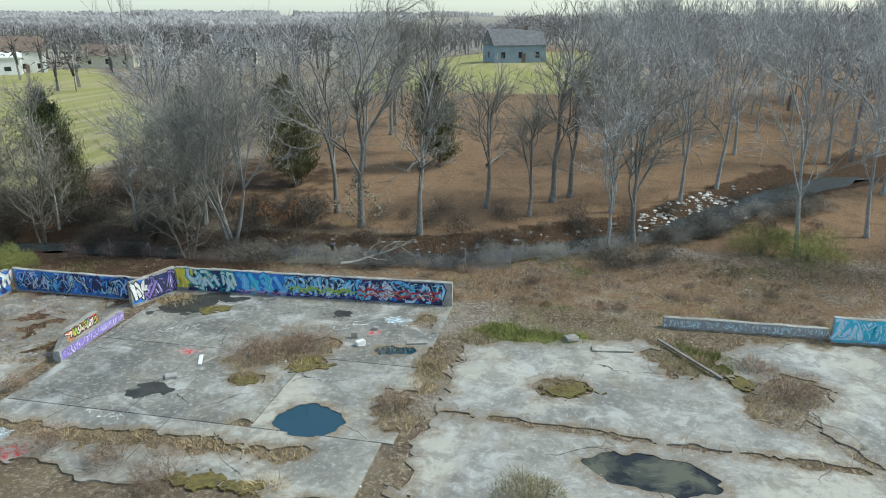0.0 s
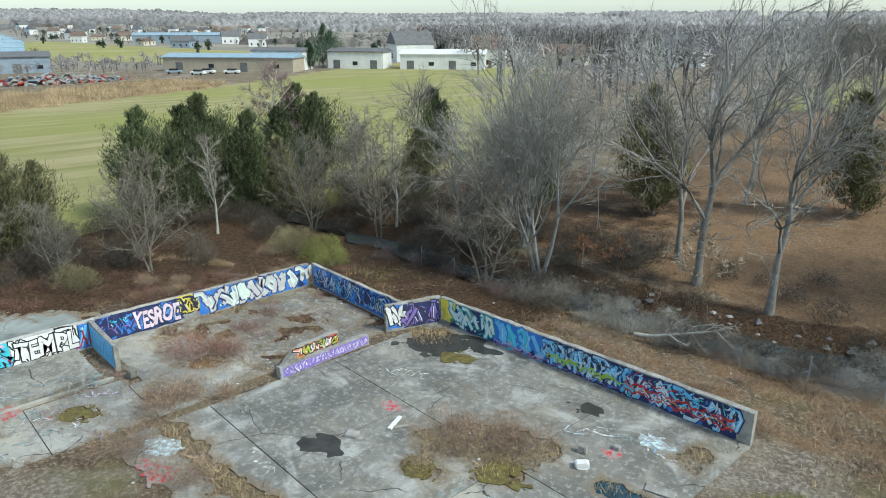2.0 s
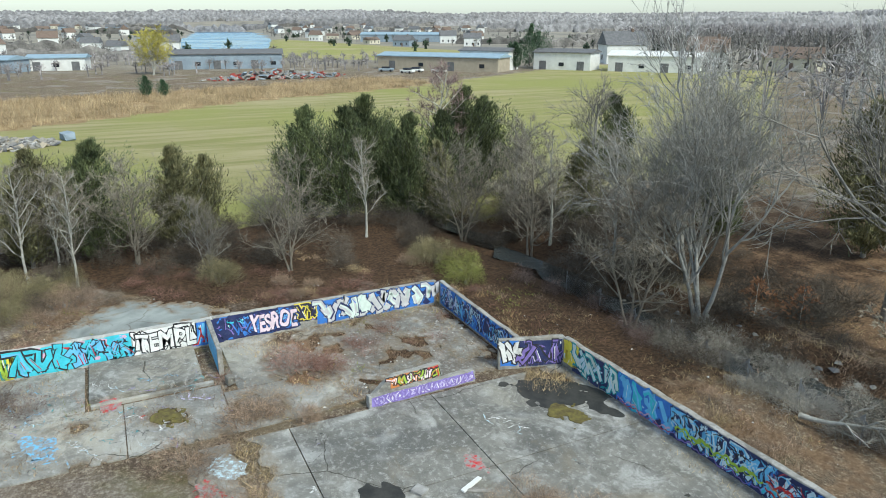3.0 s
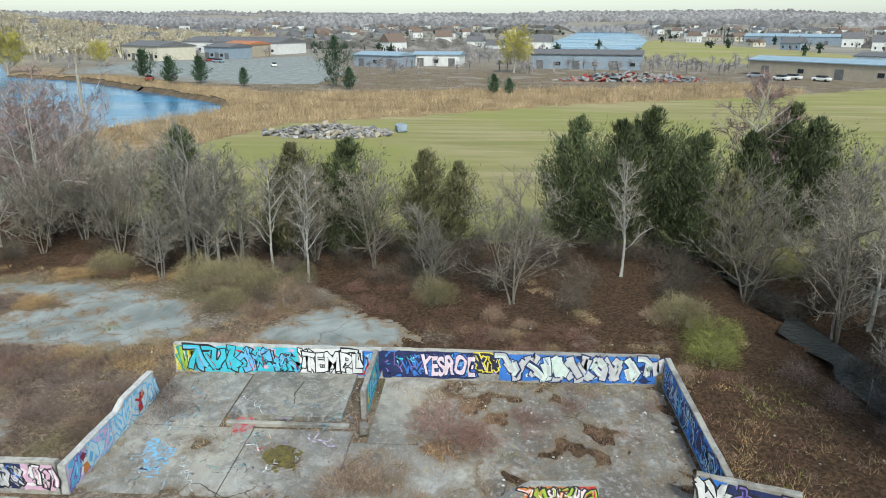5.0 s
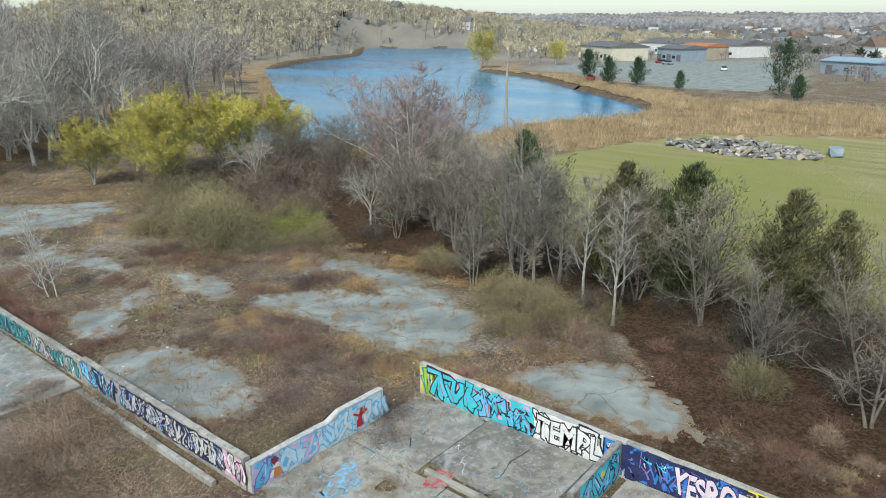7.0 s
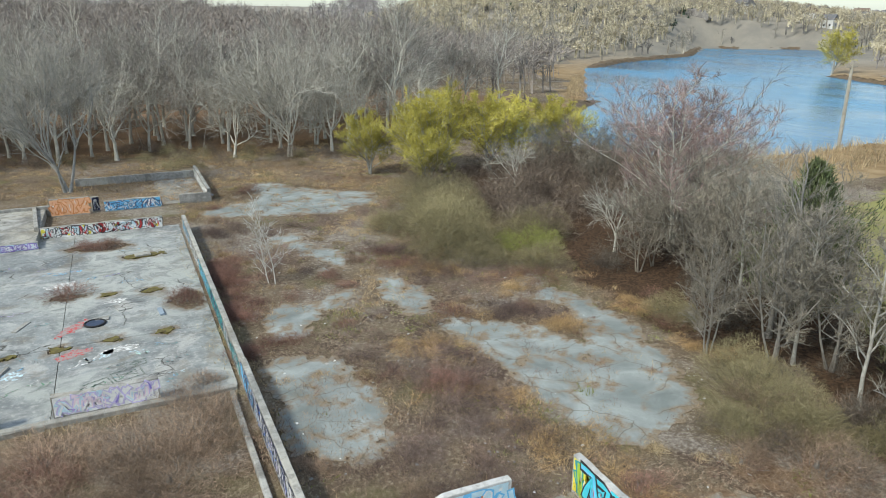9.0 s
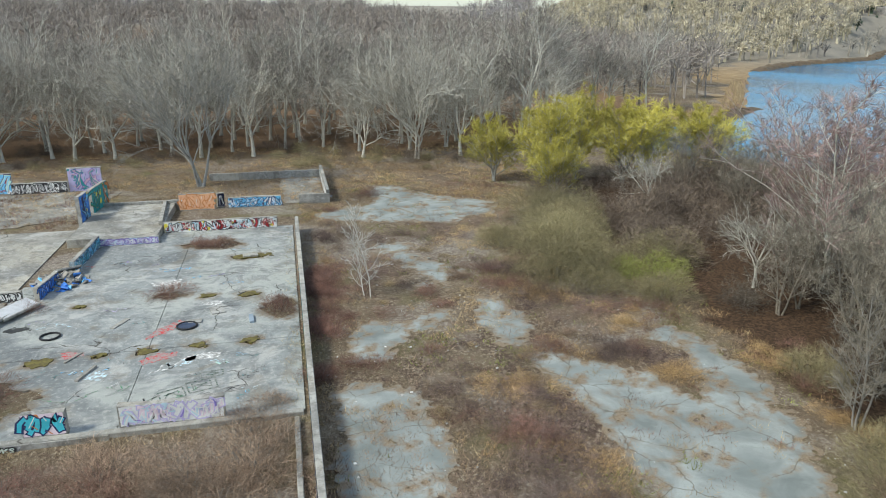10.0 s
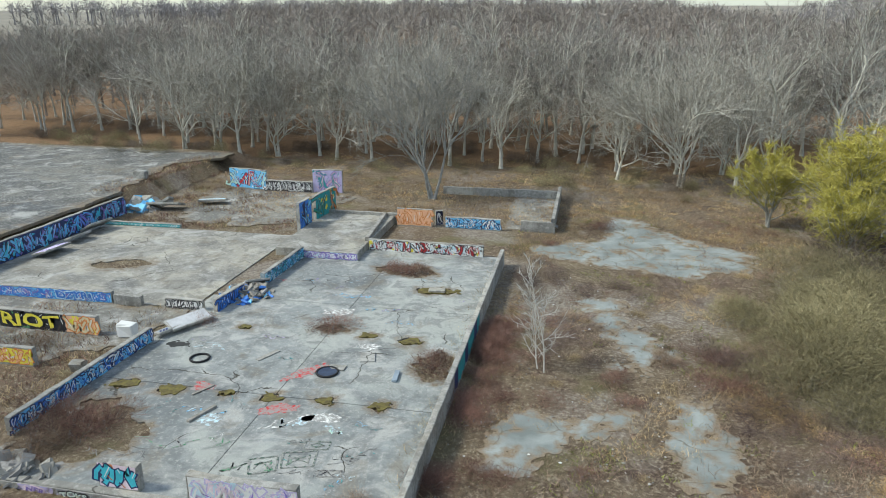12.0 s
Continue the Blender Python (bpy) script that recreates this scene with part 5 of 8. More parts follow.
# ---- trees and shrubs ----
def tube(V, F, pts, radii, sides):
    base = len(V)
    for i, p in enumerate(pts):
        d = (pts[min(i + 1, len(pts) - 1)] - pts[max(i - 1, 0)]).normalized()
        a = d.orthogonal().normalized()
        b = d.cross(a)
        for k in range(sides):
            u = 2 * math.pi * k / sides
            V.append(p + (a * math.cos(u) + b * math.sin(u)) * radii[i])
    for i in range(len(pts) - 1):
        for k in range(sides):
            q, r = base + i * sides + k, base + i * sides + (k + 1) % sides
            F.append((q, r, r + sides, q + sides))


def ribbon(V, F, p, d, length, wide, rng):
    """One twig: a slim triangle."""
    s = d.cross(Vector((rng.gauss(0, 1), rng.gauss(0, 1), rng.gauss(0, 1))))
    s = s.normalized() * wide / 2 if s.length > 1e-6 else Vector((wide / 2, 0, 0))
    n = len(V)
    V.extend((p - s, p + s, p + d * length))
    F.append((n, n + 1, n + 2))


def limb(rng, p, d, length, radius, bends, wander, rise):
    pts, out = [p.copy()], d.normalized()
    for i in range(bends):
        out = (out + Vector((rng.gauss(0, wander), rng.gauss(0, wander), rng.gauss(0, wander) + rise))).normalized()
        pts.append(pts[-1] + out * (length / bends))
    return pts, [radius * (1 - 0.8 * i / bends) + 0.004 for i in range(bends + 1)]


def at_share(pts, u):
    f = u * (len(pts) - 1)
    i = min(int(f), len(pts) - 2)
    return pts[i].lerp(pts[i + 1], f - i), (pts[i + 1] - pts[i]).normalized()


def bare_tree(seed, height, spread, limbs=14, branches=8, twigs=10, trunk_r=0.16, first=0.3, twig_w=0.022, stems=1, droop=0.0, split=0.0, rise=0.10, up=0.55):
    """Trunk and limbs as one mesh, the fine twigs as another."""
    rng = random.Random(seed)
    V, F, TV, TF = [], [], [], []
    for s in range(stems):
        lean = Vector((rng.uniform(-1, 1), rng.uniform(-1, 1), 0)) * (0.05 if stems == 1 else 0.28)
        h = height * (1 if s == 0 else rng.uniform(0.65, 0.98))
        r0 = trunk_r * (1 if stems == 1 else 0.62)
        start = Vector((rng.uniform(-0.2, 0.2), rng.uniform(-0.2, 0.2), -0.15)) if stems > 1 else Vector((0, 0, -0.15))
        pts, rad = limb(rng, start, Vector((0, 0, 1)) + lean, h * 0.94, r0, 9, 0.07, 0.1)
        rad[0] *= 1.35
        tube(V, F, pts, rad, 7)
        n = max(4, int(limbs / (stems ** 0.6)))
        for i in range(n):
            u = first + (0.97 - first) * (i + rng.random() * 0.6) / n
            p, d = at_share(pts, u)
            ang = i * 2.4 + rng.uniform(-0.5, 0.5)
            out = Vector((math.cos(ang), math.sin(ang), up + 0.5 * u + rng.uniform(-0.15, 0.2)))
            ll = spread * (1.08 - 0.75 * abs(u - first - 0.12)) * rng.uniform(0.65, 1.1) * (1.0 if u < 0.85 else 0.7)
            lp, lr = limb(rng, p, out, ll, r0 * (0.62 - 0.40 * u), 4, 0.17, rise - droop * 0.4)
            tube(V, F, lp, lr, 4 if trunk_r < 0.12 else 3)
            for j in range(branches):
                v = 0.18 + 0.8 * (j + rng.random()) / branches
                q, e = at_share(lp, min(v, 0.99))
                side = Vector((rng.gauss(0, 1), rng.gauss(0, 1), rng.gauss(0.25, 0.7))).normalized()
                bl = ll * rng.uniform(0.22, 0.42) * (1.15 - 0.5 * v)
                bp, br = limb(rng, q, e * 0.7 + side * 0.8, bl, max(lr[0] * 0.3 * (1 - 0.6 * v), 0.011), 1 if twig_w > 0.04 else 2, 0.14, 0.1 - droop)
                tube(V, F, bp, br, 3)
                for k in range(twigs):
                    a, g = at_share(bp, 0.1 + 0.9 * rng.random())
                    td = (g * 0.8 + Vector((rng.gauss(0, 0.6), rng.gauss(0, 0.6), rng.gauss(0.15, 0.5) - droop * 2.2))).normalized()
                    tl = rng.uniform(0.3, 0.85) * (0.6 + bl * 0.35)
                    ribbon(TV, TF, a, td, tl, twig_w, rng)
                    if twigs >= 7:
                        m = a + td * tl * rng.uniform(0.25, 0.7)
                        td2 = (td + Vector((rng.gauss(0, 0.6), rng.gauss(0, 0.6), rng.gauss(0.05, 0.5) - droop * 2))).normalized()
                        ribbon(TV, TF, m, td2, tl * 0.6, twig_w * 0.75, rng)
    return V, F, TV, TF


def oak(seed, height, trunk_r, fork=0.3, open_=0.75, twigs=8, twig_w=0.032, stems=1, limbs=5):
    """A broad leafless tree: the trunk forks into limbs that fork again down to fine twigs."""
    rng = random.Random(seed)
    V, F, TV, TF = [], [], [], []

    def grow(p, d, length, r, level):
        bends = (5, 4, 3, 2, 2)[level]
        pts, _ = limb(rng, p, d, length, r, bends, (0.05, 0.17, 0.2, 0.22, 0.2)[level], (0.06, 0.10, 0.05, 0.04, 0.04)[level])
        rad = [r * (1 - 0.48 * i / bends) for i in range(bends + 1)]
        if level == 0:
            rad[0] *= 1.4
        tube(V, F, pts, rad, (7, 5, 4, 3, 3)[level])
        if level >= 3:
            for _ in range(twigs if level == 4 else twigs // 2):
                a, g = at_share(pts, 0.1 + 0.9 * rng.random())
                td = (g * 0.9 + Vector((rng.gauss(0, 0.55), rng.gauss(0, 0.55), rng.gauss(0.12, 0.5)))).normalized()
                ribbon(TV, TF, a, td, rng.uniform(0.35, 1.0) * height * 0.075, twig_w, rng)
        if level == 4:
            return
        kids = limbs if level == 0 else (5, 5, 4)[level - 1]
        spin = rng.uniform(0, 6.3)
        for k in range(kids):
            u = 1.0 if k < 2 else rng.uniform(0.55 if level == 0 else 0.25, 0.95)
            q, g = at_share(pts, min(u, 0.995))
            ax = g.orthogonal().normalized()
            ax.rotate(Matrix.Rotation(spin + k * 2.4 + rng.uniform(-0.4, 0.4), 3, g))
            spread = open_ * (rng.uniform(0.45, 0.8) if k < 2 else rng.uniform(0.8, 1.35))
            kd = g + ax * spread
            grow(q, kd, (height * 0.34 if level == 0 else length * 0.66) * rng.uniform(0.75, 1.12), max(r * (0.68 if k < 2 else 0.5) * (1 - 0.15 * u), 0.014), level + 1)

    for k in range(stems):
        lean = Vector((rng.uniform(-1, 1), rng.uniform(-1, 1), 0)) * (0.08 if stems == 1 else 0.32)
        grow(Vector((rng.uniform(-0.2, 0.2) * (stems > 1), rng.uniform(-0.2, 0.2) * (stems > 1), -0.15)), Vector((0, 0, 1)) + lean, height * fork * (1 if k == 0 else rng.uniform(0.7, 1.1)), trunk_r * (1 if stems == 1 else 0.7), 0)
    return V, F, TV, TF


def cedar(seed, height, width, boughs=120, sprays=46, leaf=0.36, low=0.04):
    """A ragged evergreen: one stem, a few leaders, and rising boughs feathered with short sprays."""
    rng = random.Random(seed)
    V, F, TV, TF = [], [], [], []
    pts, rad = limb(rng, Vector((0, 0, -0.1)), Vector((0, 0, 1)), height * 0.96, 0.13, 7, 0.035, 0.1)
    tube(V, F, pts, rad, 6)
    a0, a1 = rng.uniform(0, 6.3), rng.uniform(0, 6.3)
    gaps = [(rng.uniform(0, 6.3), rng.uniform(0.15, 0.85)) for _ in range(5)]
    for i in range(boughs):
        u = low + (0.97 - low) * (i + rng.random()) / boughs
        ang = i * 2.4 + rng.uniform(-0.7, 0.7)
        if any(abs(u - g) < 0.06 and math.cos(ang - a) > 0.55 for a, g in gaps):
            continue
        p, _ = at_share(pts, min(u, 0.99))
        reach = width * ((1 - u) ** 0.92 * min(1.0, 0.5 + 2.4 * u) + 0.03) * (1 + 0.28 * math.cos(ang - a0) + 0.2 * math.cos(2 * ang - a1)) * rng.uniform(0.55, 1.3)
        lp, lr = limb(rng, p, Vector((math.cos(ang), math.sin(ang), rng.uniform(0.25, 0.95) + 0.5 * u)), reach, 0.035 * (1 - 0.6 * u), 3, 0.12, 0.16)
        tube(V, F, lp, lr, 3)
        for k in range(int(sprays * (0.45 + 0.55 * (1 - u)))):
            v = 0.12 + 0.88 * rng.random() ** 0.75
            q, g = at_share(lp, min(v, 0.995))
            q = q + Vector((rng.gauss(0, 1), rng.gauss(0, 1), rng.gauss(0, 1))) * 0.14 * reach * (1.05 - 0.5 * v)
            d = (g * 0.7 + Vector((rng.gauss(0, 0.5), rng.gauss(0, 0.5), 0.45 + rng.gauss(0, 0.4)))).normalized()
            ribbon(TV, TF, q, d, leaf * rng.uniform(0.5, 1.2), leaf * rng.uniform(0.1, 0.24), rng)
    return V, F, TV, TF


def plant(name, made, bark, crown, label, category, crown_label=""):
    """A thing of a trunk and a crown, kept out of sight below the ground until it is copied."""
    V, F, TV, TF = made
    ob = empty(name, pose(0, 0, 0), label, category)
    if category == "shrub":
        SV, SF = [], []
        top = max(v.z for v in TV) * 0.2
        tube(SV, SF, [Vector((0, 0, -0.06)), Vector((0.02, 0, top * 0.5)), Vector((0, 0.02, top))], [top * 0.3 + 0.02, top * 0.2 + 0.015, 0.01], 6)
        child("stool", mesh_of("stool", SV, SF, [bark]), ob)
        n = len(V)
        me = mesh_of("crown", V + TV, F + [tuple(i + n for i in f) for f in TF], [bark, crown], [0] * len(F) + [1] * len(TF))
        child("crown", me, ob)
        return ob
    child("trunk", mesh_of("trunk", V, F, [bark], smooth=True), ob)
    child("crown", mesh_of("crown", TV, TF, [crown]), ob, crown_label)
    return ob


class Kind:
    """A kind of plant: the first one is set where it is first asked for, further ones are copies."""

    def __init__(self, ob):
        self.ob, self.used = ob, False

    def set(self, x, y, turn=0.0, scale=1.0, label="", group="", z=None):
        m = pose(x, y, at(x, y) if z is None else z, 0, 0, turn) @ Matrix.Scale(scale, 4)
        if self.used:
            ob = copy_thing(self.ob, pose(0, 0, 0))
        else:
            ob, self.used = self.ob, True
        ob.matrix_basis = m
        return tagged(ob, label, "", group)


def clump_cone(seed, height, width, clumps, leaf, trunk_r=0.12, bare=0.06, skew=1.0):
    """An evergreen: a stem with limbs, and many small sprays of foliage in an uneven cone."""
    rng = random.Random(seed)
    V, F, TV, TF = [], [], [], []
    pts, rad = limb(rng, Vector((0, 0, -0.1)), Vector((0, 0, 1)), height * 0.97, trunk_r, 6, 0.02, 0.1)
    tube(V, F, pts, rad, 6)
    lobes = [(rng.uniform(0, 6.3), rng.uniform(0.2, 0.9), rng.uniform(0.35, 1.75)) for _ in range(22)]
    for i in range(clumps):
        u = bare + (1 - bare) * rng.random() ** skew
        ang = rng.uniform(0, 6.2832)
        prof = (1 - u) ** 0.62 * (0.5 + 0.5 * min(1, (u - bare) * 4 + 0.2))
        bulge = 1.0
        for a, hgt, s in lobes:
            w = max(0, 1 - abs(u - hgt) * 5) * max(0, math.cos(ang - a))
            bulge += (s - 0.95) * w
        r = width * prof * bulge * (0.35 + 0.68 * rng.random() ** 0.5) + 0.05
        c = Vector((math.cos(ang) * r, math.sin(ang) * r, u * height))
        out = Vector((math.cos(ang), math.sin(ang), 0.75)).normalized()
        for k in range(5):
            d = (out + Vector((rng.gauss(0, 0.55), rng.gauss(0, 0.55), rng.gauss(0, 0.5)))).normalized()
            ribbon(TV, TF, c + d * rng.uniform(-0.1, 0.1), d, leaf * rng.uniform(0.6, 1.3), leaf * 0.36, rng)
    return V, F, TV, TF


def shrub(seed, height, width, stems, twigs, twig_w=0.02, length=0.3):
    """A dome of fine twigs over a stool of thin stems."""
    rng = random.Random(seed)
    V, F, TV, TF = [], [], [], []
    for i in range(stems):
        ang, r = rng.uniform(0, 6.2832), rng.random() ** 0.6
        p = Vector((math.cos(ang) * r * width * 0.25, math.sin(ang) * r * width * 0.25, -0.05))
        d = Vector((math.cos(ang) * r * width * 0.5 / height, math.sin(ang) * r * width * 0.5 / height, 1.0))
        sp, sr = limb(rng, p, d, height * rng.uniform(0.3, 0.6), 0.005 + 0.003 * height, 3, 0.16, 0.02)
        tube(V, F, sp, sr, 3)
    lobes = [(rng.uniform(-0.35, 0.35) * width, rng.uniform(-0.35, 0.35) * width, rng.uniform(0.45, 1.0) * height, rng.uniform(0.3, 0.55) * width) for _ in range(6)]
    for i in range(twigs):
        cx, cy, top, r0 = lobes[rng.randrange(6)]
        ang, r = rng.uniform(0, 6.2832), rng.random() ** 0.55
        up = rng.random() ** 0.7
        x, y = cx * 0.8 + math.cos(ang) * r * r0 * (1 - 0.4 * up), cy * 0.8 + math.sin(ang) * r * r0 * (1 - 0.4 * up)
        z = up * top * (1 - 0.35 * r * r)
        d = Vector((x * 1.4 / width + rng.gauss(0, 0.6), y * 1.4 / width + rng.gauss(0, 0.6), 0.5 + rng.gauss(0, 0.45))).normalized()
        ribbon(TV, TF, Vector((x, y, max(0.0, z - 0.1))), d, length * rng.uniform(0.5, 1.5), twig_w * rng.uniform(0.6, 1.3), rng)
    return V, F, TV, TF


OAK = [Kind(plant("bare_tree", oak(11 + i, h, r, f, o, 6, 0.024, st), M["bark"], M["twig"], "tall leafless grey oak in the wood", "tree"))
       for i, (h, r, f, o, st) in enumerate(((13.0, 0.22, 0.26, 0.85, 1), (12.0, 0.2, 0.32, 0.75, 1), (13.6, 0.24, 0.2, 0.7, 2), (11.5, 0.22, 0.22, 0.95, 1)))]
OAK_BACK = [Kind(plant("bare_tree", oak(15 + i, h, r, f, o, 6, 0.04), M["bark"], M["twig_back"], "leafless grey oak standing back in the wood", "tree"))
            for i, (h, r, f, o) in enumerate(((13.2, 0.2, 0.3, 0.8), (14.4, 0.2, 0.34, 0.7)))]
# twig colour stands in for haze over the woods beyond the stream
HAZED = [Kind(plant("bare_tree", oak(25 + i, h, r, f, o, 5, 0.026, 1, 4), M["bark_grey"], M["twig_haze"], "leafless tree beyond the stream, twigs paled for haze", "tree"))
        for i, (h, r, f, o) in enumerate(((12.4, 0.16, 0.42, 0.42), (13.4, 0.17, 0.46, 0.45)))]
DARK = [Kind(plant("bare_tree", oak(31 + i, h, r, f, o, 5, 0.024, 1, 4), M["bark_dark"], M["twig"], "leafless dark-barked tree on the leafy slope", "tree"))
        for i, (h, r, f, o) in enumerate(((12.6, 0.24, 0.45, 0.5), (11.5, 0.2, 0.4, 0.55)))]
PALE = [Kind(plant("bare_tree", bare_tree(41 + i, h, s, l, 7, 9, r, f, 0.02, st, 0, 0, 0.06, 0.6), M[("bark_pale", "bark_dark", "bark_brown")[i]], M["tree_line"], "slender leafless tree with grey bark", "tree"))
        for i, (h, s, l, r, f, st) in enumerate(((7.2, 2.0, 16, 0.085, 0.25, 1), (7.4, 2.5, 26, 0.085, 0.2, 4), (8.5, 4.0, 32, 0.11, 0.15, 3)))]
BIG = Kind(plant("bare_tree", oak(51, 13.5, 0.2, 0.3, 0.5, 4, 0.018, 4, 4), M["bark_grey"], M["twig"], "wide many-stemmed leafless tree with pale grey bark", "tree"))
RED = [Kind(plant("budding_maple", bare_tree(61 + i, h, s, 22, 10, 14, 0.13, 0.2, 0.03, st, 0, 0, 0.03, 0.35), M["bark"], M["twig_red"], "leafless maple with reddish spring buds", "tree", "reddish budding twigs"))
       for i, (h, s, st) in enumerate(((9.8, 6.6, 3), (11.0, 3.4, 1)))]
BIRCH = Kind(plant("birch_sapling", bare_tree(71, 5.6, 1.6, 34, 6, 5, 0.04, 0.15, 0.007, 2, 0.0, 0.0, 0.05, 0.7), M["birch"], M["twig_pale"], "young leafless birch with white stems", "tree"))
WILLOW = [Kind(plant("willow", bare_tree(81 + i, h, s, 24, 10, 19, 0.2, 0.15, 0.048, st, 0.06), M["bark_pale"], M["willow"], "yellow budding willow by the lake", "tree", "yellow drooping twigs"))
          for i, (h, s, st) in enumerate(((8.0, 5.6, 3), (6.8, 4.8, 2)))]
CEDAR = [Kind(plant("red_cedar", cedar(91 + i, h, w, b, sp), M["bark_dark"], M[m], "dense dark green cedar tree", "tree", "scaly evergreen foliage"))
         for i, (h, w, b, sp, m) in enumerate(((8.4, 4.4, 170, 200, "cedar"), (7.4, 3.5, 150, 175, "cedar_brown"), (9.2, 5.0, 185, 210, "cedar")))]
PINE = [Kind(plant("pine_tree", cedar(95 + i, h, w, 90, 60, 0.7), M["bark_dark"], M["pine"], "green pine at the edge of the car park", "tree", "dark needle foliage"))
        for i, (h, w) in enumerate(((11.5, 7.0), (6.8, 4.4)))]
THICKET = {k: [Kind(plant("shrub", shrub(101 + i * 7 + j, h, w, st, tw, ww, ll), M["bark_dark" if k in ("bramble", "bramble_red") else "bark_brown"], M[k], lab, "shrub"))
               for j, (h, w, st, tw, ww, ll) in enumerate(sizes)]
           for i, (k, lab, sizes) in enumerate((("olive", "leafless olive-toned shrub on waste ground", ((2.3, 3.2, 14, 5200, 0.013, 0.34), (3.0, 5.0, 18, 10500, 0.014, 0.36))),
                                                ("lime", "shrub with yellow-green spring buds", ((1.8, 2.4, 12, 3600, 0.014, 0.26),)),
                                                ("bramble", "tangle of dry brown brambles", ((0.75, 1.7, 18, 1200, 0.009, 0.3), (1.1, 2.7, 34, 2400, 0.009, 0.4))),
                                                ("bramble_red", "reddish-brown leafless bush in rubble", ((0.85, 1.8, 22, 1500, 0.009, 0.32),)),
                                                ("straw", "tuft of dry straw-coloured grass", ((0.4, 1.0, 4, 480, 0.010, 0.24),))))}
ORANGE = Kind(plant("beech_sapling", clump_cone(131, 2.4, 1.5, 130, 0.22, 0.04, 0.1), M["bark"], M["orange_leaf"], "sapling holding dead orange leaves", "tree", "dead orange leaves"))
BLEACH = Kind(plant("beech_sapling", clump_cone(133, 3.6, 1.6, 190, 0.26, 0.05, 0.15), M["bark"], M["pale_leaf"], "sapling holding bleached pale leaves", "tree", "bleached leaves"))

rng = random.Random(5)

# tree line between the ruin and the field
for x, y, i, s in ((-47.7, 3.3, 0, 0.95), (-45.2, 10.6, 1, 1.0), (-45.6, 14.2, 0, 0.9), (-46.0, 18.6, 1, 0.92), (-47.5, 20.6, 1, 0.8), (-49.6, 28.4, 0, 1.0), (-50.2, 33.4, 2, 0.98),
                   (-49.0, 39.5, 0, 1.0), (-51.5, 42.6, 2, 1.0), (-48.2, 31.2, 2, 0.92), (-46.8, 35.4, 0, 0.95), (-45.2, 37.6, 1, 0.9), (-55.5, 37.5, 0, 0.85), (-49.5, 57.0, 0, 0.95), (-38.5, 45.0, 1, 0.9), (-51.0, 44.0, 0, 1.0), (-24.5, 56, 1, 1.3), (-13.5, 64, 1, 1.2), (-31.5, 51.0, 2, 1.0)):
    CEDAR[i].set(x, y, rng.uniform(0, 360), s, "", "cedars of the tree line")
for x, y, k, i, s in ((-40.6, 13.0, PALE, 0, 0.95), (-40.6, 4.6, PALE, 1, 0.75), (-42.5, 6.4, PALE, 1, 0.95), (-45.0, 4.6, PALE, 1, 0.95), (-44.0, 8.0, PALE, 1, 1.0), (-42.2, 10.6, PALE, 0, 1.0),
                      (-43.5, 12.0, PALE, 0, 0.9), (-43.2, 16.2, PALE, 2, 0.8), (-38.2, 24.2, PALE, 2, 0.85), (-42.6, 30.6, PALE, 0, 1.0),
                      (-47.8, -4.0, PALE, 1, 1.05), (-46.5, -1.5, PALE, 2, 0.8), (-50.5, 0.5, PALE, 2, 0.85), (-40.5, 37.0, PALE, 2, 0.9), 
                      (-36.5, 39.8, PALE, 2, 1.0), (-42.5, 42.5, PALE, 1, 1.1), (-48.8, -6.9, RED, 0, 1.08), (-51.5, -9.5, RED, 0, 0.95), (-52.0, 40.2, RED, 1, 1.05), (-47.5, 53.0, DARK, 1, 0.85), (-40.0, 20.0, PALE, 1, 0.7), (-43.0, 7.0, PALE, 0, 1.0), (-46.0, 1.0, PALE, 0, 1.0), (-49.2, -3.2, PALE, 0, 1.0), (-36.2, 41.2, PALE, 0, 1.1), (-30.5, 41.8, PALE, 0, 1.15)):
    k[i].set(x, y, rng.uniform(0, 360), s, "", "tree line trees")
for n in range(9):
    x, y = rng.uniform(-49, -44), rng.uniform(-6, 48)
    (DARK[n % 2] if n % 3 == 0 else PALE[2]).set(x, y, rng.uniform(0, 360), rng.uniform(0.42, 0.6) * (1.4 if n % 3 else 1.0), "", "tree line trees")
BIG.set(-23.0, 41.4, 20, 1.0)
BIG.set(-26.5, 44.0, 110, 0.85)
PALE[2].set(-24.2, 38.0, 40, 1.0)
BIG.set(-14.0, -40.9, 200, 1.0)
BIRCH.set(-25.1, -11.9, 0, 1.0)

# woods beyond the stream
woods = [(-10.9, 44.6), (-7.4, 52.0), (-2.5, 54.5), (-4.0, 50.5), (-1.2, 56.0), (3.5, 47.5), (2.0, 52.5)]
for n in range(50):
    for _ in range(40):
        x, y = rng.uniform(-46, 36), rng.uniform(43.5, 102)
        open_slope = -16 < x < 2 and 48 < y < 80
        if x < -26 and y > -x + 18 or abs(x + 0.1 * y) < 8 and y > 60:
            continue
        if stream_distance(np.array([x]), np.array([y]))[0] > 2.5 and all(math.hypot(x - a, y - b) > (5.5 if open_slope else 3.0) for a, b in woods):
            if not open_slope or rng.random() < 0.35:
                woods.append((x, y))
                break
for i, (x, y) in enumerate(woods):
    (DARK[i % 2] if i < 7 or x < -9 and rng.random() < 0.75 else HAZED[i % 2]).set(x, y, rng.uniform(0, 360), rng.uniform(0.8, 1.12), "", "woods beyond the stream")
for x, y in ((-21.5, 43.5), (-19.8, 44.6)):
    ORANGE.set(x, y, rng.uniform(0, 360), 0.8)
BLEACH.set(-15.5, 45.8, 40, 1.0)

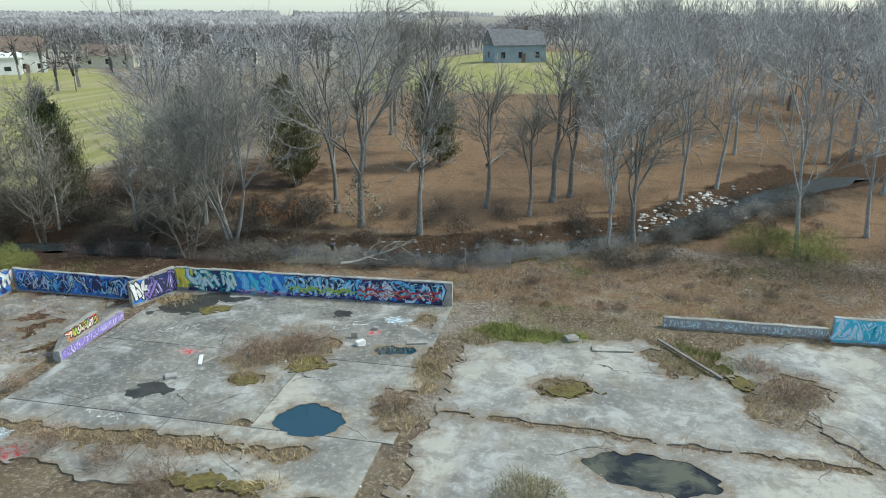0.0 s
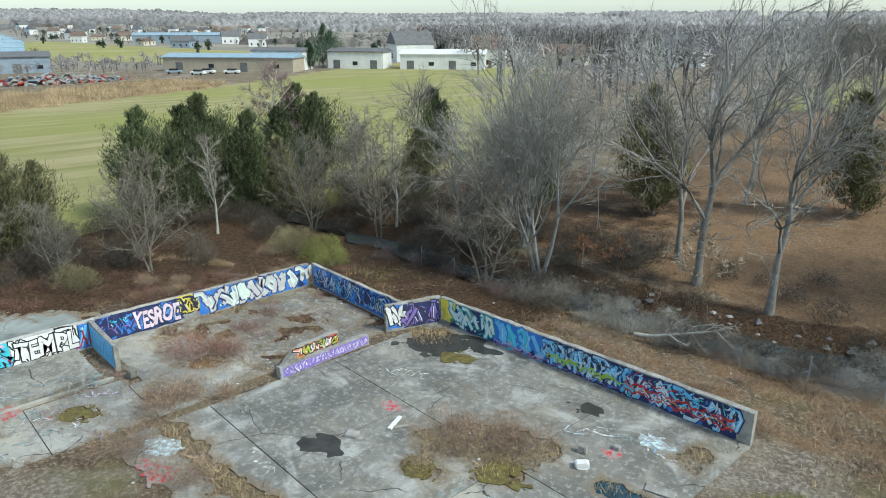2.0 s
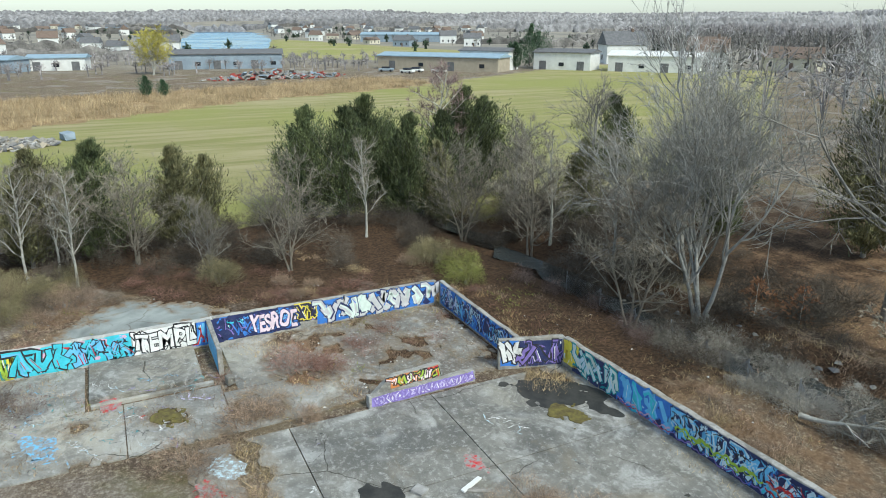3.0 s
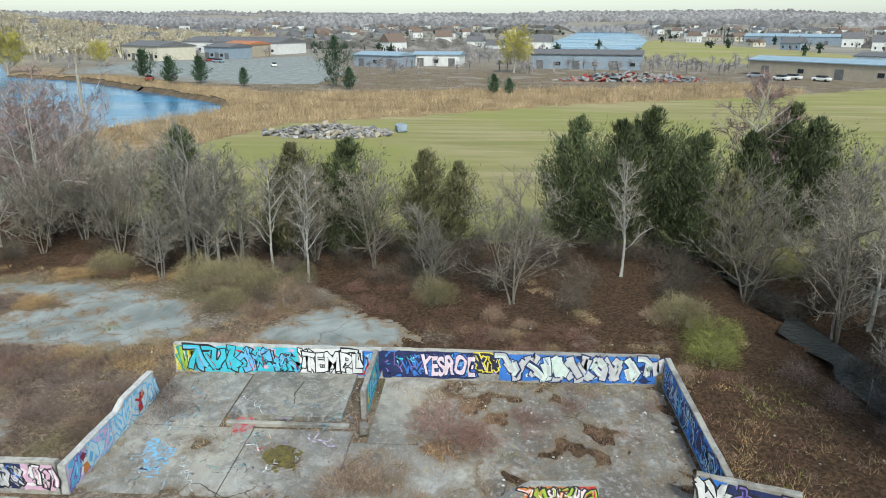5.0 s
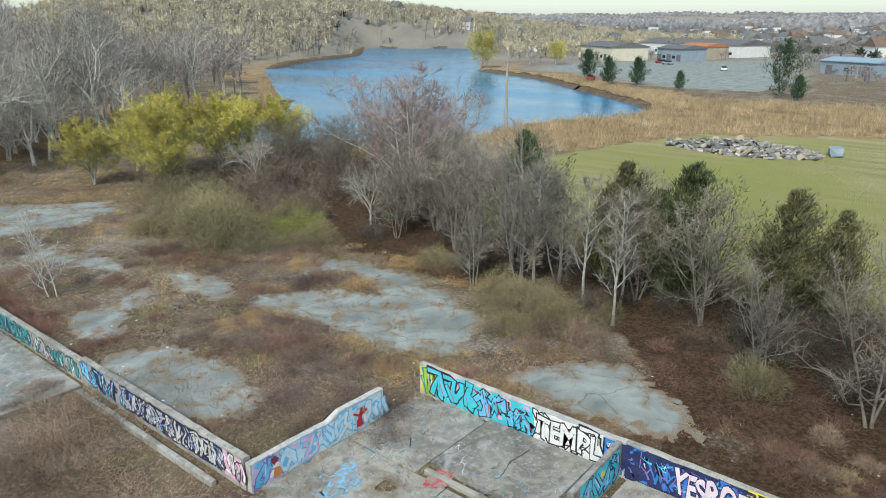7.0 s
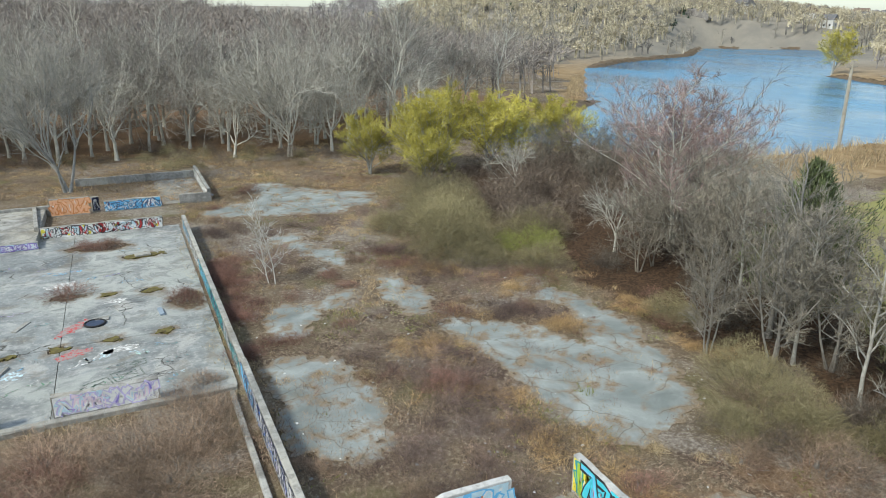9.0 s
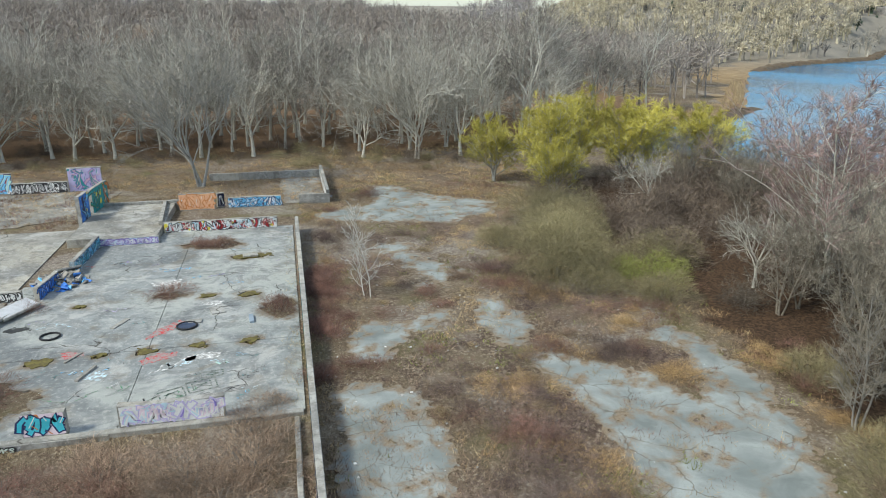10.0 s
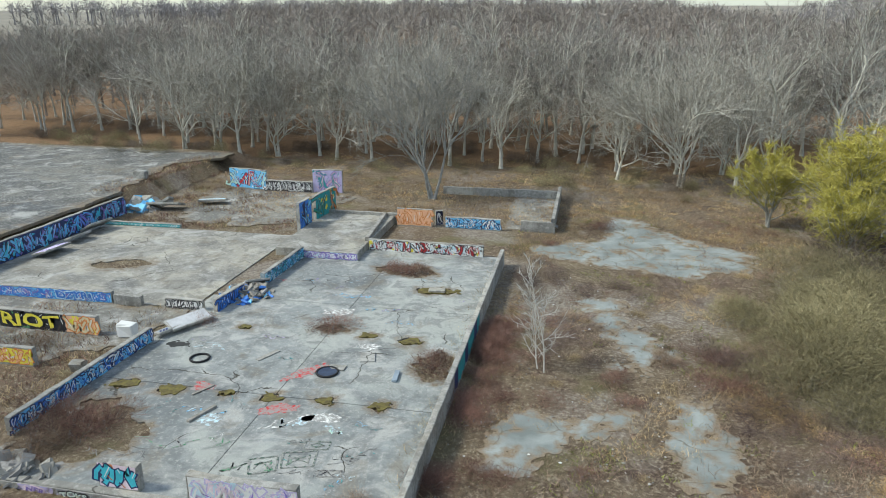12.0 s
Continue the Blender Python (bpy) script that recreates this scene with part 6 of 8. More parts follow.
# oak wood south of the ruin
oaks = []
for n in range(128):
    for _ in range(60):
        x, y = rng.uniform(-78, 58), rng.uniform(-82, -47)
        edge = -52 + 3 * math.sin(x * 0.12) + max(0, x + 8) * -0.16
        wet = inside(LAKE, np.array([x]), np.array([y]))[0] or far_from(LAKE, np.array([x]), np.array([y]))[0] < 5
        if y < edge and not wet and all(math.hypot(x - a, y - b) > 3.4 for a, b in oaks):
            oaks.append((x, y))
            break
for i, (x, y) in enumerate(oaks):
    (OAK[i % 4] if y > -57.5 else OAK_BACK[i % 2]).set(x, y, rng.uniform(0, 360), rng.uniform(0.82, 1.12), "", "oak wood")

for n in range(16):
    (PALE[2] if n % 2 else OAK[n % 4]).set(rng.uniform(-60, -43), rng.uniform(-32, -8), rng.uniform(0, 360), rng.uniform(0.4, 0.6) * (1.4 if n % 2 else 1.0), "", "shore trees")

# willows and shore scrub
for x, y, i, s in ((-39.6, -37.5, 1, 0.8), (-44.0, -33.0, 0, 0.9), (-47.0, -36.5, 0, 0.95), (-50.5, -34.0, 1, 1.0), (-54.0, -35.5, 0, 0.85), (-58.0, -35.0, 1, 0.9), (-42.0, -29.0, 1, 0.7), (-61.5, -37.0, 1, 0.8), (-45.5, -40.5, 1, 0.8)):
    WILLOW[i].set(x, y, rng.uniform(0, 360), s, "", "willows by the lake")
def thicket_mass(name, base, spots, mat, label, seed):
    """Undergrowth too tangled to count: many stools of one shape as a single mesh."""
    rng = random.Random(seed)
    _, _, TV, TF = base
    V0, F0 = np.array([tuple(v) for v in TV]), np.array(TF)
    VV, FF = [], []
    for i, (x, y, s) in enumerate(spots):
        a = rng.uniform(0, 6.2832)
        c, d = math.cos(a) * s, math.sin(a) * s
        VV.append(np.stack([V0[:, 0] * c - V0[:, 1] * d + x, V0[:, 0] * d + V0[:, 1] * c + y, V0[:, 2] * s * rng.uniform(0.8, 1.15) + at(x, y)], -1))
        FF.append(F0 + i * len(V0))
    me = mesh_of(name, np.concatenate(VV).tolist(), np.concatenate(FF).tolist(), [mat])
    return tagged(new(name, me), label, "undergrowth", kind="stuff")


LOW = shrub(151, 2.3, 3.0, 8, 1000, 0.024, 0.45)
thicket_mass("undergrowth", LOW, [(x, y, rng.uniform(0.9, 1.7)) for x, y in ((rng.uniform(-62, -41), rng.uniform(-34, -5)) for _ in range(70)) if x < -41 - 0.1 * y - 8 * (y > -12)], M["shore"], "dark leafless thickets on the lake shore", 1)
thicket_mass("undergrowth", LOW, [(x, y, rng.uniform(0.45, 0.95)) for x, y in ((rng.uniform(-50, -37), rng.uniform(-8, 48)) for _ in range(120)) if x < -39 + 2.5 * (y > 25)], M["brush"], "dark leafless undergrowth along the tree line", 2)
thicket_mass("undergrowth", LOW, [(x, 42.5 + max(0, x) * 0.7 + rng.uniform(-4.5, 9), rng.uniform(0.35, 0.8)) for x in (rng.uniform(-40, 18) for _ in range(100))], M["brush"], "dark leafless undergrowth along the stream", 3)
thicket_mass("undergrowth", LOW, [(x, y, rng.uniform(0.5, 1.0)) for x, y in ((rng.uniform(-46, -18), rng.uniform(35.5, 47)) for _ in range(90)) if y > 36.5 - 0.2 * (x + 20)], M["brush"], "tangled brush by the stream, shade darkened into its colour", 13)
thicket_mass("undergrowth", LOW, [(x, 39.5 + max(0, x + 12) * 0.32 + max(0, x) * 0.5 + rng.uniform(-2.6, 2.2), rng.uniform(0.25, 0.6)) for x in (rng.uniform(-24, 18) for _ in range(150))], M["twig"], "grey leafless brush over the stream", 14)
thicket_mass("undergrowth", LOW, [(x, -50 + 3 * math.sin(x * 0.12) + max(0, x + 8) * -0.16 + rng.uniform(-6, 5), rng.uniform(0.3, 0.8)) for x in (rng.uniform(-56, 40) for _ in range(60))], M["olive"], "olive undergrowth at the edge of the oak wood", 4)
thicket_mass("undergrowth", LOW, [(x, -54 + 3 * math.sin(x * 0.12) + max(0, x + 8) * -0.16 + rng.uniform(-12, 5), rng.uniform(0.3, 0.9)) for x in (rng.uniform(-60, 44) for _ in range(110))], M["shore"], "brown undergrowth in the oak wood", 10)
for x, y, k, s in ((-36.0, -12.5, 1, 1.0), (-37.5, -16.5, 1, 0.95), (-38.0, -20.3, 1, 0.9), (-34.5, -18.5, 0, 1.0), (-40.0, -8.0, 0, 1.0), (-37.9, 20.4, 0, 0.85), (-35.7, 32.6, 0, 1.0), (-40.6, 12.4, 0, 0.7),
                   (-41.5, 1.2, 0, 0.8), (-44.2, 40.5, 0, 1.0), (-36.6, 10.0, 0, 0.75), (-38.8, 11.0, 0, 0.8), (-37.2, -14.2, 1, 1.1), (-42.5, -12.5, 1, 0.9), (-39.5, -25.0, 1, 0.95), (-39.4, -17.8, 1, 1.15), (-37.0, -9.6, 0, 1.0), (-39.6, 7.4, 0, 1.05), (-38.6, 9.6, 1, 0.75), (-41.0, -21.5, 1, 1.1)):
    THICKET["olive"][k].set(x, y, rng.uniform(0, 360), s, "", "olive shrubs")
for x, y, s in ((-33.6, 33.2, 0.9), (-31.8, 32.6, 0.8), (-44.2, 41.0, 1.0), (-39.8, -11.2, 0.9), (-41.5, -10.4, 1.1), (11, 45, 1.2), (13.5, 44, 1.3)):
    THICKET["lime"][0].set(x, y, rng.uniform(0, 360), s, "", "budding shrubs")
thicket_mass("undergrowth", LOW, [(x, y, rng.uniform(0.4, 0.62)) for x, y in ((-22.4, 36.6), (-21.4, 36.2), (-23.3, 36.9), (-26.0, 37.2), (-28.5, 36.4), (-30.6, 35.6))], M["bramble_dark"], "purple-brown thicket behind the corner", 15)
thicket_mass("undergrowth", LOW, [(-37.2, 11.2, 0.6), (-39.4, 9.6, 0.65), (-40.6, 11.8, 0.75), (-38.2, 13.4, 0.6), (-36.0, 9.2, 0.4), (-41.0, 8.4, 0.6), (-37.0, 14.8, 0.5), (-39.0, 7.9, 0.45)], M["shore"], "brown thicket beside the leaning trunks", 12)
TANGLE = shrub(161, 0.65, 1.9, 0, 420, 0.010, 0.34)


def clumps(seed, spots, n, sizes):
    """Places scattered round the middles of some patches."""
    rng = random.Random(seed)
    out = []
    for cx, cy, r in spots:
        for _ in range(n):
            x, y = cx + rng.gauss(0, r * 0.85), cy + rng.gauss(0, r * 0.85)
            if not any(inside(p, np.array([x]), np.array([y]))[0] for p, _, _ in ASPHALT) and x < -22.3:
                out.append((x, y, rng.uniform(*sizes)))
    return out


thicket_mass("undergrowth", TANGLE, clumps(1, ((-28.1, -1.4, 1.9), (-30.2, 1.6, 1.2), (-26.9, 6.8, 1.8), (-29.5, 5.5, 1.4), (-33.5, -14.5, 1.3), (-26.5, -15.5, 1.6), (-24.5, -22.0, 2.0), (-30.0, -22.5, 2.0), (-33.8, -8.4, 1.4), (-27.5, 9.5, 1.6), (-35.0, -2.6, 1.0)), 22, (0.35, 1.1)), M["bramble_dark"], "purple-brown leafless brambles on the waste ground", 5)
thicket_mass("undergrowth", TANGLE, clumps(2, ((-23.0, -9.0, 0.9), (-23.2, -13.0, 1.0), (-23.4, -16.5, 1.0), (-32.6, -12.0, 1.5), (-30.0, -13.8, 1.2), (-29.0, 2.2, 1.0), (-41.0, 0.5, 1.2), (-39.3, -8.5, 1.5), (-24.2, -4.0, 0.9), (-35.0, 22.0, 2.2), (-38.5, 17.0, 1.8), (-33.0, 26.0, 2.0)), 13, (0.4, 1.0)), M["bramble_red"], "rust-brown leafless brambles on the waste ground", 6)
thicket_mass("undergrowth", TANGLE, clumps(3, ((-30.9, 4.6, 1.3), (-32.0, -3.2, 0.8), (-31.0, 8.4, 1.2), (-40.6, -1.0, 1.0), (-40.4, 4.5, 1.0), (-29.8, -1.0, 0.7), (-34.6, -10.0, 1.2), (-36.4, -0.2, 0.6), (-37.0, -6.0, 1.0), (-31.5, 11.0, 1.4)), 13, (0.4, 0.8)), M["rust"], "golden dry grass on the waste ground", 7)
thicket_mass("undergrowth", TANGLE, [(x, y, rng.uniform(0.6, 1.4)) for x, y in ((rng.uniform(-21.0, -13.0), rng.uniform(0.3, 8.5)) for _ in range(60)) if y < 5.5 or rng.random() < 0.5], M["bramble"], "brown leafless scrub before the hall kerb", 8)
thicket_mass("undergrowth", TANGLE, [(x, y, rng.uniform(0.5, 1.1)) for x, y in ((rng.gauss(-14.2, 1.2), rng.gauss(3.2, 0.8)) for _ in range(16))], M["bramble_red"], "dark red brambles before the hall kerb", 9)
thicket_mass("undergrowth", TANGLE, [(x, y, rng.uniform(0.35, 0.75)) for x, y in ((rng.uniform(-29.2, -22.6), rng.uniform(22.5, 29.4)) for _ in range(22)) if x < -25.5 or y < 24], M["bramble_red"], "reddish scrub over the broken room floor", 11)
# brambles round and in the ruin
for x, y, k, i, s in ((-12.6, 26.1, "bramble", 1, 1.0), (-13.8, 25.2, "bramble", 1, 0.9), (-11.4, 26.6, "bramble", 1, 0.85), (-13.0, 23.4, "straw", 0, 1.2), (-6.0, 26.0, "straw", 0, 1.3), (-5.8, 24.2, "straw", 0, 1.2),
                      (-6.4, 22.3, "bramble", 0, 1.0), (-22.2, 18.9, "bramble", 0, 1.4), (-23.1, 19.4, "bramble", 1, 0.8), (-25.9, 21.6, "bramble_red", 0, 1.4), (-25.2, 22.6, "bramble_red", 0, 1.0), (-20.6, 16.6, "bramble", 1, 0.9),
                      (-17.8, 17.6, "bramble", 1, 0.8), (-14.6, 17.4, "bramble", 0, 1.2), (-12.5, 16.9, "bramble", 1, 0.8), (-9.2, 17.0, "straw", 0, 1.5), (-21.6, 20.6, "bramble", 0, 0.9), (-1.0, 17.2, "olive", 0, 0.8),
                      (-0.6, 25.4, "straw", 0, 1.4), (8.2, 26.6, "bramble", 1, 0.9), (7.4, 28.0, "bramble", 0, 1.1), (5.2, 28.4, "straw", 0, 1.2), (-15.0, -14.1, "bramble_red", 0, 1.1), (-16.6, -22.7, "bramble_red", 0, 1.0),
                      (-15.6, -22.9, "bramble_red", 0, 0.9), (-17.4, -22.8, "bramble", 0, 0.8), (-20.6, -11.0, "bramble_red", 0, 1.1), (-20.7, -11.9, "bramble_red", 0, 0.6), (-9.0, -3.4, "bramble_red", 0, 1.5), (-8.2, -2.4, "bramble", 1, 0.9),
                      (-9.6, -4.4, "bramble_red", 0, 1.2), (-7.9, -4.6, "bramble_red", 0, 1.1), (-8.3, -13.4, "bramble_red", 0, 0.9), (-2.2, -9.4, "bramble", 1, 0.7), (-19.6, -0.2, "bramble", 1, 0.9), (-20.4, -1.4, "bramble", 0, 0.9), (-19.8, 2.0, "bramble", 1, 1.3), (-17.6, 2.2, "bramble", 1, 1.1),
                      (-15.0, 1.6, "bramble", 1, 1.1), (-12.4, 2.2, "bramble_red", 0, 1.3), (-18.6, 4.2, "bramble", 1, 1.2), (-37.6, 12.4, "bramble", 1, 1.1), (-39.4, 9.0, "bramble", 1, 1.2), (-35.6, 11.2, "bramble", 0, 1.2), (-15.6, 4.6, "bramble", 0, 1.4), (-10.2, 1.4, "bramble_red", 0, 1.5), (8.8, -50.0, "bramble", 1, 1.3)):
    THICKET[k][i].set(x, y, rng.uniform(0, 360), s, "", "brambles in the ruin")
for n in range(150):
    x, y = rng.uniform(-38, -22.4), rng.uniform(-36, 10)
    if n > 110:
        x, y = rng.uniform(-37, -30.5), rng.uniform(10, 34)
    if wave(x, y, 0.22, 4) > -0.2 and not any(inside(p, np.array([x]), np.array([y]))[0] for p, _, _ in ASPHALT):
        k = ("bramble", "straw", "straw", "bramble_red")[n % 4]
        THICKET[k][0].set(x, y, rng.uniform(0, 360), rng.uniform(0.5, 1.15), "", "scrub on the waste ground")
for n in range(36):
    THICKET[("bramble", "straw")[n % 2]][0].set(rng.uniform(-20, 12), rng.uniform(33.4, 38.5), rng.uniform(0, 360), rng.uniform(0.4, 0.9), "", "scrub behind the long wall")
for n in range(16):
    THICKET["bramble_red"][0].set(-22.6 + rng.uniform(-0.5, 0.4), rng.uniform(-16, -3), rng.uniform(0, 360), rng.uniform(0.5, 0.9), "", "brambles along the wall")


def far_wood(name, spots, mat, label, seed, height=12.0, twigs=46, wide=0.10, crown=0.34, mid=0.5):
    """Distant trees, too many to count, as one mesh: a forked stem and a round crown of twigs that spread from its middle."""
    rng = np.random.RandomState(seed)
    x, y, s = (np.array([p[k] for p in spots]) for k in range(3))
    base, h = np.stack([x, y, land(x, y) - 0.2], -1), height * s
    n = len(x)
    R, W, L, T = [], [], [], []
    for k in range(4):                                   # stems
        lean = np.stack([rng.normal(0, 0.05 + 0.12 * (k > 0), n), rng.normal(0, 0.05 + 0.12 * (k > 0), n), np.ones(n)], -1)
        R.append(base + np.array((0, 0, 1.0)) * (h * 0.28)[:, None] * (k > 0))
        W.append(lean)
        L.append(h * (0.85 if k == 0 else 0.5))
        T.append(np.full(n, wide * (2.6 if k == 0 else 1.7)))
    middle = np.repeat(base + np.array((0, 0, mid)) * h[:, None], twigs, 0)
    m = n * twigs
    d = rng.normal(0, 1, (m, 3))
    d[:, 2] = np.abs(d[:, 2]) * 1.15 - 0.35
    d /= np.linalg.norm(d, axis=1)[:, None]
    big = np.repeat(h, twigs) * crown
    out = rng.uniform(0.15, 0.8, m)
    R.append(middle + d * (big * out)[:, None] * np.array((1, 1, 1.15)))
    W.append(d + rng.normal(0, 0.55, (m, 3)) + np.array((0, 0, 0.12)))
    L.append(big * rng.uniform(0.25, 0.5, m))
    T.append(wide * rng.uniform(0.6, 1.5, m))
    me = blades(name, np.concatenate(R), np.concatenate(W), np.concatenate(L), np.concatenate(T), mat, rng)
    return tagged(new(name, me), label, "woods", kind="stuff")


def spots_in(n, seed, test, x0, x1, y0, y1):
    rng = random.Random(seed)
    out = []
    for _ in range(n):
        x, y = rng.uniform(x0, x1), rng.uniform(y0, y1)
        if test(x, y):
            out.append((x, y, rng.uniform(0.75, 1.15)))
    return out


dry = lambda x, y: not (inside(LAKE, np.array([x]), np.array([y]))[0] or inside(BAY, np.array([x]), np.array([y]))[0])
far_wood("far_trees", spots_in(1300, 1, lambda x, y: dry(x, y) and far_from(LAKE, np.array([x]), np.array([y]))[0] > 6, -130, 110, -330, -76), M["twig_back"], "hazy grey leafless wood over the hill", 1, 13, 120, 0.15)
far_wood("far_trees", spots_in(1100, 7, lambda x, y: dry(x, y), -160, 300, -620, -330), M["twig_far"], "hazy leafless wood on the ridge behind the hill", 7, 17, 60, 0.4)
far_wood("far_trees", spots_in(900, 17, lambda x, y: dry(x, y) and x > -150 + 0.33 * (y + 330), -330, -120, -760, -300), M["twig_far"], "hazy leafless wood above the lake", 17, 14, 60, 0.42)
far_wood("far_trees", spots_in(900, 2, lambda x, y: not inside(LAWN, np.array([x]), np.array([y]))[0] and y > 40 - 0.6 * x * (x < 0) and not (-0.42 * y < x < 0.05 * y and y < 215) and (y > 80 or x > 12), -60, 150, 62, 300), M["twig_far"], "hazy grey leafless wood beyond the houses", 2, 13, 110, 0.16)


def ground_cover(name, n, test, bounds, mat, label, seed, tall=0.35, wide=0.02, bunch=7, loose=0.85):
    """Dry stalks in bunches, too many to count."""
    rng = np.random.RandomState(seed)
    x0, y0, x1, y1 = bounds
    xs, ys = rng.uniform(x0, x1, n), rng.uniform(y0, y1, n)
    ok = test(xs, ys)
    xs, ys = np.repeat(xs[ok], bunch), np.repeat(ys[ok], bunch)
    size = np.repeat(rng.uniform(0.5, 1.4, int(ok.sum())), bunch)
    k = len(xs)
    xs, ys = xs + rng.normal(0, 0.16, k), ys + rng.normal(0, 0.16, k)
    way = np.stack([rng.normal(0, loose, k), rng.normal(0, loose, k), np.ones(k)], -1)
    me = blades(name, np.stack([xs, ys, land(xs, ys) - 0.02], -1), way, tall * size * rng.uniform(0.5, 1.3, k), wide * rng.uniform(0.7, 1.6, k), mat, rng)
    return tagged(new(name, me), label, "weeds", kind="stuff")


def waste(seed, level):
    def f(x, y):
        keep = wave(x, y, 0.33, seed) + 0.6 * wave(x, y, 1.1, seed + 1) > level
        keep = keep & ~((y > 14) & (x < -31.5) & (wave(x, y, 0.5, 2) > -0.5))
        for poly, _, _ in ASPHALT:
            keep &= ~(inside(poly, x, y) & (wave(x, y, 1.3, seed) < 0.35))
        return keep
    return f


WEST = (-42, -40, -22.1, 36)
ground_cover("weeds", 7000, waste(7, 0.35), WEST, M["rust"], "rust-coloured dry grass on the waste ground", 11, 0.25, 0.015, 12)
SOUTH = (-44, -60, 20, -27)
open_south = lambda x, y: ((x < -21.9) | (y < -33.5) & (x < 8.5)) & (wave(x, y, 0.3, 3) > -0.35) & waste(3, -2)(x, y)
ground_cover("weeds", 6000, open_south, SOUTH, M["straw"], "straw-coloured weeds before the oak wood", 12, 0.25, 0.020, 12)
ground_cover("weeds", 6000, open_south, SOUTH, M["rust"], "rust-coloured weeds before the oak wood", 13, 0.25, 0.020, 12)
ground_cover("weeds", 4000, open_south, SOUTH, M["bramble"], "brown weeds before the oak wood", 14, 0.31, 0.020, 12)
ground_cover("weeds", 9000, waste(1, 0.15), WEST, M["straw"], "dry straw-coloured weeds on the waste ground", 1, 0.26, 0.015, 12)
ground_cover("weeds", 9000, waste(2, 0.25), WEST, M["bramble"], "dry brown weeds on the waste ground", 2, 0.31, 0.015, 12)
ground_cover("weeds", 7000, waste(3, 0.4), WEST, M["bramble_red"], "reddish brown stalks on the waste ground", 3, 0.31, 0.015, 12)
ground_cover("turf", 9000, waste(6, 0.4), WEST, M["grass"], "olive green tufts on the waste ground", 15, 0.2, 0.03)
ground_cover("weeds", 5000, waste(4, 0.1), (-20, 33, 20, 47), M["bramble"], "brown stalks behind the long wall", 4, 0.31, 0.018, 12)
ground_cover("weeds", 3000, waste(5, 0.1), (-20, 33, 20, 47), M["straw"], "straw-coloured weeds behind the long wall", 5, 0.25, 0.018, 12)
inner = lambda x, y: ((y > 10.2) & (x > -22.3) & (x < -5) & (y < 18.6) & SEAMS(x, y)) | ((y > 0) & (y < 9.5) & (wave(x, y, 0.6, 2) > -0.4)) | ((x > -29.6) & (x < -22) & (y > 19) & (y < 29.8) & ~ragged(ROOM, 0.35, 0.9, 4)(x, y) & (wave(x, y, 0.8, 3) + 0.5 * wave(x, y, 2.3, 5) > 0.3))
ground_cover("weeds", 12000, inner, (-29.6, 0, -5, 29.8), M["bramble"], "brown weeds in the broken floors", 6, 0.22, 0.013, 9)
in_holes = lambda x, y: (~none_of(HOLES_A[1:] + [SEAMS], x, y)) & ~HOLES_A[0](x, y) & (y > 16.5)
ground_cover("weeds", 9000, in_holes, (-21.3, 16, -5, 32), M["straw"], "dry grass growing in floor joints", 7, 0.3, 0.02)
in_east = lambda x, y: (~none_of(HOLES_E[1:], x, y)) | ((y > 28) & ~ragged(EAST, 0.45, 1.1, 2)(x, y) & (wave(x, y, 0.8, 4) > -0.2))
ground_cover("weeds", 5000, in_east, (-5, 16, 20, 33), M["straw"], "dry grass in the broken yard", 8, 0.3, 0.02)

reed_mask = lambda x, y: ((inside([(-100, -24), (-80, -14), (-104, -6), (-134, 42), (-150, 82), (-160, 90), (-178, 80), (-160, 30), (-150, -20), (-134, -28)], x, y)) | ((far_from(LAKE, x, y) < 9 + 5 * wave(x, y, 0.05, 2)) & (x < -58) & (x > -190) & ((y > -56) | (x < -130) | (far_from(LAKE, x, y) < 3.5)))) & ~inside(LAKE, x, y) & (wave(x, y, 0.12, 6) > -0.55)
ground_cover("reeds", 60000, reed_mask, (-190, -130, -62, 92), M["reed"], "tall pale reeds round the lake", 20, 1.15, 0.05, 5, 0.4)

annex = lambda x, y: (((x > -7) & (x < 8.3) & (y < -28.8) & (y > -41)) & (wave(x, y, 0.7, 2) > 0.0)) | ((x > -6.6) & (x < 8) & (y > -14.7) & (y < -11.6) & (wave(x, y, 0.8, 4) > 0.1)) | ((x > -6.4) & (x < 6) & (y > -11) & (y < -1) & (wave(x, y, 0.5, 5) > -0.3)) | ((x > 8.8) & (y < -32) & (x < 12) & (y > -48))
ground_cover("weeds", 6000, annex, (-7, -48, 12, -1), M["bramble_red"], "reddish weeds in the ruined annex", 31, 0.4, 0.025)
ground_cover("weeds", 6000, annex, (-7, -48, 12, -1), M["straw"], "dry grass in the ruined annex", 32, 0.35, 0.025)
wall_foot = lambda x, y: ((abs(x + 21.3) < 0.25) & (y < -1)) | ((abs(y - 31.6) < 0.25) & (x > -20.5)) | ((abs(x + 29.3) < 0.3) & (y > 19)) | ((abs(y + 0.3) < 0.3)) | ((abs(x + 22.3) < 0.4) & (y < 9.5)) | ((abs(y - 18.3) < 0.2) & (x < -26.4))
ground_cover("weeds", 30000, lambda x, y: wall_foot(x, y) & (wave(x, y, 1.1, 3) > -0.1), (-30, -26, -5, 32), M["straw"], "dry grass along the wall feet", 33, 0.25, 0.02, 5)

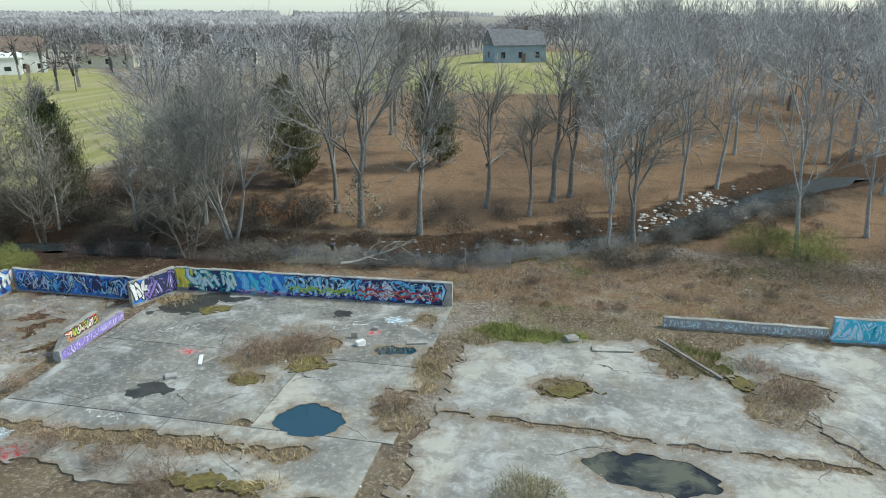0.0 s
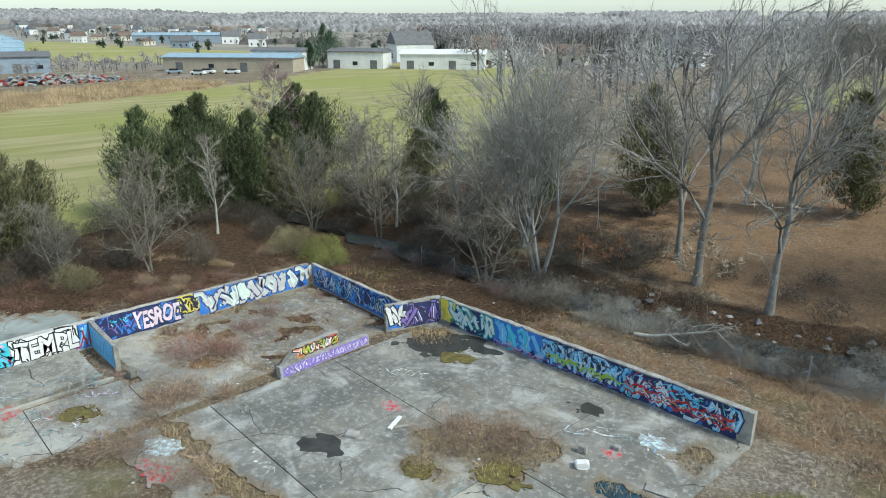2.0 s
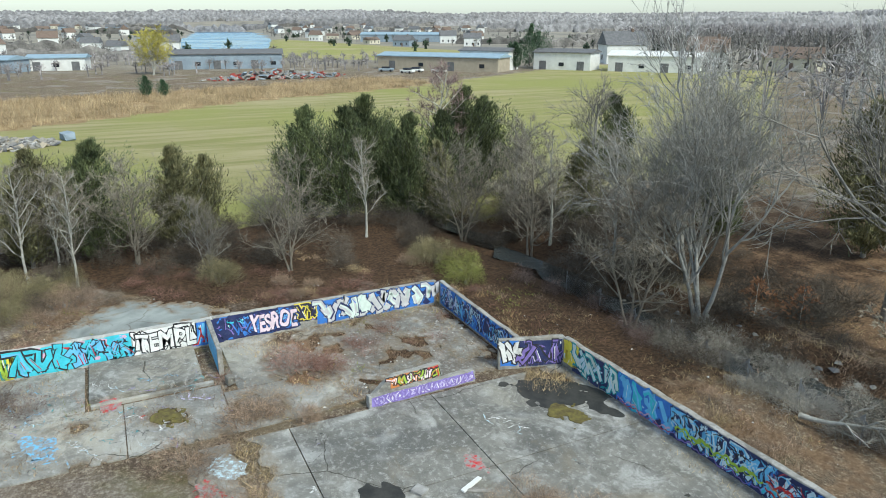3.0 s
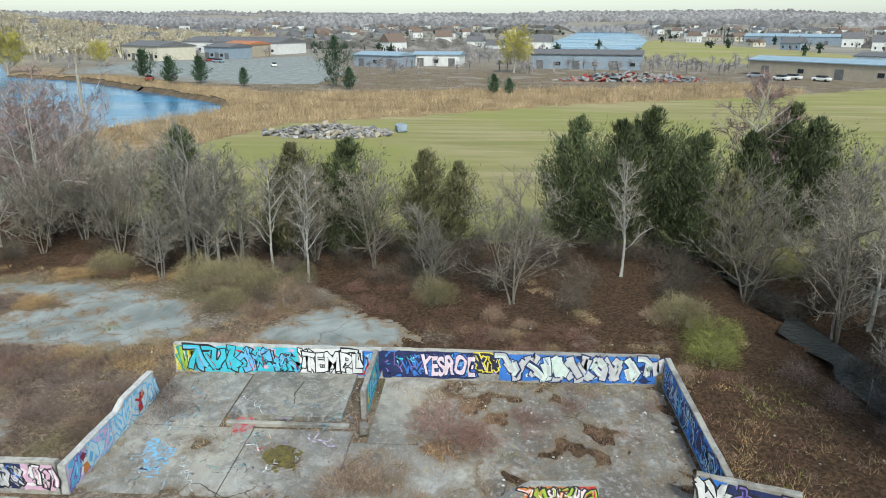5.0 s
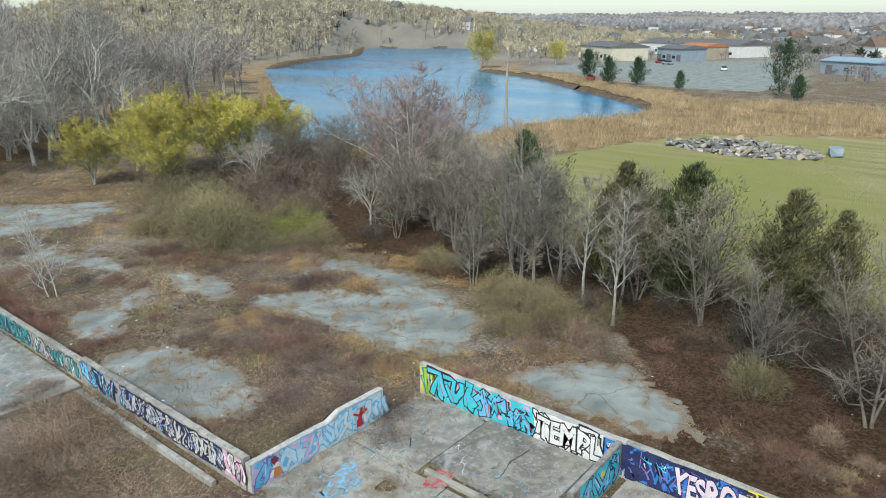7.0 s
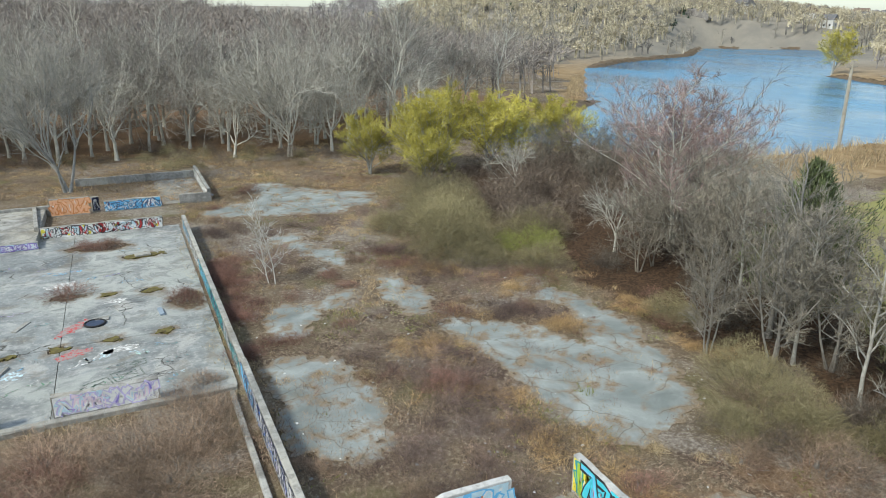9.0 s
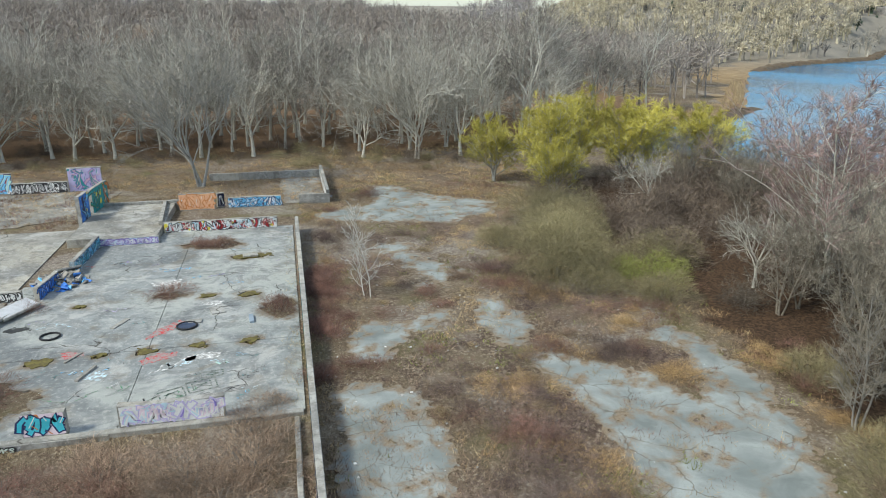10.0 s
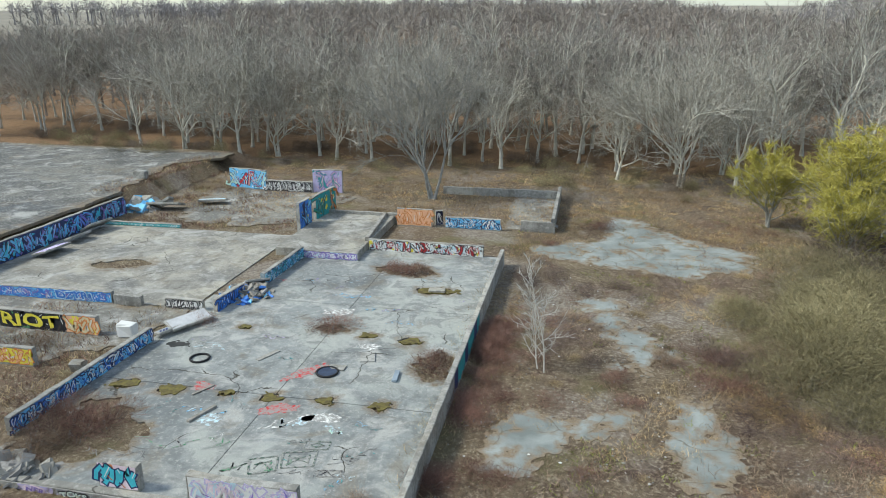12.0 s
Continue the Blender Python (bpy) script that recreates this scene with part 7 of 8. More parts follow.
turf = lambda x, y: blob(-2.4, 29.4, 2.6, 1.2, 5, 0.5, 2)(x, y) | blob(5.0, 28.6, 1.6, 1.2, -50, 0.5, 3)(x, y) | ((y > 33) & (wave(x, y, 0.35, 9) > 0.45))
ground_cover("turf", 14000, turf, (-8, 26, 14, 42), M["grass"], "patches of short green grass", 41, 0.14, 0.025, 5)
green_edge = lambda x, y: blob(-3.2, 30.0, 1.9, 0.8, 4, 0.6, 31)(x, y) | blob(-0.9, 29.8, 1.4, 0.7, 10, 0.6, 32)(x, y) | blob(6.0, 29.0, 1.4, 0.8, -35, 0.6, 33)(x, y)
ground_cover("turf", 16000, green_edge, (-6, 27.5, 8, 31.5), M["grass"], "yellow-green moss and grass over the yard edge", 42, 0.16, 0.022, 5)
# ---- houses, sheds and the far town ----
def house(L, W, H, pitch, wall_m, roof_m, seed, name="house", label="small white house with a grey roof", windows=3):
    rng = random.Random(seed)
    ob = empty(name, pose(0, 0, 0), label, "house")
    part("wall", box((-L / 2, -W / 2, -1.0), (L / 2, W / 2, H)), wall_m, ob)
    bm = bmesh.new()
    e, rise = 0.35, W / 2 * pitch
    a = [bm.verts.new(v) for v in ((-L / 2 - e, -W / 2 - e, H - e * pitch), (-L / 2 - e, W / 2 + e, H - e * pitch), (-L / 2 - e, 0, H + rise))]
    b = [bm.verts.new((-v.co.x, v.co.y, v.co.z)) for v in a]
    bm.faces.new(a)
    bm.faces.new(b[::-1])
    for i in range(3):
        bm.faces.new((a[i], a[(i + 1) % 3], b[(i + 1) % 3], b[i]))
    bmesh.ops.recalc_face_normals(bm, faces=bm.faces)
    roof = part("roof", bm, roof_m, ob)
    if rng.random() < 0.6:
        part("chimney", box((L * 0.2, -0.35, H + rise * 0.5), (L * 0.2 + 0.7, 0.35, H + rise + 0.7)), M["roof_brown"], roof)
    for side in (-1, 1):
        for i in range(windows):
            x = -L / 2 + L * (i + 0.5) / windows
            w = part("window", box((x - 0.45, side * (W / 2 + 0.02) - 0.03, 1.0), (x + 0.45, side * (W / 2 + 0.02) + 0.03, 2.3)), M["glass"], ob)
    for side in (-1, 1):
        part("window", box((side * (L / 2 + 0.02) - 0.03, -0.5, 1.0), (side * (L / 2 + 0.02) + 0.03, 0.5, 2.3)), M["glass"], ob)
    part("door", box((L * 0.06 - 0.45, -W / 2 - 0.07, 0), (L * 0.06 + 0.45, -W / 2 + 0.01, 2.05)), M["roof_brown"], ob)
    return ob


HOUSES = [Kind(house(11, 8, 5.2, 0.8, M["white"], M["roof"], 1)), Kind(house(13, 8, 3.4, 0.6, M["cream"], M["roof_brown"], 2, label="cream house with a brown roof")),
          Kind(house(10, 8, 5.4, 0.9, M["white"], M["roof_brown"], 3, label="white two-storey house with a brown roof")), Kind(house(12, 9, 4.0, 0.7, M["bluegrey"], M["roof"], 4, label="blue-grey house with a grey roof"))]
rng = random.Random(21)
town = []
for n in range(1500):
    d, yaw = rng.uniform(340, 1150), radians(rng.uniform(60, 118))
    x, y = -d * math.sin(yaw), d * math.cos(yaw)
    p = np.array([x]), np.array([y])
    if any(inside(q, *p)[0] or far_from(q, *p)[0] < 14 for q in (LAKE, BAY, LOT)) or inside(ROAD_FIELD, *p)[0]:
        continue
    if all(math.hypot(x - a, y - b) > 24 for a, b in town) and (rng.random() < 0.5 or y < -60):
        town.append((x, y))
    if len(town) >= 175:
        break
for n in range(90):
    x, y = rng.uniform(-520, -300), rng.uniform(-360, -160)
    p = np.array([x]), np.array([y])
    if not inside(LAKE, *p)[0] and far_from(LAKE, *p)[0] > 16 and all(math.hypot(x - a, y - b) > 22 for a, b in town):
        town.append((x, y))
for i, (x, y) in enumerate(town):
    HOUSES[(0, 2, 0, 1, 3)[i % 5]].set(x, y, rng.uniform(0, 360), rng.uniform(0.7, 1.05), "", "town houses")
HOUSES[3].set(-17.0, 158, 25, 0.95, "weathered grey house behind the wood")
HOUSES[2].set(-160, 180, 40, 1.1)
HOUSES[0].set(-205, 185, 70, 1.3)
HOUSES[1].set(-150, 205, 20, 1.2)
HOUSES[0].set(-120, 230, 20, 1.2)


def shed(L, W, H, wall_m, roof_m, label, doors=4, name="shed"):
    ob = empty(name, pose(0, 0, 0), label, "shed")
    part("wall", box((-L / 2, -W / 2, -1), (L / 2, W / 2, H)), wall_m, ob)
    bm = bmesh.new()
    a = [bm.verts.new(v) for v in ((-L / 2 - 0.4, -W / 2 - 0.4, H), (-L / 2 - 0.4, W / 2 + 0.4, H), (-L / 2 - 0.4, W / 2 + 0.4, H + 0.25), (-L / 2 - 0.4, 0, H + W * 0.12), (-L / 2 - 0.4, -W / 2 - 0.4, H + 0.25))]
    b = [bm.verts.new((-v.co.x, v.co.y, v.co.z)) for v in a]
    bm.faces.new(a)
    bm.faces.new(b[::-1])
    for i in range(5):
        bm.faces.new((a[i], a[(i + 1) % 5], b[(i + 1) % 5], b[i]))
    bmesh.ops.recalc_face_normals(bm, faces=bm.faces)
    part("roof", bm, roof_m, ob)
    for i in range(doors):
        x = -L / 2 + L * (i + 0.5) / doors
        for side in (-1, 1):
            if i % 2:
                part("window", box((x - 0.8, side * (W / 2 + 0.03) - 0.04, 1.1), (x + 0.8, side * (W / 2 + 0.03) + 0.04, 2.2)), M["glass"], ob)
            else:
                part("door", box((x - 1.1, side * (W / 2 + 0.03) - 0.04, 0), (x + 1.1, side * (W / 2 + 0.03) + 0.04, 2.6)), M["roof"], ob)
    return ob


def stand(ob, x, y, turn):
    ob.matrix_basis = pose(x, y, at(x, y), 0, 0, turn)


stand(shed(40, 10, 3.9, M["tan"], M["roof_blue"], "long tan roadside workshop with a blue-grey roof"), -200, 112, 39)
stand(shed(16, 9, 5.5, M["white"], M["roof"], "white two-storey shop behind the workshop", 3), -196, 126, 39)
stand(shed(18, 10, 5.0, M["white"], M["roof"], "white farm shop with a grey roof", 3), -186, 148, 36)
stand(shed(26, 12, 4.4, M["white"], M["white"], "long white farm building", 4), -166, 166, 40)
stand(shed(34, 12, 4.4, M["bluegrey"], M["roof"], "long grey shed with open bays", 6), -238, 54, 78)
stand(shed(60, 16, 5.0, M["bluegrey"], M["roof_blue"], "far pale blue metal barn", 3), -505, 225, 60)
stand(shed(26, 16, 5.2, M["cream"], M["roof"], "low cream shopping building", 8), -284, -107, 55)
stand(shed(14, 12, 4.6, M["bluegrey"], M["roof"], "low grey shop with an open front", 5), -292, -82, 62)
stand(shed(16, 12, 5.0, M["tan"], M["roof_orange"], "low building with an orange roof", 4), -316, -82, 60)
stand(shed(60, 20, 5.0, M["white"], M["roof"], "long white shopping building", 8), -352, -96, 66)
stand(shed(18, 10, 3.6, M["bluegrey"], M["roof_blue"], "small shed with a blue roof", 3), -246, -12, 60)
stand(shed(16, 9, 3.6, M["white"], M["roof_blue"], "small white shed by the marsh", 3), -250, 6, 80)

far_wood("far_trees", spots_in(1300, 3, lambda x, y: dry(x, y) and math.hypot(x, y) > 290 and not inside(LOT, np.array([x]), np.array([y]))[0] and not inside(ROAD_FIELD, np.array([x]), np.array([y]))[0], -1000, -180, -480, 420),
         M["far_wood"], "hazy leafless trees among far houses", 3, 7, 40, 0.3)
far_wood("far_trees", spots_in(700, 4, lambda x, y: dry(x, y) and x < -120 - 0.3 * y and not inside(LOT, np.array([x]), np.array([y]))[0], -430, -150, -420, -190), M["twig_pale"], "pale sunlit wood on the far lake shore", 4, 11, 30, 0.3)
far_wood("far_trees", spots_in(1100, 5, lambda x, y: y > -x * 0.8 + 40, -520, -60, 130, 480), M["far_wood"], "hazy leafless trees behind the farm", 5, 13, 46, 0.34)
far_wood("far_evergreens", spots_in(160, 6, lambda x, y: dry(x, y) and math.hypot(x, y) > 300 and not inside(LOT, np.array([x]), np.array([y]))[0], -900, -220, -380, 300), M["far_green"], "dark evergreens among far houses", 6, 8, 110, 0.7, 0.3, 0.34)
far_wood("far_trees", spots_in(420, 12, lambda x, y: dry(x, y) and not inside(LOT, np.array([x]), np.array([y]))[0] and not inside(ROAD_FIELD, np.array([x]), np.array([y]))[0] and far_from(LAKE, np.array([x]), np.array([y]))[0] > 8, -340, -205, -130, 110), M["twig_far"], "low leafless scrub between the sheds", 16, 5, 60, 0.2)
for x, y, i, s in ((-163, -11.5, 0, 1.0), (-158, -7, 1, 0.7), (-186, -66, 1, 1.1), (-170, -52, 1, 0.95), (-172, -45.5, 1, 0.95), (-166, -33, 1, 0.6), (-195, 140, 0, 1.2), (-200, 146, 0, 1.0), (-190, 132, 1, 1.2), (-150, 24, 1, 0.6), (-148, 27, 1, 0.5)):
    PINE[i].set(x, y, 40 * i + x, s, "", "pines")
for x, y, s in ((-205, -116, 1.5), (-215, 30, 1.5), (-235, -105, 1.0)):
    WILLOW[0].set(x, y, x, s, "yellow budding tree among the buildings", "far yellow trees")

def tree_belts(name, belts, mat, label, seed, height=10.0, step=2.2):
    """Far belts of wood, each a long mass of trunks and crowns with a ragged top and some depth."""
    rng = random.Random(seed)
    V, F = [], []
    for x, y, length, turn in belts:
        n = max(6, int(length / step))
        c, d = math.cos(turn), math.sin(turn)
        hs = [height * rng.uniform(0.55, 1.1) for _ in range(n + 1)]
        hs[0] = hs[-1] = height * 0.3
        zs = land(np.array([x + c * length * (i / n - 0.5) for i in range(n + 1)]), np.array([y + d * length * (i / n - 0.5) for i in range(n + 1)]))
        b = len(V)
        for i in range(n + 1):
            u = length * (i / n - 0.5)
            px, py = x + c * u, y + d * u
            w = height * 0.28 * rng.uniform(0.6, 1.3)
            V += [(px + d * w, py - c * w, zs[i] - 0.5), (px + d * w * 0.5, py - c * w * 0.5, zs[i] + hs[i] * 0.75), (px, py, zs[i] + hs[i]), (px - d * w * 0.5, py + c * w * 0.5, zs[i] + hs[i] * 0.75), (px - d * w, py + c * w, zs[i] - 0.5)]
            if i:
                for k in range(4):
                    F.append((b + 5 * i - 5 + k, b + 5 * i + k, b + 5 * i + k + 1, b + 5 * i - 4 + k))
    return tagged(new(name, mesh_of(name, V, F, [mat])), label, "woods", kind="stuff")


def belts_in(n, seed, test, x0, x1, y0, y1, lo, hi, turn=None):
    rng = random.Random(seed)
    out = []
    for _ in range(n):
        x, y = rng.uniform(x0, x1), rng.uniform(y0, y1)
        if test(x, y):
            out.append((x, y, rng.uniform(lo, hi), rng.uniform(0, 3.14) if turn is None else turn + rng.gauss(0, 0.2)))
    return out


clear = lambda x, y: dry(x, y) and not any(inside(q, np.array([x]), np.array([y]))[0] or far_from(q, np.array([x]), np.array([y]))[0] < 30 for q in (LAKE, BAY, LOT, ROAD_FIELD, FIELD)) and all(math.hypot(x - a, y - b) > 16 for a, b in town)
across = math.atan2(1, 0.1)
tree_belts("far_woods", belts_in(120, 1, lambda x, y: clear(x, y) and math.hypot(x, y) > 260, -1500, -200, -520, 640, 30, 110, across), M["far_wood"], "belts of grey leafless wood between far houses", 11, 5.5, 3.6)
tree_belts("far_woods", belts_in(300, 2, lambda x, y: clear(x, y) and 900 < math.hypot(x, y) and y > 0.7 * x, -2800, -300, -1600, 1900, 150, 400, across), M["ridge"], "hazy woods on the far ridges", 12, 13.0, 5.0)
far_wood("far_trees", spots_in(4200, 9, lambda x, y: dry(x, y) and x < -135 and y < -130 and far_from(LAKE, np.array([x]), np.array([y]))[0] > 10, -560, -130, -520, -130), M["hill_wood"], "far lake shore wood with sunlight put into its colour", 13, 9, 60, 0.4)
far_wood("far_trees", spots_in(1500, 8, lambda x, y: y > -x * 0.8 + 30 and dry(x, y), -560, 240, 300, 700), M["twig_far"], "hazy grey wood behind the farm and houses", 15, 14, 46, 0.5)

# pole in the marsh
pl = empty("utility_pole", pose(-96.9, -31.7, at(-96.9, -31.7)), "tall weathered wooden pole at the lake edge", "pole")
bm = bmesh.new()
bmesh.ops.create_cone(bm, cap_ends=True, segments=10, radius1=0.24, radius2=0.17, depth=11.5, matrix=Matrix.Translation((0, 0, 4.6)))
part("post", bm, M["pole"], pl)
part("crossarm", box((-0.9, -0.07, 9.6), (0.9, 0.07, 9.8), 0.01), M["pole"], pl)

# ---- loose things ----
def tyre(x, y, r=0.46, fat=0.11):
    ob = empty("tyre", pose(x, y, 0.0), "old black tyre lying on the concrete", "tyre", "tyres")
    bm = bmesh.new()
    ring, side = 20, 8
    vs = [[bm.verts.new(((r - fat + fat * math.cos(6.2832 * j / side)) * math.cos(6.2832 * i / ring), (r - fat + fat * math.cos(6.2832 * j / side)) * math.sin(6.2832 * i / ring), fat * (1 + 0.95 * math.sin(6.2832 * j / side)))) for j in range(side)] for i in range(ring)]
    for i in range(ring):
        for j in range(side):
            bm.faces.new((vs[i][j], vs[(i + 1) % ring][j], vs[(i + 1) % ring][(j + 1) % side], vs[i][(j + 1) % side]))
    part("tread", bm, M["rubber"], ob, smooth=True)
    return ob


cover = tyre(-16.35, -9.7, 0.5, 0.05)
tagged(cover, "dark blue round pit cover with a black rim", "pit cover")
bm = bmesh.new()
bmesh.ops.create_cone(bm, cap_ends=True, segments=20, radius1=0.44, radius2=0.42, depth=0.05, matrix=Matrix.Translation((0, 0, 0.03)))
part("lid", bm, M["cover"], cover, "dark blue metal lid")
tyre(-10.4, -9.8, 0.46, 0.05)


def lump(name, x, y, size, mat, label, category, turn=0.0, seed=0, z=0.0):
    """A broken, chamfered block."""
    rng = random.Random(seed)
    bm = box((-size[0] / 2, -size[1] / 2, 0), (size[0] / 2, size[1] / 2, size[2]), min(size) * 0.16)
    for v in bm.verts:
        v.co += Vector((rng.uniform(-1, 1), rng.uniform(-1, 1), rng.uniform(-1, 0.4) if v.co.z > 0.01 else 0)) * min(size) * 0.13
    ob = part(name, bm, mat, None)
    ob.matrix_basis = pose(x, y, z, 0, 0, turn)
    return tagged(ob, label, category)


for i, (x, y, s, m, turn, lab) in enumerate((
        (-25.6, 18.7, (0.38, 0.3, 0.36), "slab_pale", 20, "white-painted broken concrete block"), (-9.4, 27.2, (0.42, 0.3, 0.26), "white", 40, "white plastic drum on its side"),
        (-9.9, 27.9, (0.3, 0.22, 0.3), "timber", 10, "pale chunk of rubble"), (-7.0, 27.95, (0.9, 0.4, 0.07), "slab_pale", 15, "broken white slab piece"), (-15.6, 24.4, (0.9, 0.16, 0.06), "white", 115, "white painted plank on concrete"),
        (-15.2, 24.5, (0.8, 0.16, 0.05), "timber", 60, "weathered grey timber plank"), (-16.0, 22.8, (0.45, 0.4, 0.12), "cloth", 30, "heap of pale debris"), (-9.2, 28.9, (0.22, 0.2, 0.16), "cloth", 0, "small lump of rubble"),
        (-17.6, -11.4, (0.65, 0.9, 0.06), "slab_pale", 15, "pale board with blue tags"), (-19.3, -9.9, (0.22, 0.9, 0.12), "bluegrey", 5, "blue-painted plank lying flat"), (-16.6, -10.2, (0.75, 0.4, 0.06), "slab_pale", 0, "white board behind a tyre"),
        (-12.9, -5.6, (0.16, 1.3, 0.1), "timber", -20, "grey timber beam"), (-12.0, -7.3, (0.1, 1.0, 0.06), "timber", -28, "grey stick of timber"), (-13.2, -10.7, (0.24, 1.2, 0.05), "slab_pale", -25, "white painted plank lying flat"),
        (-18.9, -19.9, (0.9, 0.5, 0.14), "slab_pale", 5, "concrete slab fragment"), (-5.8, -11.3, (0.85, 0.5, 0.7), "white", 5, "white-painted concrete block"), (-5.9, -7.8, (0.6, 0.5, 0.45), "slab_pale", 10, "grey concrete block"),
        (-0.2, 29.6, (0.6, 0.4, 0.22), "slab_pale", 30, "white broken concrete lump"), (1.6, 29.0, (1.8, 0.5, 0.07), "slab_pale", 8, "pale slab fragment"), (10.9, -37.5, (1.2, 0.6, 0.7), "slab_pale", 0, "pale concrete block at the yard edge"))):
    lump("rubble" if "plank" not in lab and "board" not in lab else "plank", x, y, s, M[m], lab, "debris", turn, i, 0.0 if x < 9 else 1.36)
lump("rail", 4.75, 28.7, (4.0, 0.12, 0.1), M["bark_dark"], "dark rusted rail across the weeds", "rail", -56, 3, 0.02)


def heap(name, cx, cy, rx, ry, h, n, mats, label, seed, big=0.5):
    """A heap of broken pieces."""
    rng = random.Random(seed)
    bm = bmesh.new()
    for i in range(n):
        a, r = rng.uniform(0, 6.28), rng.random() ** 0.6
        x, y = math.cos(a) * r * rx, math.sin(a) * r * ry
        s = big * rng.uniform(0.35, 1.2)
        m = pose(x, y, h * (1 - r) * rng.uniform(0.3, 1.0) + 0.02, rng.uniform(-40, 40), rng.uniform(-40, 40), rng.uniform(0, 360))
        box_into(bm, (-s, -s * 0.5, -s * 0.12), (s, s * 0.5, s * 0.16), rng.randrange(len(mats)), 0, m)
    ob = part(name, bm, mats, None)
    ob.matrix_basis = pose(cx, cy, at(cx, cy))
    return tagged(ob, label, "rubble", kind="stuff")


heap("rubble_heap", -95.5, 2.0, 4.6, 8.5, 1.2, 520, [M["cloth"], M["timber"], M["roof"], M["bark_dark"], M["tan"]], "heap of grey demolition rubble in the field", 1, 0.6)
lump("container", -98, 11.3, (2.2, 1.4, 1.0), M["bluegrey"], "small grey box in the field", "box", 20, 5, at(-98, 11.3))
heap("rubble_heap", -8.8, -17.4, 1.3, 1.5, 0.7, 130, [M["cloth"], M["timber"], M["slab_pale"], M["bark_dark"], paint("sky"), paint("blue")], "collapsed wall pieces with blue paint", 2, 0.34)
heap("rubble_heap", -187, 58, 4, 19, 2.2, 420, [M["cloth"], M["timber"], M["barn_red"], M["bark_dark"], M["bluegrey"]], "long scrap heap beside the sheds", 3, 1.1)
heap("rubble_heap", -8.6, -1.2, 1.8, 0.6, 0.15, 40, [M["cloth"], M["slab_pale"]], "broken concrete plates by the kerb", 4, 0.45)
heap("rubble_heap", 8.2, -33.5, 1.6, 2.4, 0.6, 60, [M["cloth"], M["slab"], paint("sky")], "collapsed slab pieces under the yard edge", 5, 0.7)


def car(x, y, turn, mat, label):
    ob = empty("parked_car", pose(x, y, at(x, y), 0, 0, turn), label, "car", "parked cars")
    bm = box((-2.2, -0.88, 0.3), (2.2, 0.88, 0.95), 0.12)
    part("body", bm, mat, ob)
    bm = box((-1.3, -0.78, 0.93), (1.3, 0.78, 1.48), 0.2)
    part("cabin", bm, M["glass"], ob)
    for sx in (-1.35, 1.35):
        for sy in (-0.8, 0.8):
            bm = bmesh.new()
            bmesh.ops.create_cone(bm, cap_ends=True, segments=12, radius1=0.33, radius2=0.33, depth=0.22, matrix=pose(sx, sy, 0.33, 90, 0, 0))
            part("wheel", bm, M["rubber"], ob)
    return ob


for i, (x, y, t, m, lab) in enumerate(((-188, 105, 40, "white", "white van-like car by the workshop"), (-193, 100, 40, "white", "white car by the workshop"), (-199, 93, 60, "bluegrey", "grey car by the road"), (-240, -48, 20, "white", "white car in the car park"),
                                       (-262, -75, 70, "bluegrey", "grey car in the car park"), (-268, -80, 70, "barn_red", "red car in the car park"), (-180, -62, 20, "barn_red", "red car by the pines"), (-190, 96, 30, "white", "white car at the roadside"))):
    car(x, y, t, M[m], lab)

# wire fence along the stream
fence = empty("wire_fence", pose(0, 0, 0), "sagging galvanised wire fence along the stream", "fence")
posts = [(-30 + i * 2.6, 38.2 + 0.6 * math.sin(i * 0.7), 1.35 - 0.25 * (i % 3)) for i in range(11)]
for x, y, h in posts:
    bm = bmesh.new()
    bmesh.ops.create_cone(bm, cap_ends=True, segments=6, radius1=0.03, radius2=0.03, depth=h + 0.2, matrix=Matrix.Translation((x, y, at(x, y) + h / 2 - 0.1)))
    part("post", bm, M["steel"], fence)
for (x0, y0, h0), (x1, y1, h1) in zip(posts, posts[1:]):
    V, F = [], []
    p, q = Vector((x0, y0, at(x0, y0))), Vector((x1, y1, at(x1, y1)))
    for k in range(26):
        for s in (0, 1):
            u0 = k / 26
            u1 = u0 + (0.42 if s else -0.42)
            a, b = p.lerp(q, u0), p.lerp(q, min(max(u1, 0), 1))
            n = len(V)
            V += [a + Vector((-0.008, 0, 0.05)), a + Vector((0.008, 0, 0.05)), b + Vector((0.008, 0.02 * s, h0 * 0.9)), b + Vector((-0.008, 0.02 * s, h0 * 0.9))]
            F.append((n, n + 1, n + 2, n + 3))
    child("wire_panel", mesh_of("wire_panel", V, F, [M["steel"]]), fence)



# ---- faded tags on the floors ----
def floor_tag(x, y, size, colours, seed, turn=0.0, lines=3, wide=0.05, z=0.012):
    """Sprayed lines lying on the concrete."""
    rng = np.random.RandomState(seed)
    bm = bmesh.new()
    for i in range(lines):
        for pts in letter_lines(rng, size, size * 0.7)[:2]:
            stroke(bm, [(px + i * size * 0.7, pz) for px, pz in pts], wide, wide * rng.uniform(0.6, 1.6), 0.0004 * i, rng.randint(len(colours)))
    for v in bm.verts:
        v.co = (v.co.x, v.co.z, v.co.y)
    ob = part("floor_tag", bm, [faded(c) for c in colours], None)
    ob.matrix_basis = pose(x, y, z, 0, 0, turn)
    return tagged(ob, "faded spray-painted marks on the concrete floor", "graffiti", "", "stuff")


FADED = {}


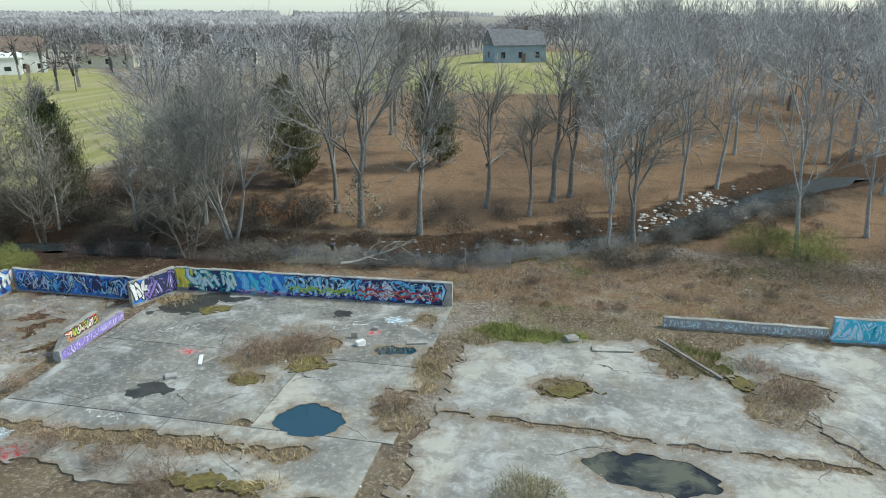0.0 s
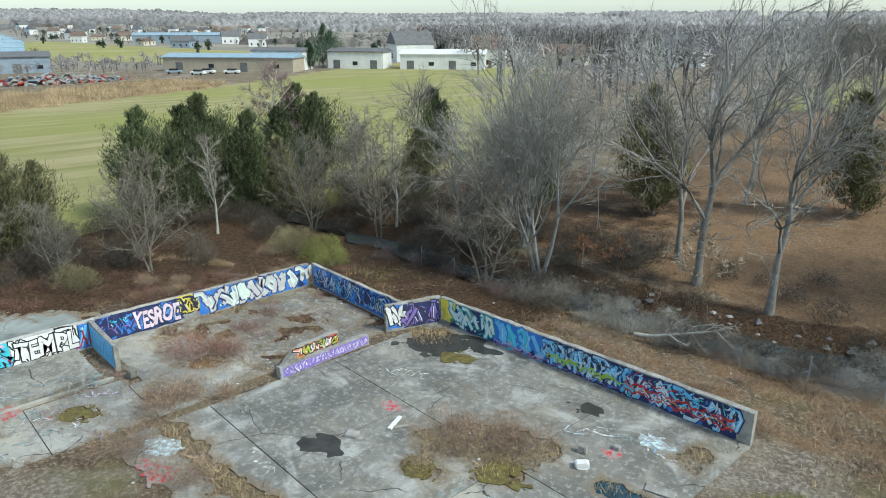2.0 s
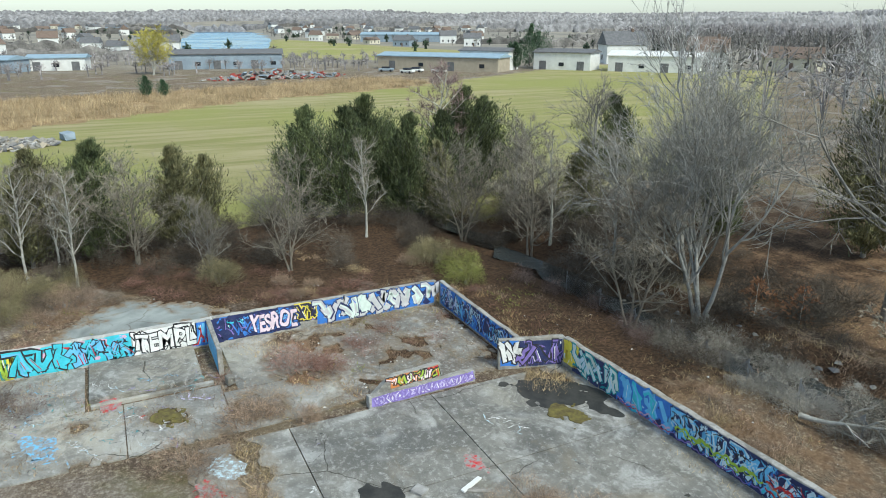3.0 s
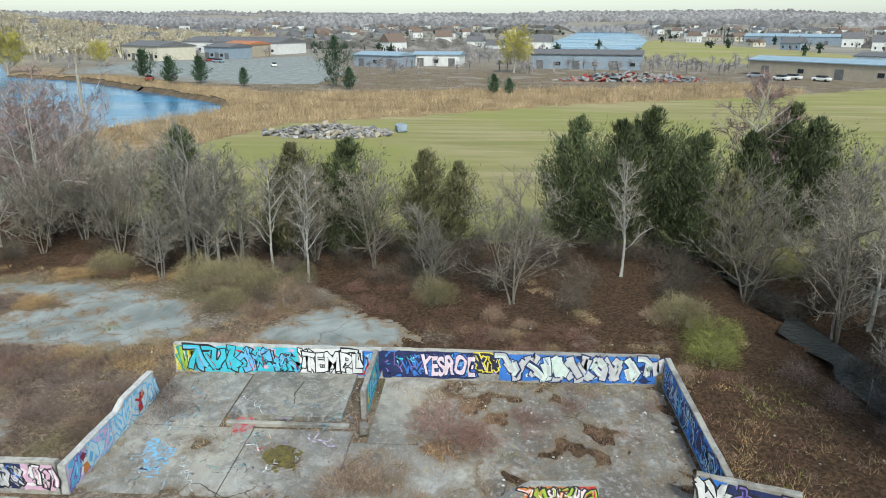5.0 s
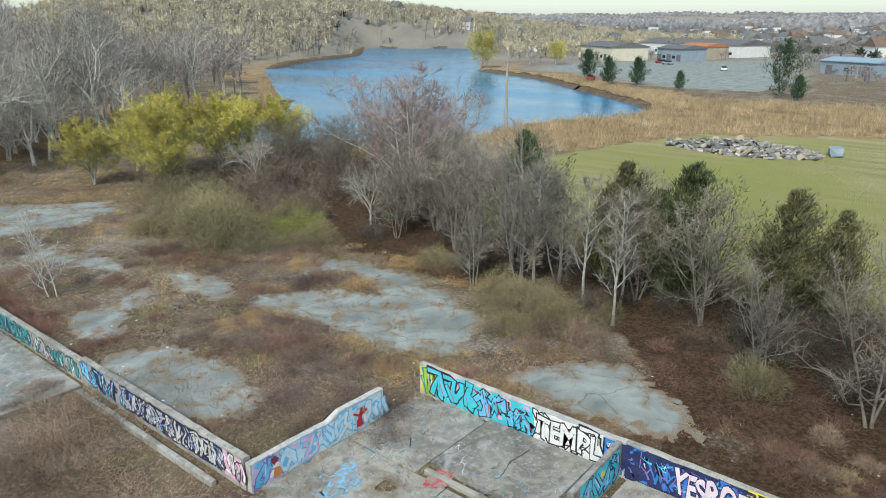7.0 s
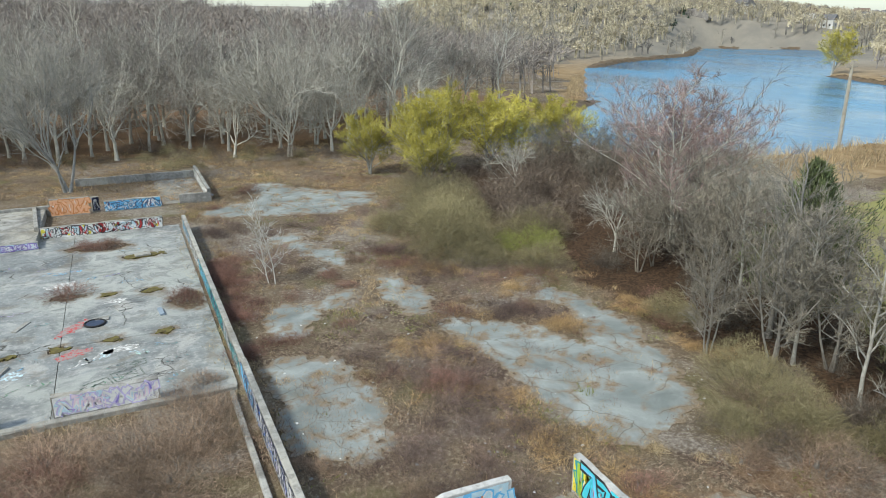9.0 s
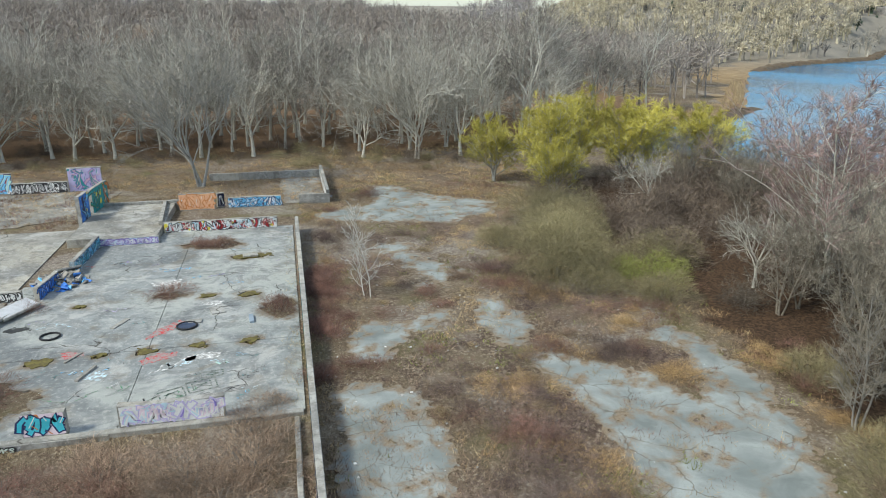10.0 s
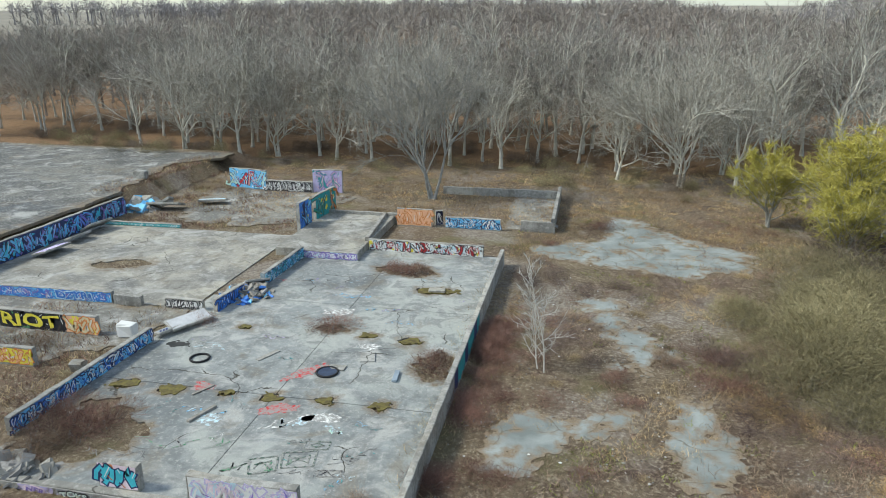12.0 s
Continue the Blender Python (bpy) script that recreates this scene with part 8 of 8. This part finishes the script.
def faded(name):
    """Thin old paint through which the concrete shows."""
    if name not in FADED:
        t = Tree("faded_" + name)
        p = t.place()
        col = t.mix(t.ramp(t.noise(5, 6, 0.75, p), 0.4, 0.54), COLOURS[name], (0.29, 0.285, 0.27))
        FADED[name] = t.done(col, 0.8, spec=0.25)
    return FADED[name]


def floor_stain(x, y, rx, ry, turn, colour, seed):
    patch("paint_patch", blob(x, y, rx, ry, turn, 0.45, seed), (x - rx * 1.6, y - rx * 1.6, x + rx * 1.6, y + rx * 1.6), 0.07, 0.008, 0.002, faded(colour), "faded patch of old paint on concrete", "paint", 0.3, seed, None, "structure")


def floor_piece(x, y, w, h, turn, colour, inner, label):
    """An outlined field sprayed on the floor, with a few thick strokes inside."""
    bm = bmesh.new()
    ring = [(-w / 2, -h / 2), (w / 2, -h * 0.42), (w * 0.46, h / 2), (-w * 0.48, h * 0.44), (-w / 2, -h / 2)]
    for a, b in zip(ring, ring[1:]):
        stroke(bm, [a, b], 0.07, 0.06, 0.0, 0)
    for pts in inner:
        stroke(bm, [(px * w, pz * h) for px, pz in pts], 0.08, 0.06, 0.0004, 0)
    for v in bm.verts:
        v.co = (v.co.x, v.co.z, v.co.y)
    ob = part("floor_tag", bm, [faded(colour)], None)
    ob.matrix_basis = pose(x, y, 0.014, 0, 0, turn)
    return tagged(ob, label, "graffiti", "", "stuff")


ZIG = [[(-0.3, -0.25), (-0.3, 0.25), (0.0, 0.0), (0.3, 0.28), (0.3, -0.25)]]
floor_piece(-17.6, -3.65, 1.15, 0.95, 14, "forest", ZIG + [[(-0.2, -0.1), (0.25, -0.1)]], "dark green outlined field sprayed on the floor")
floor_piece(-16.55, -3.1, 0.95, 0.9, 20, "forest", [[(-0.3, 0.2), (0.1, -0.2), (0.3, 0.2)], [(-0.3, -0.2), (0.3, -0.05)]], "dark green outlined field sprayed on the floor")
floor_piece(-17.9, -4.55, 0.9, 0.5, 5, "forest", [[(-0.3, 0.0), (0.0, 0.25), (0.3, 0.0), (0.0, -0.25), (-0.3, 0.0)]], "green outlined oval sprayed on the floor")
floor_piece(-18.9, -3.1, 0.8, 0.35, 8, "black", [[(-0.4, -0.3), (-0.1, 0.3), (0.1, -0.3), (0.4, 0.3)]], "black scrawl sprayed on the floor")
floor_stain(-17.5, -6.3, 0.75, 0.3, 12, "white", 461)
floor_stain(-16.9, -6.0, 0.4, 0.25, 60, "ice", 462)
TAGS = ((-14.5, -4.4, 1.0, ("green", "black"), 12, 3, 0.06), (-16.2, -3.2, 0.8, ("black", "green"), 8, 2, 0.05), (-17.2, -3.6, 0.7, ("teal", "green"), 30, 2, 0.06), (-18.8, -3.2, 0.6, ("black",), 0, 3, 0.03),
        (-19.8, -4.2, 0.6, ("black", "grey"), 10, 3, 0.03), (-12.6, -3.0, 0.6, ("grey", "black"), 0, 3, 0.03), (-16.5, -6.2, 0.9, ("ice", "white"), 20, 2, 0.1), (-18.6, -5.8, 0.6, ("ice", "mint"), 0, 2, 0.08),
        (-13.4, -6.2, 0.7, ("sky", "ice"), 0, 2, 0.07), (-11.2, -11.4, 0.9, ("ice", "white"), 0, 3, 0.06), (-13.6, -13.2, 0.9, ("lilac", "grey"), 15, 3, 0.06), (-17.5, -17.0, 0.7, ("purple", "sky"), 0, 3, 0.07),
        (-15.5, -18.6, 0.8, ("sky", "lilac"), 0, 3, 0.08), (-12.4, -20.5, 0.8, ("purple", "black"), 0, 2, 0.08), (-18.8, -15.6, 0.7, ("sky", "grey"), 0, 3, 0.05), (-10.6, -20.0, 0.7, ("red", "grey"), 0, 2, 0.06),
        (-23.6, 11.2, 0.9, ("sky", "ice"), 40, 3, 0.07), (-24.8, 11.6, 0.8, ("black", "grey"), 20, 3, 0.04), (-26.4, 11.4, 0.7, ("black", "grey"), 0, 3, 0.04), (-24.6, 14.4, 0.8, ("white", "red"), 60, 3, 0.05),
        (-23.2, 15.4, 0.8, ("white", "grey"), 80, 2, 0.06), (-25.2, 16.6, 0.7, ("pink", "lilac"), 60, 2, 0.07), (-27.6, 12.0, 0.7, ("teal", "black"), 0, 2, 0.05), (-28.0, 15.6, 0.8, ("ice", "grey"), 90, 2, 0.05),
        (-17.6, 19.6, 0.6, ("white",), -8, 4, 0.06), (-19.0, 26.4, 0.8, ("ice", "white"), 30, 3, 0.05), (-10.8, 28.6, 0.8, ("white", "ice"), 40, 2, 0.07), (-8.8, 29.6, 0.7, ("sky", "white"), 0, 2, 0.06))
SCRIBBLES = random.Random(77)
for i in range(78):
    x, y = (SCRIBBLES.uniform(-21, -7.6), SCRIBBLES.uniform(-22, -1.6)) if i < 26 else (SCRIBBLES.uniform(-28.5, -22.4), SCRIBBLES.uniform(10.6, 17.8)) if i < 38 or i >= 46 else (SCRIBBLES.uniform(-20.5, -7.5), SCRIBBLES.uniform(20.5, 31))
    floor_tag(x, y, SCRIBBLES.uniform(0.3, 0.6), (("black", "grey"), ("black", "teal"), ("white", "ice"), ("black", "purple"), ("sky", "teal"))[i % 5], 500 + i, SCRIBBLES.uniform(-30, 60), 3, SCRIBBLES.uniform(0.018, 0.035), 0.012 if not -29.7 < x < -26.35 or y < 13.5 else 0.156)
for i, (x, y, s, c, turn, n, w) in enumerate(TAGS):
    floor_tag(x, y, s, c, 300 + i, turn, n, w)
for i, (x, y, rx, ry, turn, c) in enumerate(((-16.65, 25.05, 0.55, 0.3, 10, "red"), (-18.5, 16.9, 0.75, 0.45, 10, "red"), (-9.2, 28.6, 0.35, 0.3, 0, "red"), (-15.4, -9.6, 0.9, 0.35, 50, "red"), (-11.8, -7.6, 0.5, 0.35, 0, "red"), (-15.6, -6.6, 0.7, 0.35, 30, "red"),
                                             (-13.3, -5.4, 0.5, 0.35, 0, "ice"), (-23.8, 12.0, 0.9, 0.5, 30, "sky"), (-26.0, 14.3, 0.6, 0.4, 0, "red"), (-8.6, 30.2, 0.6, 0.4, 20, "ice"), (-19.8, 17.6, 0.8, 0.5, 0, "ice"), (-17.3, -12.5, 0.5, 0.3, 0, "white"), (-14.6, -16.0, 0.8, 0.5, 0, "white"))):
    floor_stain(x, y, rx, ry, turn, c, 400 + i)

# moss in the floor holes
for i, (x, y, rx, ry, turn) in enumerate(((-11.0, 24.95, 0.85, 0.5, 20), (-12.9, 23.2, 0.55, 0.35, 0), (-0.2, 24.9, 0.95, 0.5, 8), (-9.8, 16.9, 0.6, 0.3, 0), (6.6, 26.9, 0.7, 0.4, -40), (-8.6, -7.2, 0.5, 0.36, 20), (-10.7, -7.1, 0.45, 0.36, 0), (-13.0, -7.3, 0.27, 0.22, 0), (-14.9, -7.3, 0.46, 0.25, 0),
                                          (-17.1, -7.45, 0.4, 0.25, 0), (-19.3, -7.5, 0.36, 0.27, 20), (-16.9, -13.6, 0.36, 0.22, 0), (-19.0, -13.4, 0.5, 0.36, 0), (-10.8, -13.4, 0.3, 0.22, 0), (-18.9, -19.9, 1.0, 0.45, 0), (-24.0, 16.2, 0.65, 0.45, 30), (-11.4, 16.9, 0.8, 0.4, 0), (-17.8, 29.6, 0.7, 0.5, 20))):
    patch("moss", blob(x, y, rx, ry, turn, 0.7, i), (x - rx * 1.6, y - rx * 1.6, x + rx * 1.6, y + rx * 1.6), 0.1, lambda a, b: 0.03, 0.08, M["moss"], "cushion of moss in a floor hole", "moss", 0.4, i, None, "stuff")


def bits(name, n, bounds, test, mats, label, seed, size=0.07):
    """Scattered rubbish and crumbs of concrete."""
    rng = random.Random(seed)
    V, F, I = [], [], []
    x0, y0, x1, y1 = bounds
    for _ in range(n):
        x, y = rng.uniform(x0, x1), rng.uniform(y0, y1)
        if not test(x, y):
            continue
        s = size * rng.uniform(0.4, 1.6)
        a = rng.uniform(0, 6.28)
        z = max(at(x, y), -0.02) if -30 < x < -5 and -27 < y < 32.5 else at(x, y)
        b = len(V)
        for k in range(4):
            V.append((x + s * math.cos(a + k * 1.57) * rng.uniform(0.6, 1.2), y + s * math.sin(a + k * 1.57) * rng.uniform(0.6, 1.2), z - 0.01))
        V.append((x + rng.uniform(-0.4, 0.4) * s, y + rng.uniform(-0.4, 0.4) * s, z + s * rng.uniform(0.2, 0.6)))
        m = rng.randrange(len(mats))
        for k in range(4):
            F.append((b + k, b + (k + 1) % 4, b + 4))
            I.append(m)
    return tagged(new(name, mesh_of(name, V, F, mats, I)), label, "debris", kind="stuff")


any_where = lambda x, y: wave(x, y, 0.3, 8) > -0.3
bits("crumbs", 500, (-40, -38, -22.2, 34), any_where, [M["white"], M["cloth"], M["slab_pale"]], "scattered pale stones and litter", 1, 0.06)
bits("crumbs", 420, (-21.3, 16, 6, 32), any_where, [M["white"], M["cloth"], M["bark_dark"]], "scattered crumbs of concrete and litter", 2, 0.05)
bits("crumbs", 420, (-21.3, -26, -7, -1), any_where, [M["white"], M["cloth"], M["bark_dark"]], "scattered crumbs of concrete on the hall floor", 3, 0.05)
bits("crumbs", 240, (-29.5, 10.3, -21.9, 29.6), any_where, [M["white"], M["cloth"], M["bark_dark"]], "scattered crumbs and leaves in the room", 4, 0.05)
bits("crumbs", 300, (-28, 33, 14, 40), any_where, [M["white"], M["cloth"], M["orange_leaf"]], "scattered litter behind the wall", 5, 0.06)

bits("stream_stones", 1600, (-28, 38.5, 18, 63), lambda x, y: stream_distance(np.array([x]), np.array([y]))[0] < 2.6, [M["roof"], M["cloth"], M["slab_pale"]], "pale stones in the stream bed", 6, 0.2)
bits("gravel", 700, (4, 50, 14, 60), lambda x, y: stream_distance(np.array([x]), np.array([y]))[0] < 3.0, [M["slab_pale"], M["white"]], "white shingle beside the stream", 7, 0.2)
bits("gravel", 2600, (-40, -34, -22.2, 11), lambda x, y: wave(x, y, 0.45, 6) > 0.15, [M["cloth"], M["slab_pale"], M["bark_dark"]], "loose stones and twigs on the waste ground", 8, 0.045)
dead = plant("fallen_tree", bare_tree(201, 4.6, 1.7, 10, 4, 3, 0.09, 0.2, 0.02), M["bark_pale"], M["twig_pale"], "bleached dead tree lying by the stream", "fallen tree")
dead.matrix_basis = pose(-13.6, 37.0, at(-13.6, 37.0) + 0.3, 0, 84, 20)
log = plant("fallen_tree", bare_tree(203, 5.5, 1.2, 6, 3, 2, 0.14, 0.4, 0.02), M["bark_dark"], M["brush"], "dark fallen trunk on the leafy slope", "fallen tree")
log.matrix_basis = pose(-9.0, 64.0, at(-9.0, 64.0) + 0.2, 0, 86, 70)

# fallen wall plates with paint
for i, (x, y, sx, sy, h, rx, turn, c) in enumerate(((7.2, -26.6, 2.0, 1.2, 0.16, 28, 80, "blue"), (6.9, -24.2, 1.7, 0.9, 0.16, 20, 84, "ice"), (6.6, -21.4, 2.2, 1.2, 0.14, 14, 86, "lilac"), (6.0, -33.2, 2.6, 1.4, 0.18, 16, 10, "sky"), (3.2, -35.5, 2.2, 1.2, 0.16, 10, 20, "ice"),
                                                    (-8.0, -13.0, 2.2, 0.9, 0.14, -16, 62, "silver"), (-8.9, -18.6, 1.4, 0.8, 0.14, 24, 30, "sky"), (-7.6, -12.0, 1.5, 0.5, 0.14, 8, 70, "slate"))):
    COLOURS.setdefault("slate", (0.3, 0.33, 0.36))
    ob = part("wall_plate", box((-sx / 2, -sy / 2, 0), (sx / 2, sy / 2, h), 0.03), M["wall"], None)
    ob.matrix_basis = pose(x, y, 0.12 + abs(math.sin(radians(rx))) * sy / 2, rx, 0, turn)
    tagged(ob, "fallen concrete wall plate with blue paint", "rubble", "fallen wall plates")
    bm = bmesh.new()
    rr_ = np.random.RandomState(900 + i)
    bm.faces.new([bm.verts.new(v) for v in ((-sx / 2 + 0.08, -sy / 2 + 0.06, h + 0.004), (sx / 2 - 0.1, -sy / 2 + 0.1, h + 0.004), (sx / 2 - 0.05, sy / 2 - 0.06, h + 0.004), (-sx / 2 + 0.1, sy / 2 - 0.1, h + 0.004))])
    for k in range(0 if c in ("ice", "silver") else 4):
        px, py = rr_.uniform(-sx / 2 + 0.2, sx / 2 - 0.3), rr_.uniform(-sy / 2 + 0.15, sy / 2 - 0.2)
        f = bm.faces.new([bm.verts.new((px + dx, py + dy, h + 0.008)) for dx, dy in ((0, 0), (0.12, 0.02), (0.3, 0.28), (0.16, 0.24))])
        f.material_index = 1
    part("graffiti", bm, [paint(c), paint("navy")], ob)
